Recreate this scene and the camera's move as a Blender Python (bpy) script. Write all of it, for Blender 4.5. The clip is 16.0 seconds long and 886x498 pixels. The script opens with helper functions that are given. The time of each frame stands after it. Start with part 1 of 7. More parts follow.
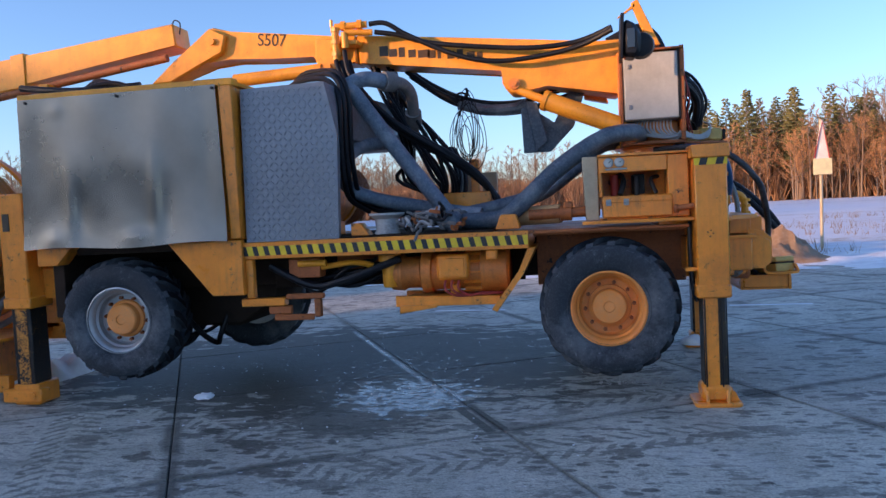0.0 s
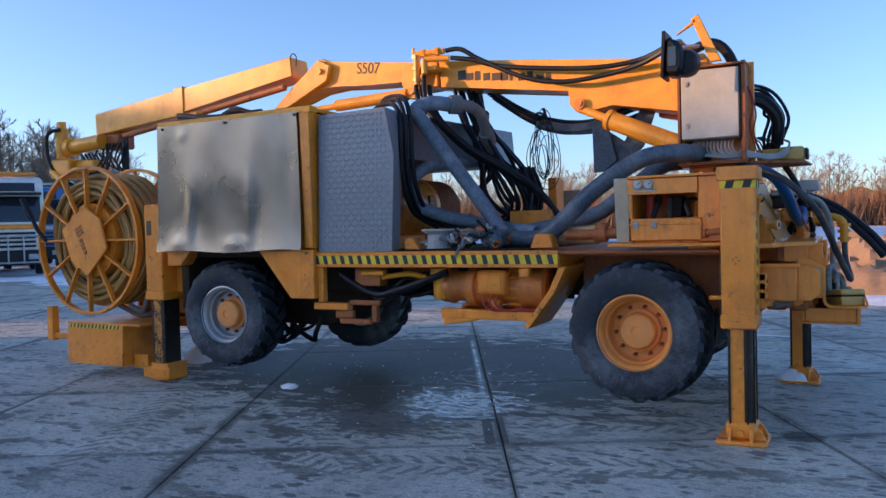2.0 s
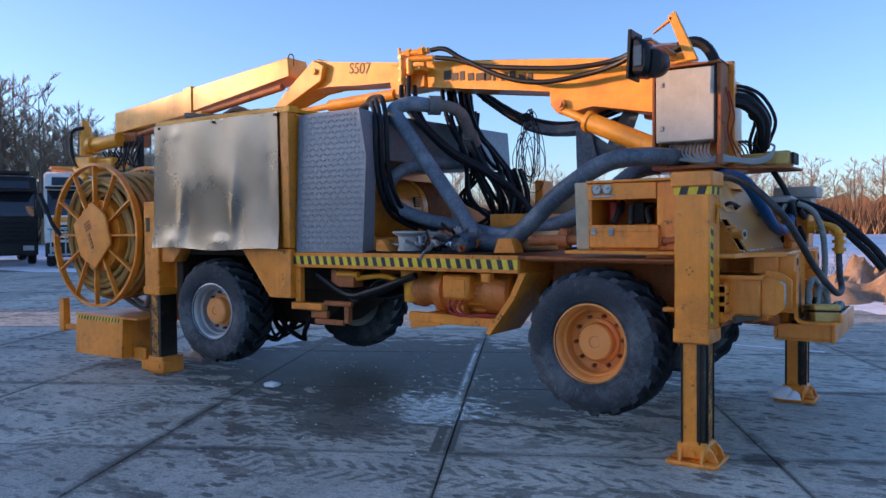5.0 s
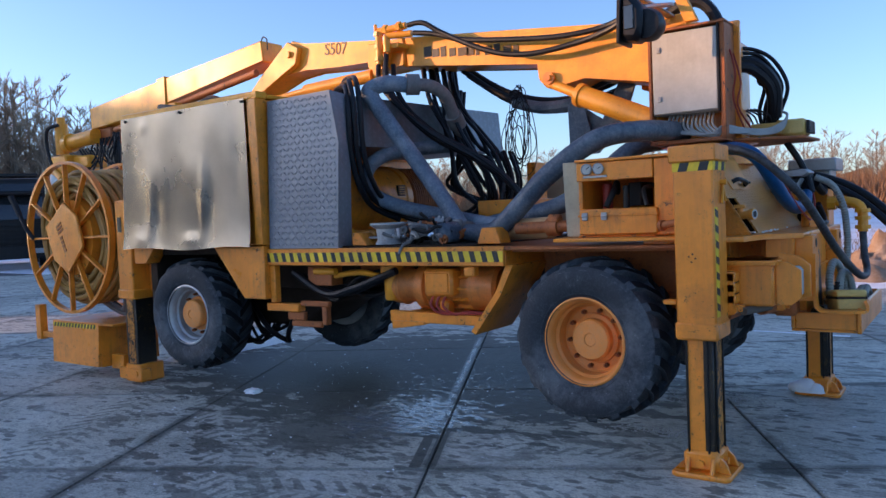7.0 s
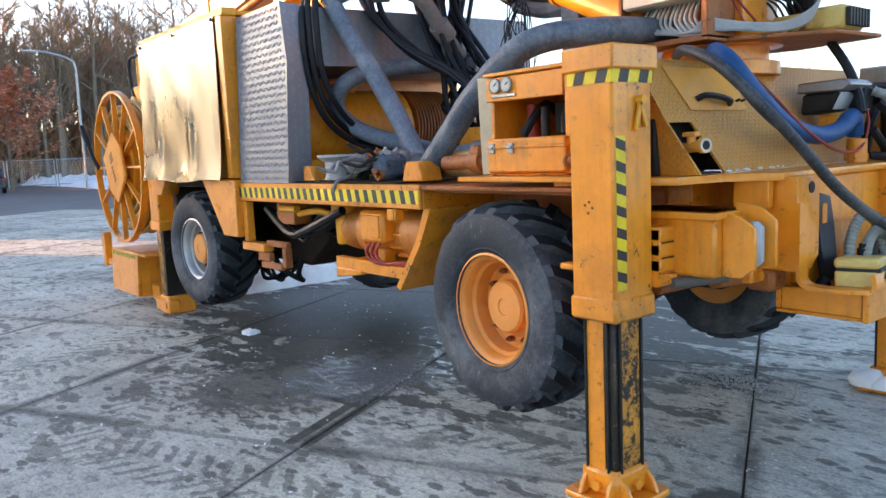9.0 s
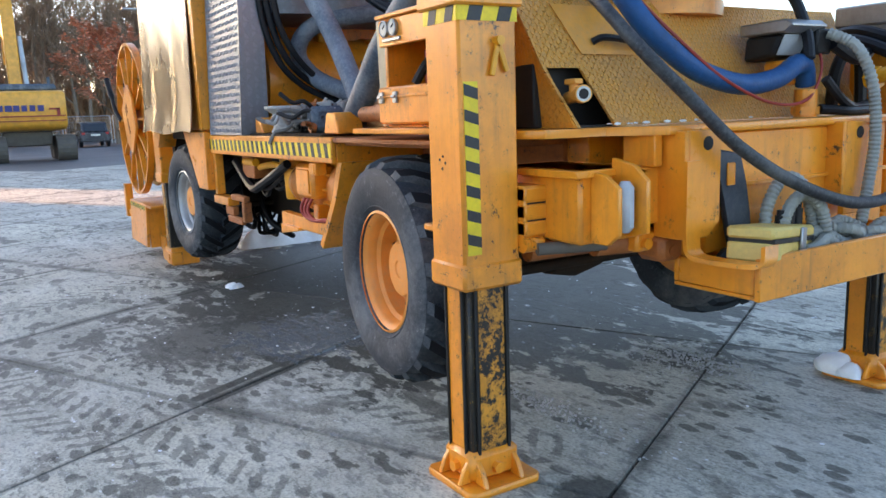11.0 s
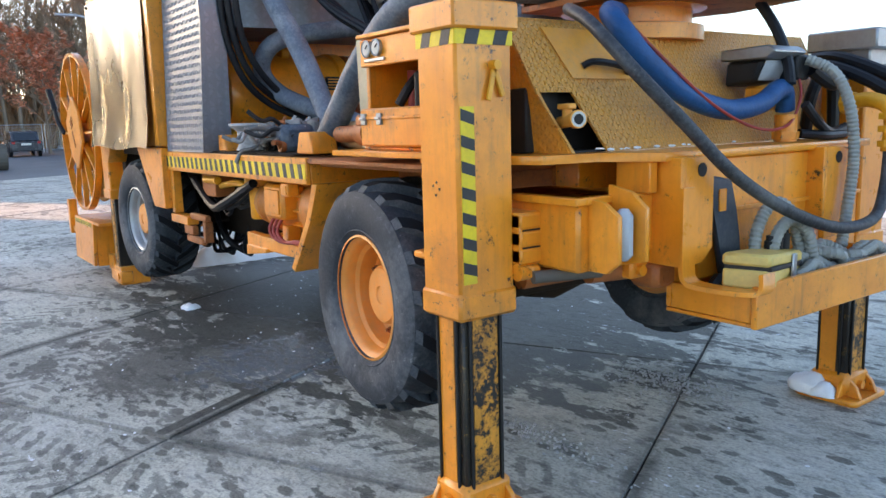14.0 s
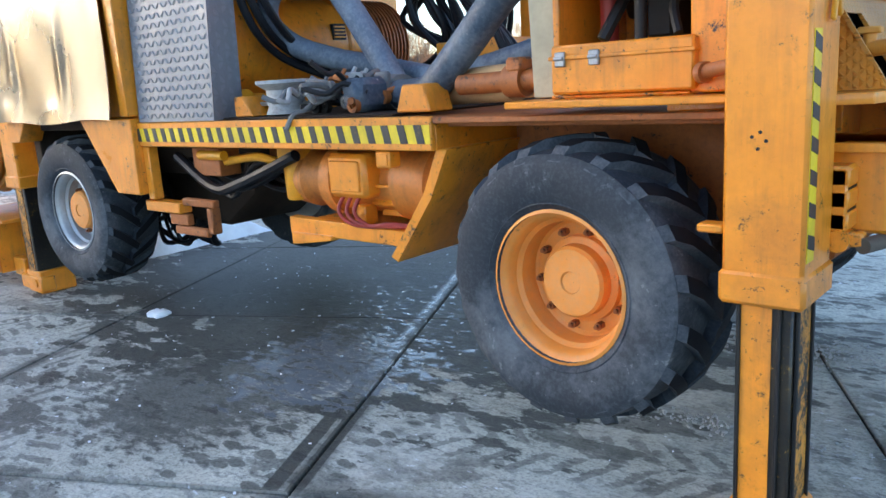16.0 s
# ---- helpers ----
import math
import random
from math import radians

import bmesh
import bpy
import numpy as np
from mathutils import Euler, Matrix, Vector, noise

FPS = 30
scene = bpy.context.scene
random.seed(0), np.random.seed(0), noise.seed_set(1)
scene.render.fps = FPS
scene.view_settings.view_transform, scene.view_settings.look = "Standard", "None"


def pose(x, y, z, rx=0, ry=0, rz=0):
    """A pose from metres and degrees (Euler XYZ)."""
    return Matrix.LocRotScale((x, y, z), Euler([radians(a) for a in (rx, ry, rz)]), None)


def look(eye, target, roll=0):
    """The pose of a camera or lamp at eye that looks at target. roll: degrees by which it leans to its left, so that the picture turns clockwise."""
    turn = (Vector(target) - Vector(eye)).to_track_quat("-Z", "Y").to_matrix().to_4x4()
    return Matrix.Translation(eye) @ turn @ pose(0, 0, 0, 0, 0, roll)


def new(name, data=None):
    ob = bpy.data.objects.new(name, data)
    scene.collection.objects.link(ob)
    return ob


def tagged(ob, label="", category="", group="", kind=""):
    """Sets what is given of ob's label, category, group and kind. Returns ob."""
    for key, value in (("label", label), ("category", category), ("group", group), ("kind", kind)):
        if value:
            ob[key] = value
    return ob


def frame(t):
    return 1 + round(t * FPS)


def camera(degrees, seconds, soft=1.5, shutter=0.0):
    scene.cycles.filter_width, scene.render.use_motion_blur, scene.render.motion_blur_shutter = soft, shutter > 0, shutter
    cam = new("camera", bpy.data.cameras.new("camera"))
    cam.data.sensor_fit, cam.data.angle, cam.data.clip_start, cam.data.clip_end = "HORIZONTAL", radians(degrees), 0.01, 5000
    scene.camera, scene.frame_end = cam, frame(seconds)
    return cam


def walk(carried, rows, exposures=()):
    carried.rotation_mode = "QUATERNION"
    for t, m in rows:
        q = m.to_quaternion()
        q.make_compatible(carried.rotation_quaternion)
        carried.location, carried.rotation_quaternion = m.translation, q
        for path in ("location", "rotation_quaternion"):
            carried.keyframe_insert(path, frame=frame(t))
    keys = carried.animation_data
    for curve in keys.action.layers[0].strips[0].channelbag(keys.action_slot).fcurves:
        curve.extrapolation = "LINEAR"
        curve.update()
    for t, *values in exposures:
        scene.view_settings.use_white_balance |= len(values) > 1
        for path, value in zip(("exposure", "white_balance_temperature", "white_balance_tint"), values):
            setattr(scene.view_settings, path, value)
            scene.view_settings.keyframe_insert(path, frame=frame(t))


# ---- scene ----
cam = camera(59.7, 16.0)
METRES, EYE, TILT, LEAN, TURN = 7.912, 1.44, 0.0, 0.0, 10.0
ROWS = [
    (0.0, 0.0, 0.0, 0.0, -0.16, -3.14, 2.96),
    (0.5, 0.063, 0.0095, 0.0012, 6.82, -3.26, 3.39),
    (1.0, 0.1138, 0.0213, -0.0006, 13.08, -2.01, 3.28),
    (1.5, 0.1627, 0.0111, 0.0, 16.33, -1.61, 2.47),
    (2.0, 0.1936, -0.0062, 0.0001, 17.91, -1.74, 1.52),
    (2.5, 0.2172, -0.0196, 0.002, 19.2, -1.9, 1.74),
    (3.0, 0.2499, -0.0099, 0.0011, 21.18, -2.21, 2.18),
    (3.5, 0.2657, 0.0143, -0.0029, 22.36, -2.62, 1.76),
    (4.0, 0.2772, 0.0314, -0.0014, 22.79, -2.11, 0.97),
    (6.5, 0.2962, 0.0738, 0.0032, 24.57, -1.36, 1.12),
    (7.0, 0.2923, 0.1154, 0.0024, 24.86, -2.58, 2.47),
    (7.5, 0.3191, 0.1683, -0.001, 26.88, -4.29, 3.26),
    (8.0, 0.3443, 0.2266, -0.0069, 29.85, -5.81, 2.62),
    (8.5, 0.378, 0.2808, -0.0066, 34.55, -7.29, 2.93),
    (9.0, 0.4161, 0.3267, -0.0042, 41.04, -7.22, 2.5),
    (9.5, 0.4383, 0.375, -0.0076, 45.11, -7.57, 2.11),
    (10.0, 0.4639, 0.4116, -0.0132, 48.15, -9.32, 1.75),
    (12.5, 0.4791, 0.4323, -0.013, 48.05, -10.46, 2.06),
    (13.0, 0.4774, 0.4296, -0.0116, 47.1, -9.9, 1.4),
    (13.5, 0.474, 0.4291, -0.0108, 45.56, -9.4, 1.09),
    (14.0, 0.4527, 0.4199, -0.0066, 44.05, -9.32, 1.61),
    (14.5, 0.4122, 0.4132, -0.0067, 44.14, -9.36, 1.21),
    (15.0, 0.3586, 0.4167, -0.0039, 44.04, -9.41, 2.17),
    (15.5, 0.3005, 0.4081, -0.0058, 38.13, -10.63, 2.87),
    (16.0, 0.268, 0.3864, -0.0086, 30.96, -12.42, 3.59),
]
SKY = 0.21
EXPOSURES = [(0.0, 0.6, 5850, 20), (6.5, 0.65, 5800, 20), (7.0, 0.7, 5900, 20), (7.5, 1.13, 6800, 22), (8.0, 1.5, 7600, 22), (8.5, 1.77, 8000, 20), (9.0, 1.92, 8050, 19), (14.0, 1.98, 8000, 18), (16.0, 2.08, 7100, 14)]
walk(cam, [(t, pose(0, 0, EYE, TILT, LEAN, TURN) @ pose(METRES * x, METRES * y, METRES * z, 90 + pitch, roll, yaw)) for t, x, y, z, yaw, pitch, roll in ROWS], EXPOSURES)

# ---------- light ----------
SUN_AZ, SUN_EL = 211.2, 9.0          # towards the sun, degrees from +x and above the horizon
sun_dir = Vector((math.cos(radians(SUN_AZ)) * math.cos(radians(SUN_EL)), math.sin(radians(SUN_AZ)) * math.cos(radians(SUN_EL)), math.sin(radians(SUN_EL))))
world = bpy.data.worlds.new("winter_sky")
scene.world = world
world.use_nodes = True
wn = world.node_tree
sky = wn.nodes.new("ShaderNodeTexSky")
sky.sky_type, sky.sun_disc = "NISHITA", False
sky.sun_elevation, sky.sun_rotation = radians(SUN_EL), radians(90 - SUN_AZ)
sky.air_density, sky.dust_density, sky.ozone_density = 0.8, 1.0, 2.4
wn.links.new(sky.outputs[0], wn.nodes["Background"].inputs[0])
wn.nodes["Background"].inputs[1].default_value = SKY
sun = new("sun", bpy.data.lights.new("sun", "SUN"))
sun.data.energy, sun.data.angle, sun.data.color = 4.5, radians(0.5), (1.0, 0.54, 0.24)
sun.matrix_world = look(sun_dir * 80, (0, 0, 0))


# ---------- materials ----------
def nodes(name):
    m = bpy.data.materials.new(name)
    m.use_nodes = True
    nt = m.node_tree
    return m, nt, nt.nodes["Principled BSDF"]


def add(nt, kind, **props):
    n = nt.nodes.new(kind)
    for k, v in props.items():
        if k in n.inputs:
            n.inputs[k].default_value = v
    return n


def coords(nt, worldwide=False):
    if worldwide:
        return nt.nodes.new("ShaderNodeNewGeometry").outputs["Position"]
    return nt.nodes.new("ShaderNodeTexCoord").outputs["Object"]


def noise_of(nt, vec, scale, detail=5.0, rough=0.6):
    n = add(nt, "ShaderNodeTexNoise", Scale=scale, Detail=detail, Roughness=rough)
    nt.links.new(vec, n.inputs["Vector"])
    return n.outputs[0]


def ramp(nt, fac, lo, hi, a=0.0, b=1.0):
    n = nt.nodes.new("ShaderNodeMapRange")
    n.inputs["From Min"].default_value, n.inputs["From Max"].default_value = lo, hi
    n.inputs["To Min"].default_value, n.inputs["To Max"].default_value = a, b
    nt.links.new(fac, n.inputs["Value"])
    return n.outputs[0]


def mix(nt, fac, a, b):
    n = nt.nodes.new("ShaderNodeMix")
    n.data_type = "RGBA"
    for sock, v in ((n.inputs["Factor"], fac), (n.inputs["A"], a), (n.inputs["B"], b)):
        if isinstance(v, (int, float)):
            sock.default_value = v
        elif isinstance(v, tuple):
            sock.default_value = (*v[:3], 1)
        else:
            nt.links.new(v, sock)
    return n.outputs["Result"]


def calc(nt, op, a, b=0.0):
    n = nt.nodes.new("ShaderNodeMath")
    n.operation = op
    for sock, v in zip(n.inputs, (a, b)):
        if isinstance(v, (int, float)):
            sock.default_value = v
        else:
            nt.links.new(v, sock)
    return n.outputs[0]


def bump(nt, bsdf, height, strength, dist=0.01):
    n = add(nt, "ShaderNodeBump", Strength=strength, Distance=dist)
    nt.links.new(height, n.inputs["Height"])
    nt.links.new(n.outputs[0], bsdf.inputs["Normal"])


def surface(name, base, rough=0.5, metal=0.0, dirt=(0.08, 0.06, 0.045), dirty=0.35, scale=5.0, fine=60.0, relief=0.15, chips=None, chip_at=0.66, spread=0.15, coat=0.0, runs=0.0, spec=0.5, specks=0.35):
    """A worn surface: two scales of tone, dirt clouds, runs of grime, optional chips, fine relief."""
    m, nt, p = nodes(name)
    v = coords(nt)
    big, small = noise_of(nt, v, scale), noise_of(nt, v, fine, 3.0)
    tone = mix(nt, ramp(nt, big, 0.3, 0.7), tuple(c * (1 - spread) for c in base), tuple(min(1, c * (1 + spread)) for c in base))
    tone = mix(nt, calc(nt, "MULTIPLY", ramp(nt, small, 0.45, 0.75), specks * dirty), tone, dirt)
    cloud = noise_of(nt, v, scale * 0.45, 9.0, 0.74)
    tone = mix(nt, ramp(nt, cloud, 0.50, 0.74, 0.0, dirty), tone, dirt)
    if runs:
        mp = add(nt, "ShaderNodeMapping", Scale=(1.0, 1.0, 0.09))
        nt.links.new(v, mp.inputs["Vector"])
        run = noise_of(nt, mp.outputs[0], scale * 5.0, 6.0, 0.65)
        tone = mix(nt, calc(nt, "MULTIPLY", ramp(nt, run, 0.52, 0.74, 0, runs), ramp(nt, cloud, 0.4, 0.6, 0.3, 1.0)), tone, dirt)
    r = ramp(nt, cloud, 0.3, 0.8, max(0.05, rough - 0.1), min(1, rough + 0.18))
    height = small
    if chips:
        spots, pits = noise_of(nt, v, scale * 2.2, 10.0, 0.78), noise_of(nt, v, scale * 9.0, 6.0, 0.7)
        worn = calc(nt, "MAXIMUM", ramp(nt, spots, chip_at, chip_at + 0.02), calc(nt, "MULTIPLY", ramp(nt, pits, chip_at + 0.005, chip_at + 0.03), ramp(nt, cloud, 0.45, 0.6)))
        halo = ramp(nt, spots, chip_at - 0.06, chip_at, 0, 0.4)
        tone = mix(nt, halo, tone, tuple(0.5 * (c + d) for c, d in zip(base, chips)))
        tone = mix(nt, worn, tone, chips)
        height = calc(nt, "SUBTRACT", small, worn)
    nt.links.new(tone, p.inputs["Base Color"])
    nt.links.new(r, p.inputs["Roughness"])
    p.inputs["Metallic"].default_value = metal
    p.inputs["Coat Weight"].default_value = coat
    p.inputs["Coat Roughness"].default_value = 0.12
    p.inputs["Specular IOR Level"].default_value = spec
    bump(nt, p, height, relief, 0.004)
    return m


ORANGE = surface("orange_paint", (0.93, 0.292, 0.022), 0.34, dirt=(0.22, 0.085, 0.03), dirty=0.5, chips=(0.035, 0.02, 0.014), chip_at=0.62, runs=0.5, coat=0.25, specks=0.12)
BOOM = surface("boom_paint", (0.90, 0.365, 0.02), 0.38, dirt=(0.35, 0.13, 0.03), dirty=0.4, chips=(0.10, 0.045, 0.02), chip_at=0.65, runs=0.3)
RUSTY = surface("rusty_orange_paint", (0.40, 0.115, 0.024), 0.6, dirt=(0.045, 0.022, 0.015), dirty=0.8, chips=(0.04, 0.022, 0.014), chip_at=0.60, runs=0.4)
PLATE_OLD = surface("worn_orange_plate", (0.84, 0.34, 0.05), 0.45, dirt=(0.52, 0.30, 0.15), dirty=0.6, chips=(0.10, 0.05, 0.03), chip_at=0.655)
# grime plus the shade under the deck, put into one dark colour
UNDER = surface("underbody_grime_shade", (0.035, 0.022, 0.015), 0.8, dirt=(0.010, 0.010, 0.010), dirty=0.8, spec=0.2)
BLACK = surface("black_rubber", (0.006, 0.007, 0.010), 0.45, dirt=(0.035, 0.037, 0.04), dirty=0.45, scale=8, relief=0.3, spec=0.3)
DARK = surface("dark_steel", (0.014, 0.014, 0.015), 0.55, 0.0, dirt=(0.05, 0.04, 0.03), dirty=0.45, spec=0.3)
INNER = surface("greasy_inner_column", (0.012, 0.010, 0.009), 0.36, 0.0, dirt=(0.07, 0.045, 0.02), dirty=0.6, scale=6, chips=(0.50, 0.27, 0.04), chip_at=0.635, runs=0.5)
GREYHOSE = surface("grey_dusty_hose", (0.11, 0.145, 0.19), 0.6, dirt=(0.36, 0.40, 0.43), dirty=0.9, scale=6, relief=0.5, chips=(0.05, 0.055, 0.06), chip_at=0.66, spread=0.25)
BIGHOSE = surface("dark_concrete_hose", (0.045, 0.07, 0.10), 0.5, dirt=(0.26, 0.30, 0.33), dirty=0.85, scale=5, relief=0.5, chips=(0.30, 0.31, 0.32), chip_at=0.68, spread=0.25)
BLUE = surface("blue_hose_sleeve", (0.001, 0.07, 0.20), 0.45, dirt=(0.012, 0.03, 0.07), dirty=0.5, scale=9, relief=0.6, chips=(0.16, 0.19, 0.22), chip_at=0.68, spec=0.3)
CONDUIT = surface("grey_conduit", (0.30, 0.31, 0.28), 0.6, dirt=(0.12, 0.12, 0.11), dirty=0.6, scale=12)
TYRE = surface("dusty_tyre_rubber", (0.026, 0.034, 0.044), 0.7, dirt=(0.25, 0.27, 0.29), dirty=0.85, scale=2.6, fine=90, relief=0.35, spec=0.35, specks=0.12, chips=(0.19, 0.205, 0.22), chip_at=0.63)
RIM_O = surface("orange_rim", (0.86, 0.29, 0.045), 0.5, dirt=(0.50, 0.31, 0.17), dirty=0.55, chips=(0.16, 0.07, 0.03), chip_at=0.66)
RIM_S = surface("silver_rim", (0.45, 0.47, 0.48), 0.45, 0.5, dirt=(0.24, 0.24, 0.23), dirty=0.7)
STEEL = surface("galvanised_steel", (0.40, 0.42, 0.43), 0.42, 0.8, dirt=(0.24, 0.23, 0.21), dirty=0.6, runs=0.3)
CABGREY = surface("grey_cabinet_paint", (0.47, 0.47, 0.42), 0.45, dirt=(0.3, 0.28, 0.24), dirty=0.4, runs=0.3)
BEIGE = surface("beige_paint", (0.45, 0.38, 0.25), 0.6, dirt=(0.25, 0.2, 0.14), dirty=0.5)
YELLOW = surface("yellow_tape", (0.85, 0.60, 0.02), 0.5, dirt=(0.3, 0.2, 0.05), dirty=0.5, chips=(0.25, 0.12, 0.03), chip_at=0.66)
TAPE = surface("black_tape", (0.02, 0.022, 0.025), 0.5, dirt=(0.12, 0.09, 0.05), dirty=0.35, chips=(0.3, 0.16, 0.03), chip_at=0.67)
INK = surface("black_lettering", (0.03, 0.022, 0.015), 0.5, dirt=(0.4, 0.18, 0.02), dirty=0.3)
CASE = surface("yellow_plastic_case", (0.70, 0.48, 0.13), 0.45, dirt=(0.2, 0.16, 0.08), dirty=0.5)
WHITE = surface("white_lacquer", (0.78, 0.74, 0.66), 0.4, dirt=(0.4, 0.38, 0.34), dirty=0.3)
RED = surface("red_rubber", (0.35, 0.03, 0.02), 0.5, dirty=0.2)
WIREG = surface("pale_wire", (0.36, 0.36, 0.34), 0.5, dirty=0.4)
REELHOSE = surface("ochre_reel_hose", (0.42, 0.22, 0.045), 0.55, dirt=(0.2, 0.13, 0.06), dirty=0.7, scale=9)
WORN = surface("scraped_orange_paint", (0.70, 0.27, 0.03), 0.45, dirt=(0.10, 0.05, 0.02), dirty=0.8, scale=7, chips=(0.014, 0.012, 0.010), chip_at=0.515, runs=0.5)
MUDDY = surface("mud_caked_metal", (0.17, 0.165, 0.16), 0.8, dirt=(0.33, 0.30, 0.27), dirty=0.7, scale=14, relief=0.5)
SCRAP = surface("pale_crusted_metal", (0.42, 0.42, 0.41), 0.7, dirt=(0.12, 0.10, 0.08), dirty=0.7, scale=16, relief=0.5)
SNOWY = surface("snow", (0.82, 0.85, 0.90), 0.7, dirt=(0.55, 0.57, 0.6), dirty=0.3, scale=3, relief=0.5)
BARK = surface("winter_bark", (0.25, 0.18, 0.125), 0.9, dirt=(0.08, 0.07, 0.05), dirty=0.6, scale=0.4, fine=3)
TWIG = surface("bare_twigs", (0.34, 0.235, 0.15), 0.9, dirt=(0.15, 0.11, 0.07), dirty=0.6, scale=0.3, fine=3)
NEEDLE = surface("conifer_needles", (0.17, 0.16, 0.055), 0.85, dirt=(0.10, 0.09, 0.04), dirty=0.6, scale=0.3, fine=3)
BRUSH = surface("dry_undergrowth", (0.36, 0.20, 0.10), 0.95, dirt=(0.07, 0.06, 0.04), dirty=0.7, scale=0.25, fine=3)
RUSSET = surface("russet_leaves", (0.66, 0.28, 0.16), 0.85, dirt=(0.20, 0.09, 0.06), dirty=0.6, scale=1.5, fine=8)
EXCY = surface("excavator_yellow", (0.86, 0.37, 0.045), 0.4, dirt=(0.3, 0.2, 0.08), dirty=0.3)
TRACK = surface("track_steel", (0.11, 0.095, 0.08), 0.7, 0.3, dirt=(0.2, 0.16, 0.12), dirty=0.6)
CARGREY = surface("dark_grey_car_paint", (0.07, 0.075, 0.085), 0.25, 0.4, dirt=(0.2, 0.2, 0.2), dirty=0.3)
LORRYBLUE = surface("blue_lorry_paint", (0.05, 0.16, 0.36), 0.35, dirt=(0.2, 0.2, 0.2), dirty=0.3)
EARTH = surface("earth_and_rubble", (0.26, 0.17, 0.10), 0.95, dirt=(0.42, 0.36, 0.30), dirty=0.8, scale=2.2, fine=14, relief=0.8)


def glass_mat(name, tint, rough):
    m, nt, p = nodes(name)
    p.inputs["Base Color"].default_value = (*tint, 1)
    p.inputs["Roughness"].default_value = rough
    p.inputs["Specular IOR Level"].default_value = 0.9
    return m


GLASS = glass_mat("dark_glazing", (0.02, 0.025, 0.03), 0.06)
LENS = surface("frosted_lamp_lens", (0.42, 0.45, 0.47), 0.15, dirty=0.2)
TAIL = surface("red_tail_lens", (0.55, 0.02, 0.02), 0.2, dirty=0.1)


def sheet_metal():
    m, nt, p = nodes("dented_stainless_sheet")
    v = coords(nt)
    mp = add(nt, "ShaderNodeMapping", Scale=(0.6, 1.0, 9.0))
    nt.links.new(v, mp.inputs["Vector"])
    brushed = noise_of(nt, mp.outputs[0], 6.0, 6.0)
    cloud = noise_of(nt, v, 1.6, 6.0)
    tone = mix(nt, ramp(nt, cloud, 0.35, 0.7), (0.145, 0.139, 0.121), (0.205, 0.196, 0.172))
    nt.links.new(mix(nt, ramp(nt, brushed, 0.55, 0.8, 0, 0.10), tone, (0.15, 0.148, 0.14)), p.inputs["Base Color"])
    p.inputs["Metallic"].default_value = 0.92
    nt.links.new(ramp(nt, cloud, 0.35, 0.65, 0.23, 0.33), p.inputs["Roughness"])
    bump(nt, p, noise_of(nt, v, 2.6, 1.0, 0.4), 0.22, 0.02)
    return m


SHEET = sheet_metal()


def chequer(name, base, metal, rough, plane, pitch=0.06, tilt=45.0, dirt=(0.2, 0.2, 0.2), dirty=0.4, depth=0.5, grime=0.0):
    """Tread plate: rows of raised lozenges that turn by a right angle from one to the next."""
    m, nt, p = nodes(name)
    v = coords(nt)
    s = nt.nodes.new("ShaderNodeSeparateXYZ")
    nt.links.new(v, s.inputs[0])
    a, b = s.outputs["XYZ".index(plane[0])], s.outputs["XYZ".index(plane[1])]
    k = 2 * math.pi / pitch
    sa, sb = calc(nt, "SINE", calc(nt, "MULTIPLY", a, k)), calc(nt, "SINE", calc(nt, "MULTIPLY", b, k))
    diag1 = calc(nt, "SINE", calc(nt, "MULTIPLY", calc(nt, "ADD", a, b), k))
    diag2 = calc(nt, "SINE", calc(nt, "MULTIPLY", calc(nt, "SUBTRACT", a, b), k))
    raised = calc(nt, "MAXIMUM", calc(nt, "MULTIPLY", diag1, calc(nt, "MAXIMUM", calc(nt, "MULTIPLY", sa, sb), 0.0)), calc(nt, "MULTIPLY", diag2, calc(nt, "MAXIMUM", calc(nt, "MULTIPLY", calc(nt, "MULTIPLY", sa, -1.0), sb), 0.0)))
    raised = ramp(nt, raised, 0.05, 0.4)
    cloud, small = noise_of(nt, v, 2.5, 8.0, 0.7), noise_of(nt, v, 45.0, 3.0)
    tone = mix(nt, ramp(nt, cloud, 0.45, 0.75, 0, dirty), base, dirt)
    tone = mix(nt, ramp(nt, small, 0.5, 0.75, 0, 0.35), tone, dirt)
    tone = mix(nt, calc(nt, "MULTIPLY", calc(nt, "SUBTRACT", 1.0, raised), grime), tone, tuple(0.35 * c for c in dirt))
    nt.links.new(tone, p.inputs["Base Color"])
    p.inputs["Metallic"].default_value = metal
    nt.links.new(ramp(nt, cloud, 0.3, 0.7, rough, rough + 0.2), p.inputs["Roughness"])
    bump(nt, p, raised, depth, 0.012)
    return m


CHEQ = chequer("aluminium_tread_plate", (0.21, 0.235, 0.27), 0.45, 0.36, "XZ", pitch=0.092, depth=0.06, grime=0.12)
LOZENGE = surface("worn_aluminium_lozenge", (0.30, 0.325, 0.355), 0.40, 0.45, dirt=(0.16, 0.17, 0.18), dirty=0.6)
CHEQ_S = chequer("aluminium_tread_plate_side", (0.26, 0.285, 0.32), 0.5, 0.45, "YZ", pitch=0.105, depth=0.14, grime=0.15)
CHEQ_O = chequer("orange_tread_plate", (0.88, 0.36, 0.045), 0.0, 0.40, "YZ", pitch=0.034, dirt=(0.60, 0.33, 0.16), dirty=0.6, depth=1.0, grime=0.28)
CHEQ_O2 = chequer("orange_tread_plate_flank", (0.80, 0.30, 0.03), 0.0, 0.42, "XZ", pitch=0.034, dirt=(0.36, 0.16, 0.05), dirty=0.6, depth=0.6)


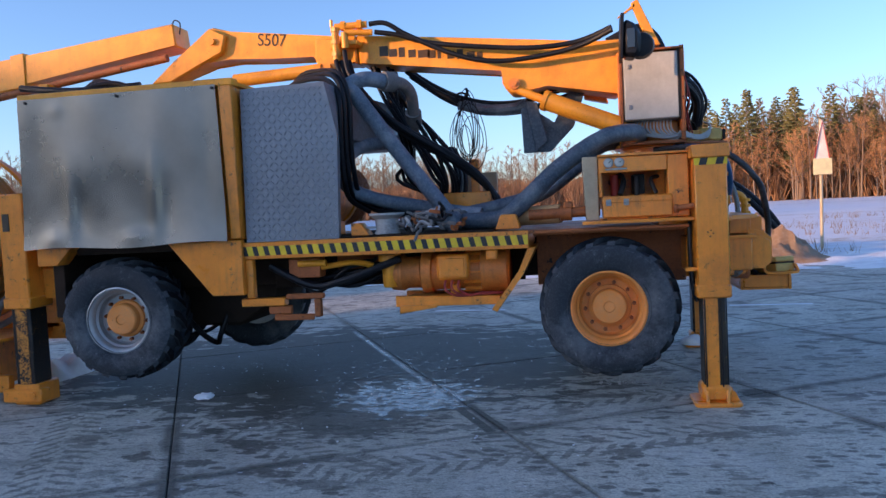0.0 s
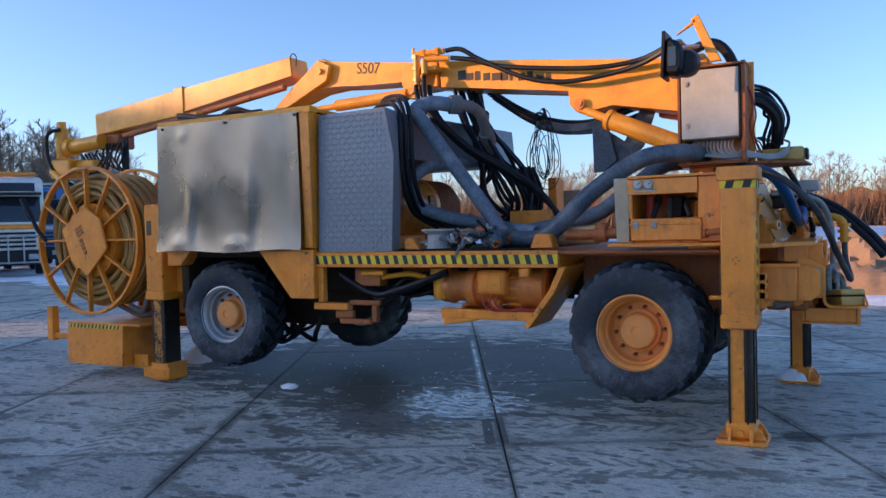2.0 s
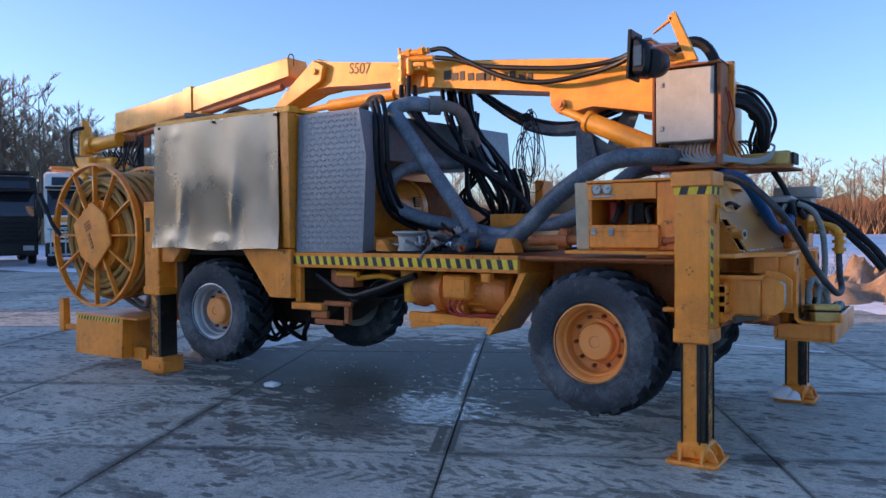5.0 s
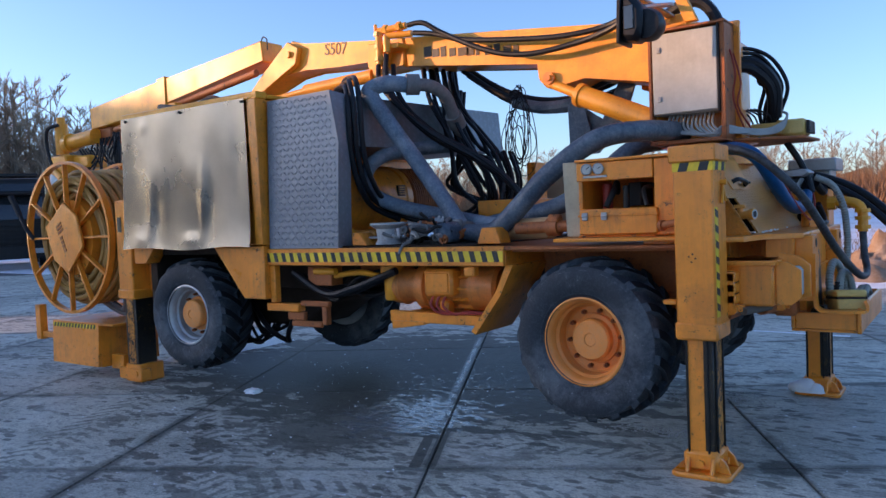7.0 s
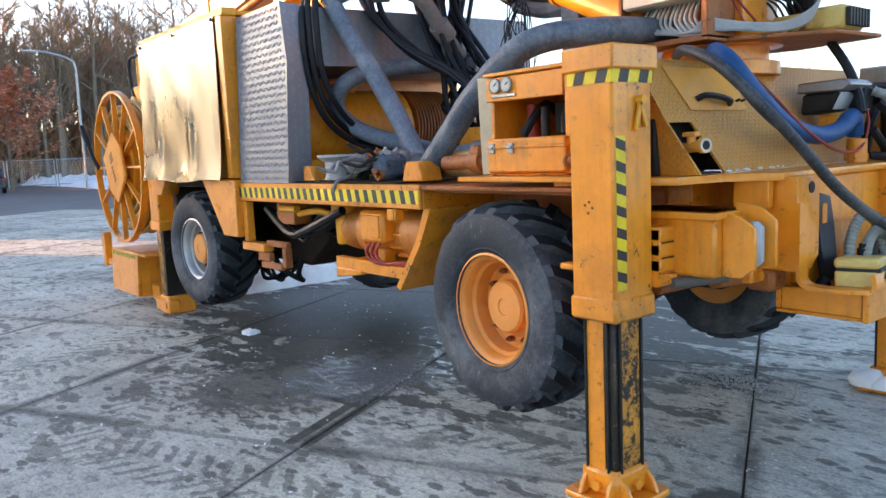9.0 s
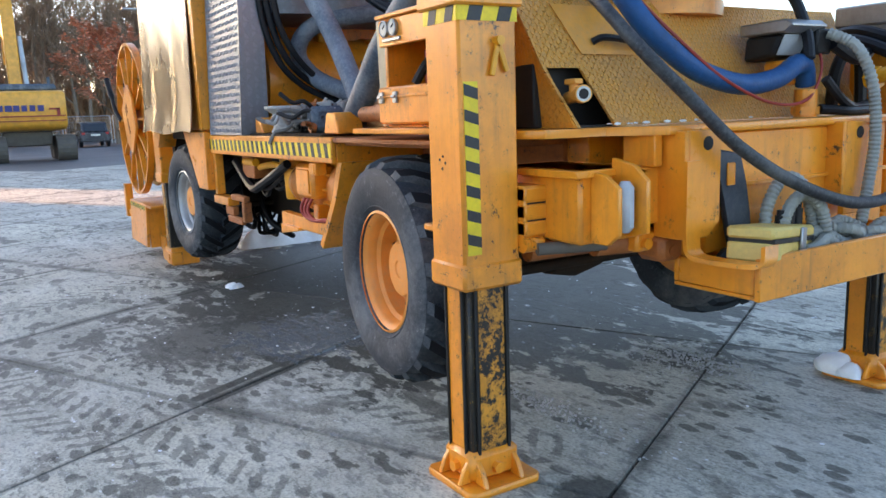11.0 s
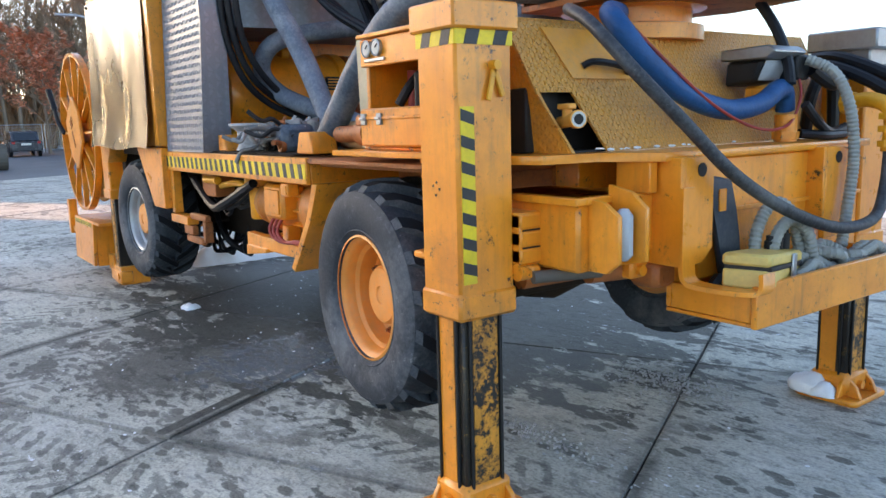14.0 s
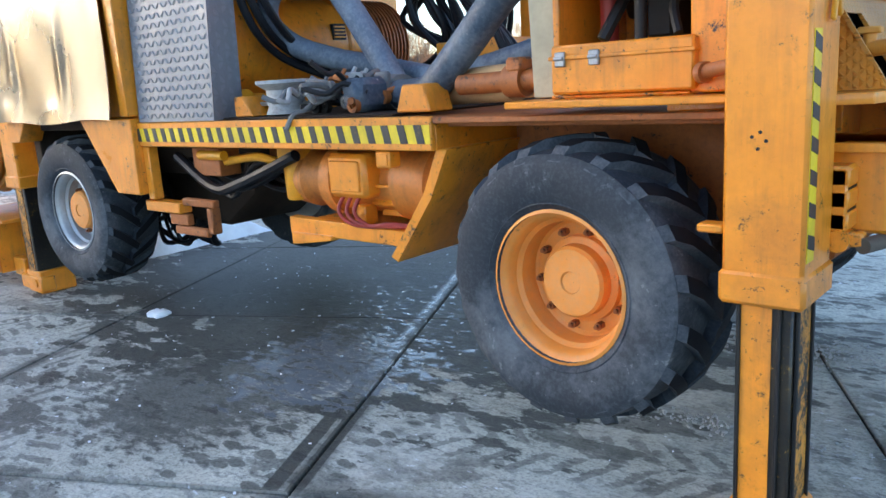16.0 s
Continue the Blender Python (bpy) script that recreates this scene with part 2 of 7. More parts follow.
def concrete():
    m, nt, p = nodes("wet_winter_concrete")
    v = coords(nt, True)
    info = nt.nodes.new("ShaderNodeObjectInfo")
    def dist(x, y):
        d = nt.nodes.new("ShaderNodeVectorMath")
        d.operation = "DISTANCE"
        nt.links.new(v, d.inputs[0])
        d.inputs[1].default_value = (x, y, 0)
        return d.outputs["Value"]
    st = add(nt, "ShaderNodeMapping", Scale=(1.0, 1.9, 1.0), Rotation=(0, 0, radians(-10)))
    nt.links.new(v, st.inputs["Vector"])
    mid, fine = noise_of(nt, v, 1.7, 9.0, 0.68), noise_of(nt, v, 70.0, 3.0)
    streak, grit = noise_of(nt, st.outputs[0], 2.1, 7.0, 0.62), noise_of(nt, st.outputs[0], 9.0, 9.0, 0.72)
    tone = mix(nt, ramp(nt, mid, 0.32, 0.68), (0.43, 0.425, 0.345), (0.76, 0.755, 0.635))
    tone = mix(nt, ramp(nt, grit, 0.52, 0.585, 0, 0.60), tone, (0.13, 0.13, 0.12))
    tone = mix(nt, calc(nt, "MULTIPLY", info.outputs["Random"], 0.45), tone, (0.27, 0.265, 0.25))
    tone = mix(nt, ramp(nt, fine, 0.47, 0.66, 0, 0.5), tone, (0.11, 0.11, 0.105))
    mottle = noise_of(nt, st.outputs[0], 27.0, 6.0, 0.65)
    tone = mix(nt, ramp(nt, mottle, 0.52, 0.60, 0, 0.24), tone, (0.10, 0.10, 0.09))
    tone = mix(nt, ramp(nt, mottle, 0.36, 0.44, 0.35, 0.0), tone, (0.80, 0.80, 0.74))
    blots = noise_of(nt, v, 0.55, 5.0, 0.6)
    tone = mix(nt, ramp(nt, blots, 0.5, 0.66, 0, 0.45), tone, (0.17, 0.16, 0.14))
    # damp in crisp patches, prints and joints; damp and painted shade under the machine
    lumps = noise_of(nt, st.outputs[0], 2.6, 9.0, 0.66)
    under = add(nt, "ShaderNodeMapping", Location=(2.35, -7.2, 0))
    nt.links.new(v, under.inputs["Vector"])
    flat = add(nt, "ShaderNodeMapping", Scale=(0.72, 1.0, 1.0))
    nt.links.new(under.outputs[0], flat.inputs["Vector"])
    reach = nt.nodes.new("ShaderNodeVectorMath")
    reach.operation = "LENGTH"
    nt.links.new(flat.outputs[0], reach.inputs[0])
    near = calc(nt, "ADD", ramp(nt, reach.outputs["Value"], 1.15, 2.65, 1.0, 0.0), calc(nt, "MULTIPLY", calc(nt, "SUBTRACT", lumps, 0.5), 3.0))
    patches = calc(nt, "MULTIPLY", ramp(nt, streak, 0.56, 0.578), ramp(nt, blots, 0.40, 0.54, 0.3, 1.0))
    vo = add(nt, "ShaderNodeTexVoronoi", Scale=5.5)
    nt.links.new(st.outputs[0], vo.inputs["Vector"])
    prints = calc(nt, "MULTIPLY", ramp(nt, calc(nt, "ADD", vo.outputs["Distance"], calc(nt, "MULTIPLY", grit, 0.75)), 0.63, 0.67, 1.0, 0.0), ramp(nt, noise_of(nt, v, 0.8, 4.0, 0.6), 0.465, 0.50))
    def strip(x, y, angle, half, length):
        """Along and across a straight stretch of ground, and a soft mask of it."""
        mp = nt.nodes.new("ShaderNodeMapping")
        mp.vector_type = "TEXTURE"
        mp.inputs["Location"].default_value = (x, y, 0)
        mp.inputs["Rotation"].default_value = (0, 0, radians(angle))
        nt.links.new(v, mp.inputs["Vector"])
        q = nt.nodes.new("ShaderNodeSeparateXYZ")
        nt.links.new(mp.outputs[0], q.inputs[0])
        off = calc(nt, "ABSOLUTE", q.outputs[1])
        mask = calc(nt, "MULTIPLY", ramp(nt, off, half * 0.9, half, 1.0, 0.0), ramp(nt, calc(nt, "ABSOLUTE", q.outputs[0]), length * 0.8, length, 1.0, 0.0))
        return q.outputs[0], off, mask
    def tyre_track(x, y, angle, length):
        along, off, mask = strip(x, y, angle, 0.19, length)
        bars = calc(nt, "SINE", calc(nt, "MULTIPLY", calc(nt, "ADD", calc(nt, "ADD", along, calc(nt, "MULTIPLY", off, 0.7)), calc(nt, "MULTIPLY", grit, 0.05)), 2 * math.pi / 0.125))
        return calc(nt, "MULTIPLY", calc(nt, "MULTIPLY", ramp(nt, calc(nt, "ADD", bars, calc(nt, "MULTIPLY", calc(nt, "SUBTRACT", grit, 0.5), 5.0)), 0.15, 0.45), mask), ramp(nt, off, 0.015, 0.03))
    tracks = calc(nt, "MAXIMUM", calc(nt, "MAXIMUM", tyre_track(0.2, 5.62, 14, 0.9), tyre_track(-2.2, 4.72, 143, 1.5)), calc(nt, "MAXIMUM", tyre_track(-0.2, 4.45, 20, 1.3), tyre_track(-3.4, 4.5, 118, 1.6)))
    _, edge_off, edge_mask = strip(-0.84, 5.36, -62.4, 0.085, 0.75)
    edge_wet = calc(nt, "MULTIPLY", edge_mask, ramp(nt, calc(nt, "ADD", edge_off, calc(nt, "MULTIPLY", grit, 0.02)), 0.018, 0.024, 0.45, 1.0))
    turn = add(nt, "ShaderNodeMapping", Rotation=(0, 0, radians(-27.6)))
    nt.links.new(v, turn.inputs["Vector"])
    xyz = nt.nodes.new("ShaderNodeSeparateXYZ")
    nt.links.new(turn.outputs[0], xyz.inputs[0])
    def joint(axis, start, pitch):
        u = calc(nt, "DIVIDE", calc(nt, "SUBTRACT", axis, start), pitch)
        return calc(nt, "MULTIPLY", calc(nt, "ABSOLUTE", calc(nt, "SUBTRACT", u, calc(nt, "ROUND", u))), pitch)
    gap = calc(nt, "MINIMUM", joint(xyz.outputs[0], -0.245, 2.02), joint(xyz.outputs[1], 4.50, 1.98))
    seam = calc(nt, "MULTIPLY", ramp(nt, gap, 0.035, 0.085, 1.0, 0.0), ramp(nt, noise_of(nt, v, 0.7, 4.0), 0.47, 0.55))
    seam = calc(nt, "MAXIMUM", seam, ramp(nt, gap, 0.012, 0.03, 0.7, 0.0))
    pool = calc(nt, "ADD", ramp(nt, dist(-1.6, 5.2), 0.3, 1.0, 1.0, 0.0), calc(nt, "MULTIPLY", calc(nt, "SUBTRACT", grit, 0.5), 2.4))
    # wet round the machine, darkened for the shade its underside would cast
    wet_shade = calc(nt, "MAXIMUM", ramp(nt, near, 0.42, 0.52), ramp(nt, pool, 0.45, 0.75, 0.0, 0.85))
    wet_shade = calc(nt, "MAXIMUM", wet_shade, ramp(nt, calc(nt, "ADD", dist(1.22, 5.72), calc(nt, "MULTIPLY", grit, 0.25)), 0.24, 0.28, 1.0, 0.0))
    damp = calc(nt, "MULTIPLY", calc(nt, "MAXIMUM", patches, calc(nt, "MAXIMUM", prints, seam)), 0.82)
    wet = calc(nt, "MAXIMUM", calc(nt, "MAXIMUM", wet_shade, damp), calc(nt, "MAXIMUM", calc(nt, "MULTIPLY", tracks, 0.6), edge_wet))
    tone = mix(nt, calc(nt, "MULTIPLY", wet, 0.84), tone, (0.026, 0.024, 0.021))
    # thin frost in streaks, broken ice where the water stood, rime along one joint
    dry = calc(nt, "SUBTRACT", 1.0, wet)
    flecks = noise_of(nt, st.outputs[0], 13.0, 4.0, 0.6)
    film = calc(nt, "MULTIPLY", calc(nt, "MULTIPLY", ramp(nt, noise_of(nt, v, 1.3, 5.0, 0.6), 0.50, 0.60), ramp(nt, flecks, 0.38, 0.56)), dry)
    tone = mix(nt, calc(nt, "MULTIPLY", film, 0.30), tone, (0.74, 0.755, 0.71))
    crust = calc(nt, "MULTIPLY", ramp(nt, flecks, 0.645, 0.67), ramp(nt, noise_of(nt, v, 0.9, 3.0), 0.52, 0.60))
    glint = ramp(nt, calc(nt, "ADD", flecks, ramp(nt, dist(-1.5, 6.6), 0.3, 1.9, 0.03, -0.10)), 0.61, 0.63)
    puddle = calc(nt, "ADD", ramp(nt, dist(-1.32, 5.72), 0.12, 0.85, 1.0, 0.0), calc(nt, "MULTIPLY", calc(nt, "SUBTRACT", noise_of(nt, st.outputs[0], 5.5, 6.0, 0.62), 0.5), 2.6))
    speck = calc(nt, "MULTIPLY", ramp(nt, puddle, 0.46, 0.56), ramp(nt, flecks, 0.42, 0.50))
    _, rime_off, rime_mask = strip(-1.85, 7.25, -62.4, 0.04, 1.95)
    rime = calc(nt, "MULTIPLY", calc(nt, "MULTIPLY", rime_mask, ramp(nt, rime_off, 0.008, 0.03, 1.0, 0.3)), ramp(nt, grit, 0.40, 0.56))
    ice = calc(nt, "MAXIMUM", speck, calc(nt, "MAXIMUM", glint, rime))
    tone = mix(nt, calc(nt, "MULTIPLY", crust, 0.85), tone, (0.78, 0.81, 0.85))
    tone = mix(nt, calc(nt, "MULTIPLY", ice, 0.8), tone, (0.24, 0.26, 0.28))
    nt.links.new(tone, p.inputs["Base Color"])
    rough = mix(nt, wet, (0.66, 0.66, 0.66), (0.46, 0.46, 0.46))
    rough = mix(nt, wet_shade, rough, (0.5, 0.5, 0.5))
    nt.links.new(calc(nt, "MAXIMUM", ramp(nt, wet, 0.0, 0.8, 0.40, 0.14), ice), p.inputs["Specular IOR Level"])
    rough = mix(nt, ice, rough, (0.14, 0.14, 0.14))
    nt.links.new(rough, p.inputs["Roughness"])
    bm_ = add(nt, "ShaderNodeBump", Distance=0.008)
    nt.links.new(calc(nt, "ADD", calc(nt, "MULTIPLY", fine, 0.4), calc(nt, "MULTIPLY", grit, 1.2)), bm_.inputs["Height"])
    nt.links.new(ramp(nt, ice, 0, 1, 0.6, 0.30), bm_.inputs["Strength"])
    nt.links.new(bm_.outputs[0], p.inputs["Normal"])
    return m


CONCRETE = concrete()


def field_mat():
    m, nt, p = nodes("snowy_field")
    v = coords(nt, True)
    st = add(nt, "ShaderNodeMapping", Scale=(0.35, 1.0, 1.0))
    nt.links.new(v, st.inputs["Vector"])
    a, b = noise_of(nt, st.outputs[0], 0.25, 8.0, 0.7), noise_of(nt, v, 2.2, 8.0, 0.75)
    grass = calc(nt, "MULTIPLY", ramp(nt, a, 0.5, 0.62), ramp(nt, b, 0.45, 0.6))
    tone = mix(nt, ramp(nt, b, 0.3, 0.7), (0.60, 0.66, 0.76), (0.80, 0.83, 0.88))
    nt.links.new(mix(nt, calc(nt, "MULTIPLY", grass, 0.85), tone, (0.22, 0.17, 0.10)), p.inputs["Base Color"])
    p.inputs["Roughness"].default_value = 0.75
    bump(nt, p, b, 0.6, 0.05)
    return m


FIELD = field_mat()
BED = surface("dark_joint_grit", (0.085, 0.083, 0.08), 0.9, dirt=(0.03, 0.03, 0.03), dirty=0.5)
ASPHALT = surface("grey_asphalt", (0.075, 0.078, 0.082), 0.6, dirt=(0.30, 0.32, 0.35), dirty=0.45, scale=0.4, fine=20)
PLASTER = surface("pale_plaster", (0.45, 0.43, 0.40), 0.9, dirty=0.3, scale=0.5)


# ---------- mesh helpers ----------
placed = {}


def thing(name, at, label, category, group="", kind=""):
    """An Empty at a thing's base; its parts hang under it."""
    ob = new(name)
    ob.empty_display_size = 0.2
    ob.location = at
    placed[ob] = Matrix.Translation(at)
    return tagged(ob, label, category, group, kind)


def to_mesh(name, bm, mat, smooth=True, sharp=38):
    me = bpy.data.meshes.new(name)
    bmesh.ops.recalc_face_normals(bm, faces=bm.faces[:])
    for f in bm.faces:
        f.smooth = smooth
    bm.to_mesh(me)
    bm.free()
    if smooth:
        me.set_sharp_from_angle(angle=radians(sharp))
    me.materials.append(mat)
    return me


def part(name, bm, mat, parent, label="", sharp=38):
    """One mesh, given in world coordinates, under a thing or a part."""
    bm.transform(placed[parent].inverted())
    ob = new(name, to_mesh(name, bm, mat, True, sharp))
    ob.parent = parent
    placed[ob] = placed[parent]
    return tagged(ob, label)


def solid(name, bm, mat, label, category, at=None, group="", kind=""):
    """One mesh, given in world coordinates, as a thing of its own."""
    if at is not None:
        bm.transform(Matrix.Translation(at).inverted())
    ob = new(name, to_mesh(name, bm, mat))
    ob.location = at or (0, 0, 0)
    placed[ob] = Matrix.Translation(ob.location)
    return tagged(ob, label, category, group, kind)


def bx(bm, x0, x1, y0, y1, z0, z1, bev=0.006, m=None):
    r = bmesh.ops.create_cube(bm, size=1.0)
    vs = r["verts"]
    for v in vs:
        v.co = Vector(((x0 + x1) / 2 + v.co.x * (x1 - x0), (y0 + y1) / 2 + v.co.y * (y1 - y0), (z0 + z1) / 2 + v.co.z * (z1 - z0)))
    if m is not None:
        bmesh.ops.transform(bm, matrix=m, verts=vs)
    if bev:
        es = {e for v in vs for e in v.link_edges}
        bmesh.ops.bevel(bm, geom=list(es), offset=bev, segments=1, affect="EDGES", profile=0.5)
    return bm


def prism(bm, pts, axis, a, b, bev=0.004):
    def at(p, h):
        return {"x": (h, p[0], p[1]), "y": (p[0], h, p[1]), "z": (p[0], p[1], h)}[axis]
    lo = [bm.verts.new(at(p, a)) for p in pts]
    hi = [bm.verts.new(at(p, b)) for p in pts]
    n = len(pts)
    fs = [bm.faces.new(lo), bm.faces.new(hi[::-1])]
    for i in range(n):
        fs.append(bm.faces.new((lo[i], hi[i], hi[(i + 1) % n], lo[(i + 1) % n])))
    if bev:
        es = {e for f in fs for e in f.edges}
        bmesh.ops.bevel(bm, geom=list(es), offset=bev, segments=1, affect="EDGES", profile=0.5)
    return bm


def smooth_path(pts, steps):
    pts = [Vector(p) for p in pts]
    if len(pts) < 3 or steps < 2:
        return pts
    out = []
    for i in range(len(pts) - 1):
        p0, p1, p2, p3 = pts[max(i - 1, 0)], pts[i], pts[i + 1], pts[min(i + 2, len(pts) - 1)]
        for s in range(steps):
            t = s / steps
            out.append(0.5 * (2 * p1 + (p2 - p0) * t + (2 * p0 - 5 * p1 + 4 * p2 - p3) * t * t + (3 * p1 - p0 - 3 * p2 + p3) * t ** 3))
    out.append(pts[-1])
    return out


def tube(bm, pts, r, n=10, steps=6, ribs=0.0):
    """A swept round tube through points; ribs: every second ring is that much narrower."""
    path = smooth_path(pts, steps)
    if ribs:
        dense = []
        for a, b in zip(path, path[1:]):
            k = max(1, round((b - a).length / 0.009))
            dense += [a.lerp(b, i / k) for i in range(k)]
        path = dense + [path[-1]]
    rings, up = [], None
    for i, p in enumerate(path):
        d = (path[min(i + 1, len(path) - 1)] - path[max(i - 1, 0)]).normalized()
        if up is None:
            up = d.orthogonal().normalized()
        up = (up - d * up.dot(d))
        up = up.normalized() if up.length > 1e-6 else d.orthogonal().normalized()
        side = d.cross(up)
        rr = r * (1 - ribs) if ribs and i % 2 else r
        rings.append([bm.verts.new(p + (up * math.cos(2 * math.pi * k / n) + side * math.sin(2 * math.pi * k / n)) * rr) for k in range(n)])
    for a, b in zip(rings, rings[1:]):
        for k in range(n):
            bm.faces.new((a[k], a[(k + 1) % n], b[(k + 1) % n], b[k]))
    bm.faces.new(rings[0][::-1])
    bm.faces.new(rings[-1])
    return bm


def cyl(bm, p0, p1, r0, r1=None, n=20):
    r1 = r0 if r1 is None else r1
    p0, p1 = Vector(p0), Vector(p1)
    d = (p1 - p0).normalized()
    u = d.orthogonal().normalized()
    w = d.cross(u)
    ra, rb = [[bm.verts.new(p + (u * math.cos(2 * math.pi * k / n) + w * math.sin(2 * math.pi * k / n)) * r) for k in range(n)] for p, r in ((p0, r0), (p1, r1))]
    for k in range(n):
        bm.faces.new((ra[k], ra[(k + 1) % n], rb[(k + 1) % n], rb[k]))
    bm.faces.new(ra[::-1])
    bm.faces.new(rb)
    return bm


def lathe(bm, profile, centre, axis="y", n=40, closed=False, caps=True):
    """Turns (radius, height) pairs about an axis through centre."""
    c = Vector(centre)
    rings = []
    for r, h in profile:
        ring = []
        for k in range(n):
            a = 2 * math.pi * k / n
            u, w = math.cos(a) * r, math.sin(a) * r
            ring.append(bm.verts.new(c + Vector({"y": (u, h, w), "x": (h, u, w), "z": (u, w, h)}[axis])))
        rings.append(ring)
    pairs = list(zip(rings, rings[1:])) + ([(rings[-1], rings[0])] if closed else [])
    for a, b in pairs:
        for k in range(n):
            bm.faces.new((a[k], a[(k + 1) % n], b[(k + 1) % n], b[k]))
    if caps and not closed:
        bm.faces.new(rings[0][::-1])
        bm.faces.new(rings[-1])
    return bm


def B():
    return bmesh.new()


def hazard(parent, o, u, w, length, width, count, lean=0.35):
    """A yellow tape with slanted black bars, a few millimetres proud of a face."""
    o, u, w = Vector(o), Vector(u).normalized(), Vector(w).normalized()
    nrm = u.cross(w)
    def slab(bm, corners, h):
        lo = [bm.verts.new(c) for c in corners]
        hi = [bm.verts.new(c + nrm * h) for c in corners]
        bm.faces.new(hi)
        for i in range(4):
            bm.faces.new((lo[i], lo[(i + 1) % 4], hi[(i + 1) % 4], hi[i]))
    b = B()
    slab(b, [o, o + u * length, o + u * length + w * width, o + w * width], 0.0025)
    tape = part("hazard_tape", b, YELLOW, parent, "yellow warning tape with black bars")
    step = length / count
    for i in range(count):
        b = B()
        a = i * step + step * 0.28
        s = lean * width
        slab(b, [o + u * a + nrm * 0.0025, o + u * (a + step * 0.45) + nrm * 0.0025, o + u * min(length, a + step * 0.45 + s) + w * width + nrm * 0.0025, o + u * min(length, a + s) + w * width + nrm * 0.0025], 0.0015)
        part("black_bar", b, TAPE, tape)


# ---------- ground ----------
b = B()
bmesh.ops.create_grid(b, x_segments=2, y_segments=2, size=1500)
b.transform(Matrix.Translation((0, 0, -0.035)))
solid("ground", b, FIELD, "snow-covered field with dry grass", "ground", kind="structure")
b = B()
prism(b, [(-120, -40), (30, -40), (30, 14.9), (-30, 15.2), (-120, 22)], "z", -0.03, -0.022, 0)
solid("yard_bed", b, BED, "dark grit in the joints between slabs", "ground", kind="structure")
b = B()
prism(b, [(-120, -40), (-24, -40), (-24, 15.0), (-120, 22)], "z", -0.021, -0.006, 0)
solid("road", b, ASPHALT, "grey frosted asphalt yard road", "road", kind="structure")


# ---------- woods ----------
def segs_to_arrays(segs, sides=3):
    n = len(segs)
    p0 = np.array([s[0] for s in segs]); p1 = np.array([s[1] for s in segs])
    r0 = np.array([s[2] for s in segs]); r1 = np.array([s[3] for s in segs])
    d = p1 - p0
    d /= np.linalg.norm(d, axis=1, keepdims=True) + 1e-9
    ref = np.where(np.abs(d[:, 2:3]) > 0.9, np.array([[1.0, 0, 0]]), np.array([[0, 0, 1.0]]))
    u = np.cross(d, ref); u /= np.linalg.norm(u, axis=1, keepdims=True) + 1e-9
    w = np.cross(d, u)
    V = np.zeros((n, sides * 2, 3))
    for k in range(sides):
        a = 2 * math.pi * k / sides
        o = u * math.cos(a) + w * math.sin(a)
        V[:, k] = p0 + o * r0[:, None]
        V[:, sides + k] = p1 + o * r1[:, None]
    F = np.array([(k, (k + 1) % sides, sides + (k + 1) % sides, sides + k) for k in range(sides)])
    return V.reshape(-1, 3), (F[None] + (np.arange(n) * sides * 2)[:, None, None]).reshape(-1, 4)


def bare_tree(rng, h, spread, twig=0.02, first=0.3, dense=1.0):
    """Trunk, limbs, branches and twigs as tapered segments; the crown's outline is uneven."""
    wood, fine = [], []
    lean = np.array([rng.uniform(-0.04, 0.04), rng.uniform(-0.04, 0.04), 1.0])
    top = lean * h * 0.8
    base_r = h * 0.013
    pts = [np.zeros(3)] + [lean * h * 0.8 * k / 5 + np.array([rng.uniform(-0.1, 0.1), rng.uniform(-0.1, 0.1), 0]) for k in range(1, 6)]
    for k in range(5):
        wood.append((pts[k], pts[k + 1], base_r * (1 - k / 6), base_r * (1 - (k + 1) / 6)))
    for i in range(int(13 * dense)):
        f = first + (1 - first) * (i + rng.random()) / (13 * dense)
        p = lean * h * 0.8 * f
        a = i * 2.4 + rng.uniform(-0.5, 0.5)
        up = rng.uniform(0.5, 1.2)
        L = spread * (1.15 - 0.75 * f) * rng.uniform(0.6, 1.15)
        d = np.array([math.cos(a), math.sin(a), up]); d /= np.linalg.norm(d)
        q = p + d * L * 0.5; e = q + (d + np.array([0, 0, 0.35])) * L * 0.45
        r = base_r * 0.42 * (1.1 - f * 0.7)
        wood += [(p, q, r, r * 0.6), (q, e, r * 0.6, r * 0.25)]
        for j in range(int(6 * dense)):
            g = rng.uniform(0.25, 1.0)
            s = p + (q - p) * min(1, g * 2) if g < 0.5 else q + (e - q) * (g * 2 - 1)
            dd = d + np.array([rng.uniform(-0.9, 0.9), rng.uniform(-0.9, 0.9), rng.uniform(-0.1, 0.8)])
            dd /= np.linalg.norm(dd)
            t = s + dd * L * rng.uniform(0.25, 0.5)
            fine.append((s, t, twig * 1.3, twig * 0.6))
            for k in range(int(5 * dense)):
                s2 = s + (t - s) * rng.uniform(0.3, 1.0)
                d2 = dd + np.array([rng.uniform(-0.8, 0.8), rng.uniform(-0.8, 0.8), rng.uniform(-0.3, 0.7)])
                d2 /= np.linalg.norm(d2)
                fine.append((s2, s2 + d2 * L * rng.uniform(0.12, 0.3), twig * 0.7, twig * 0.3))
    return wood, fine


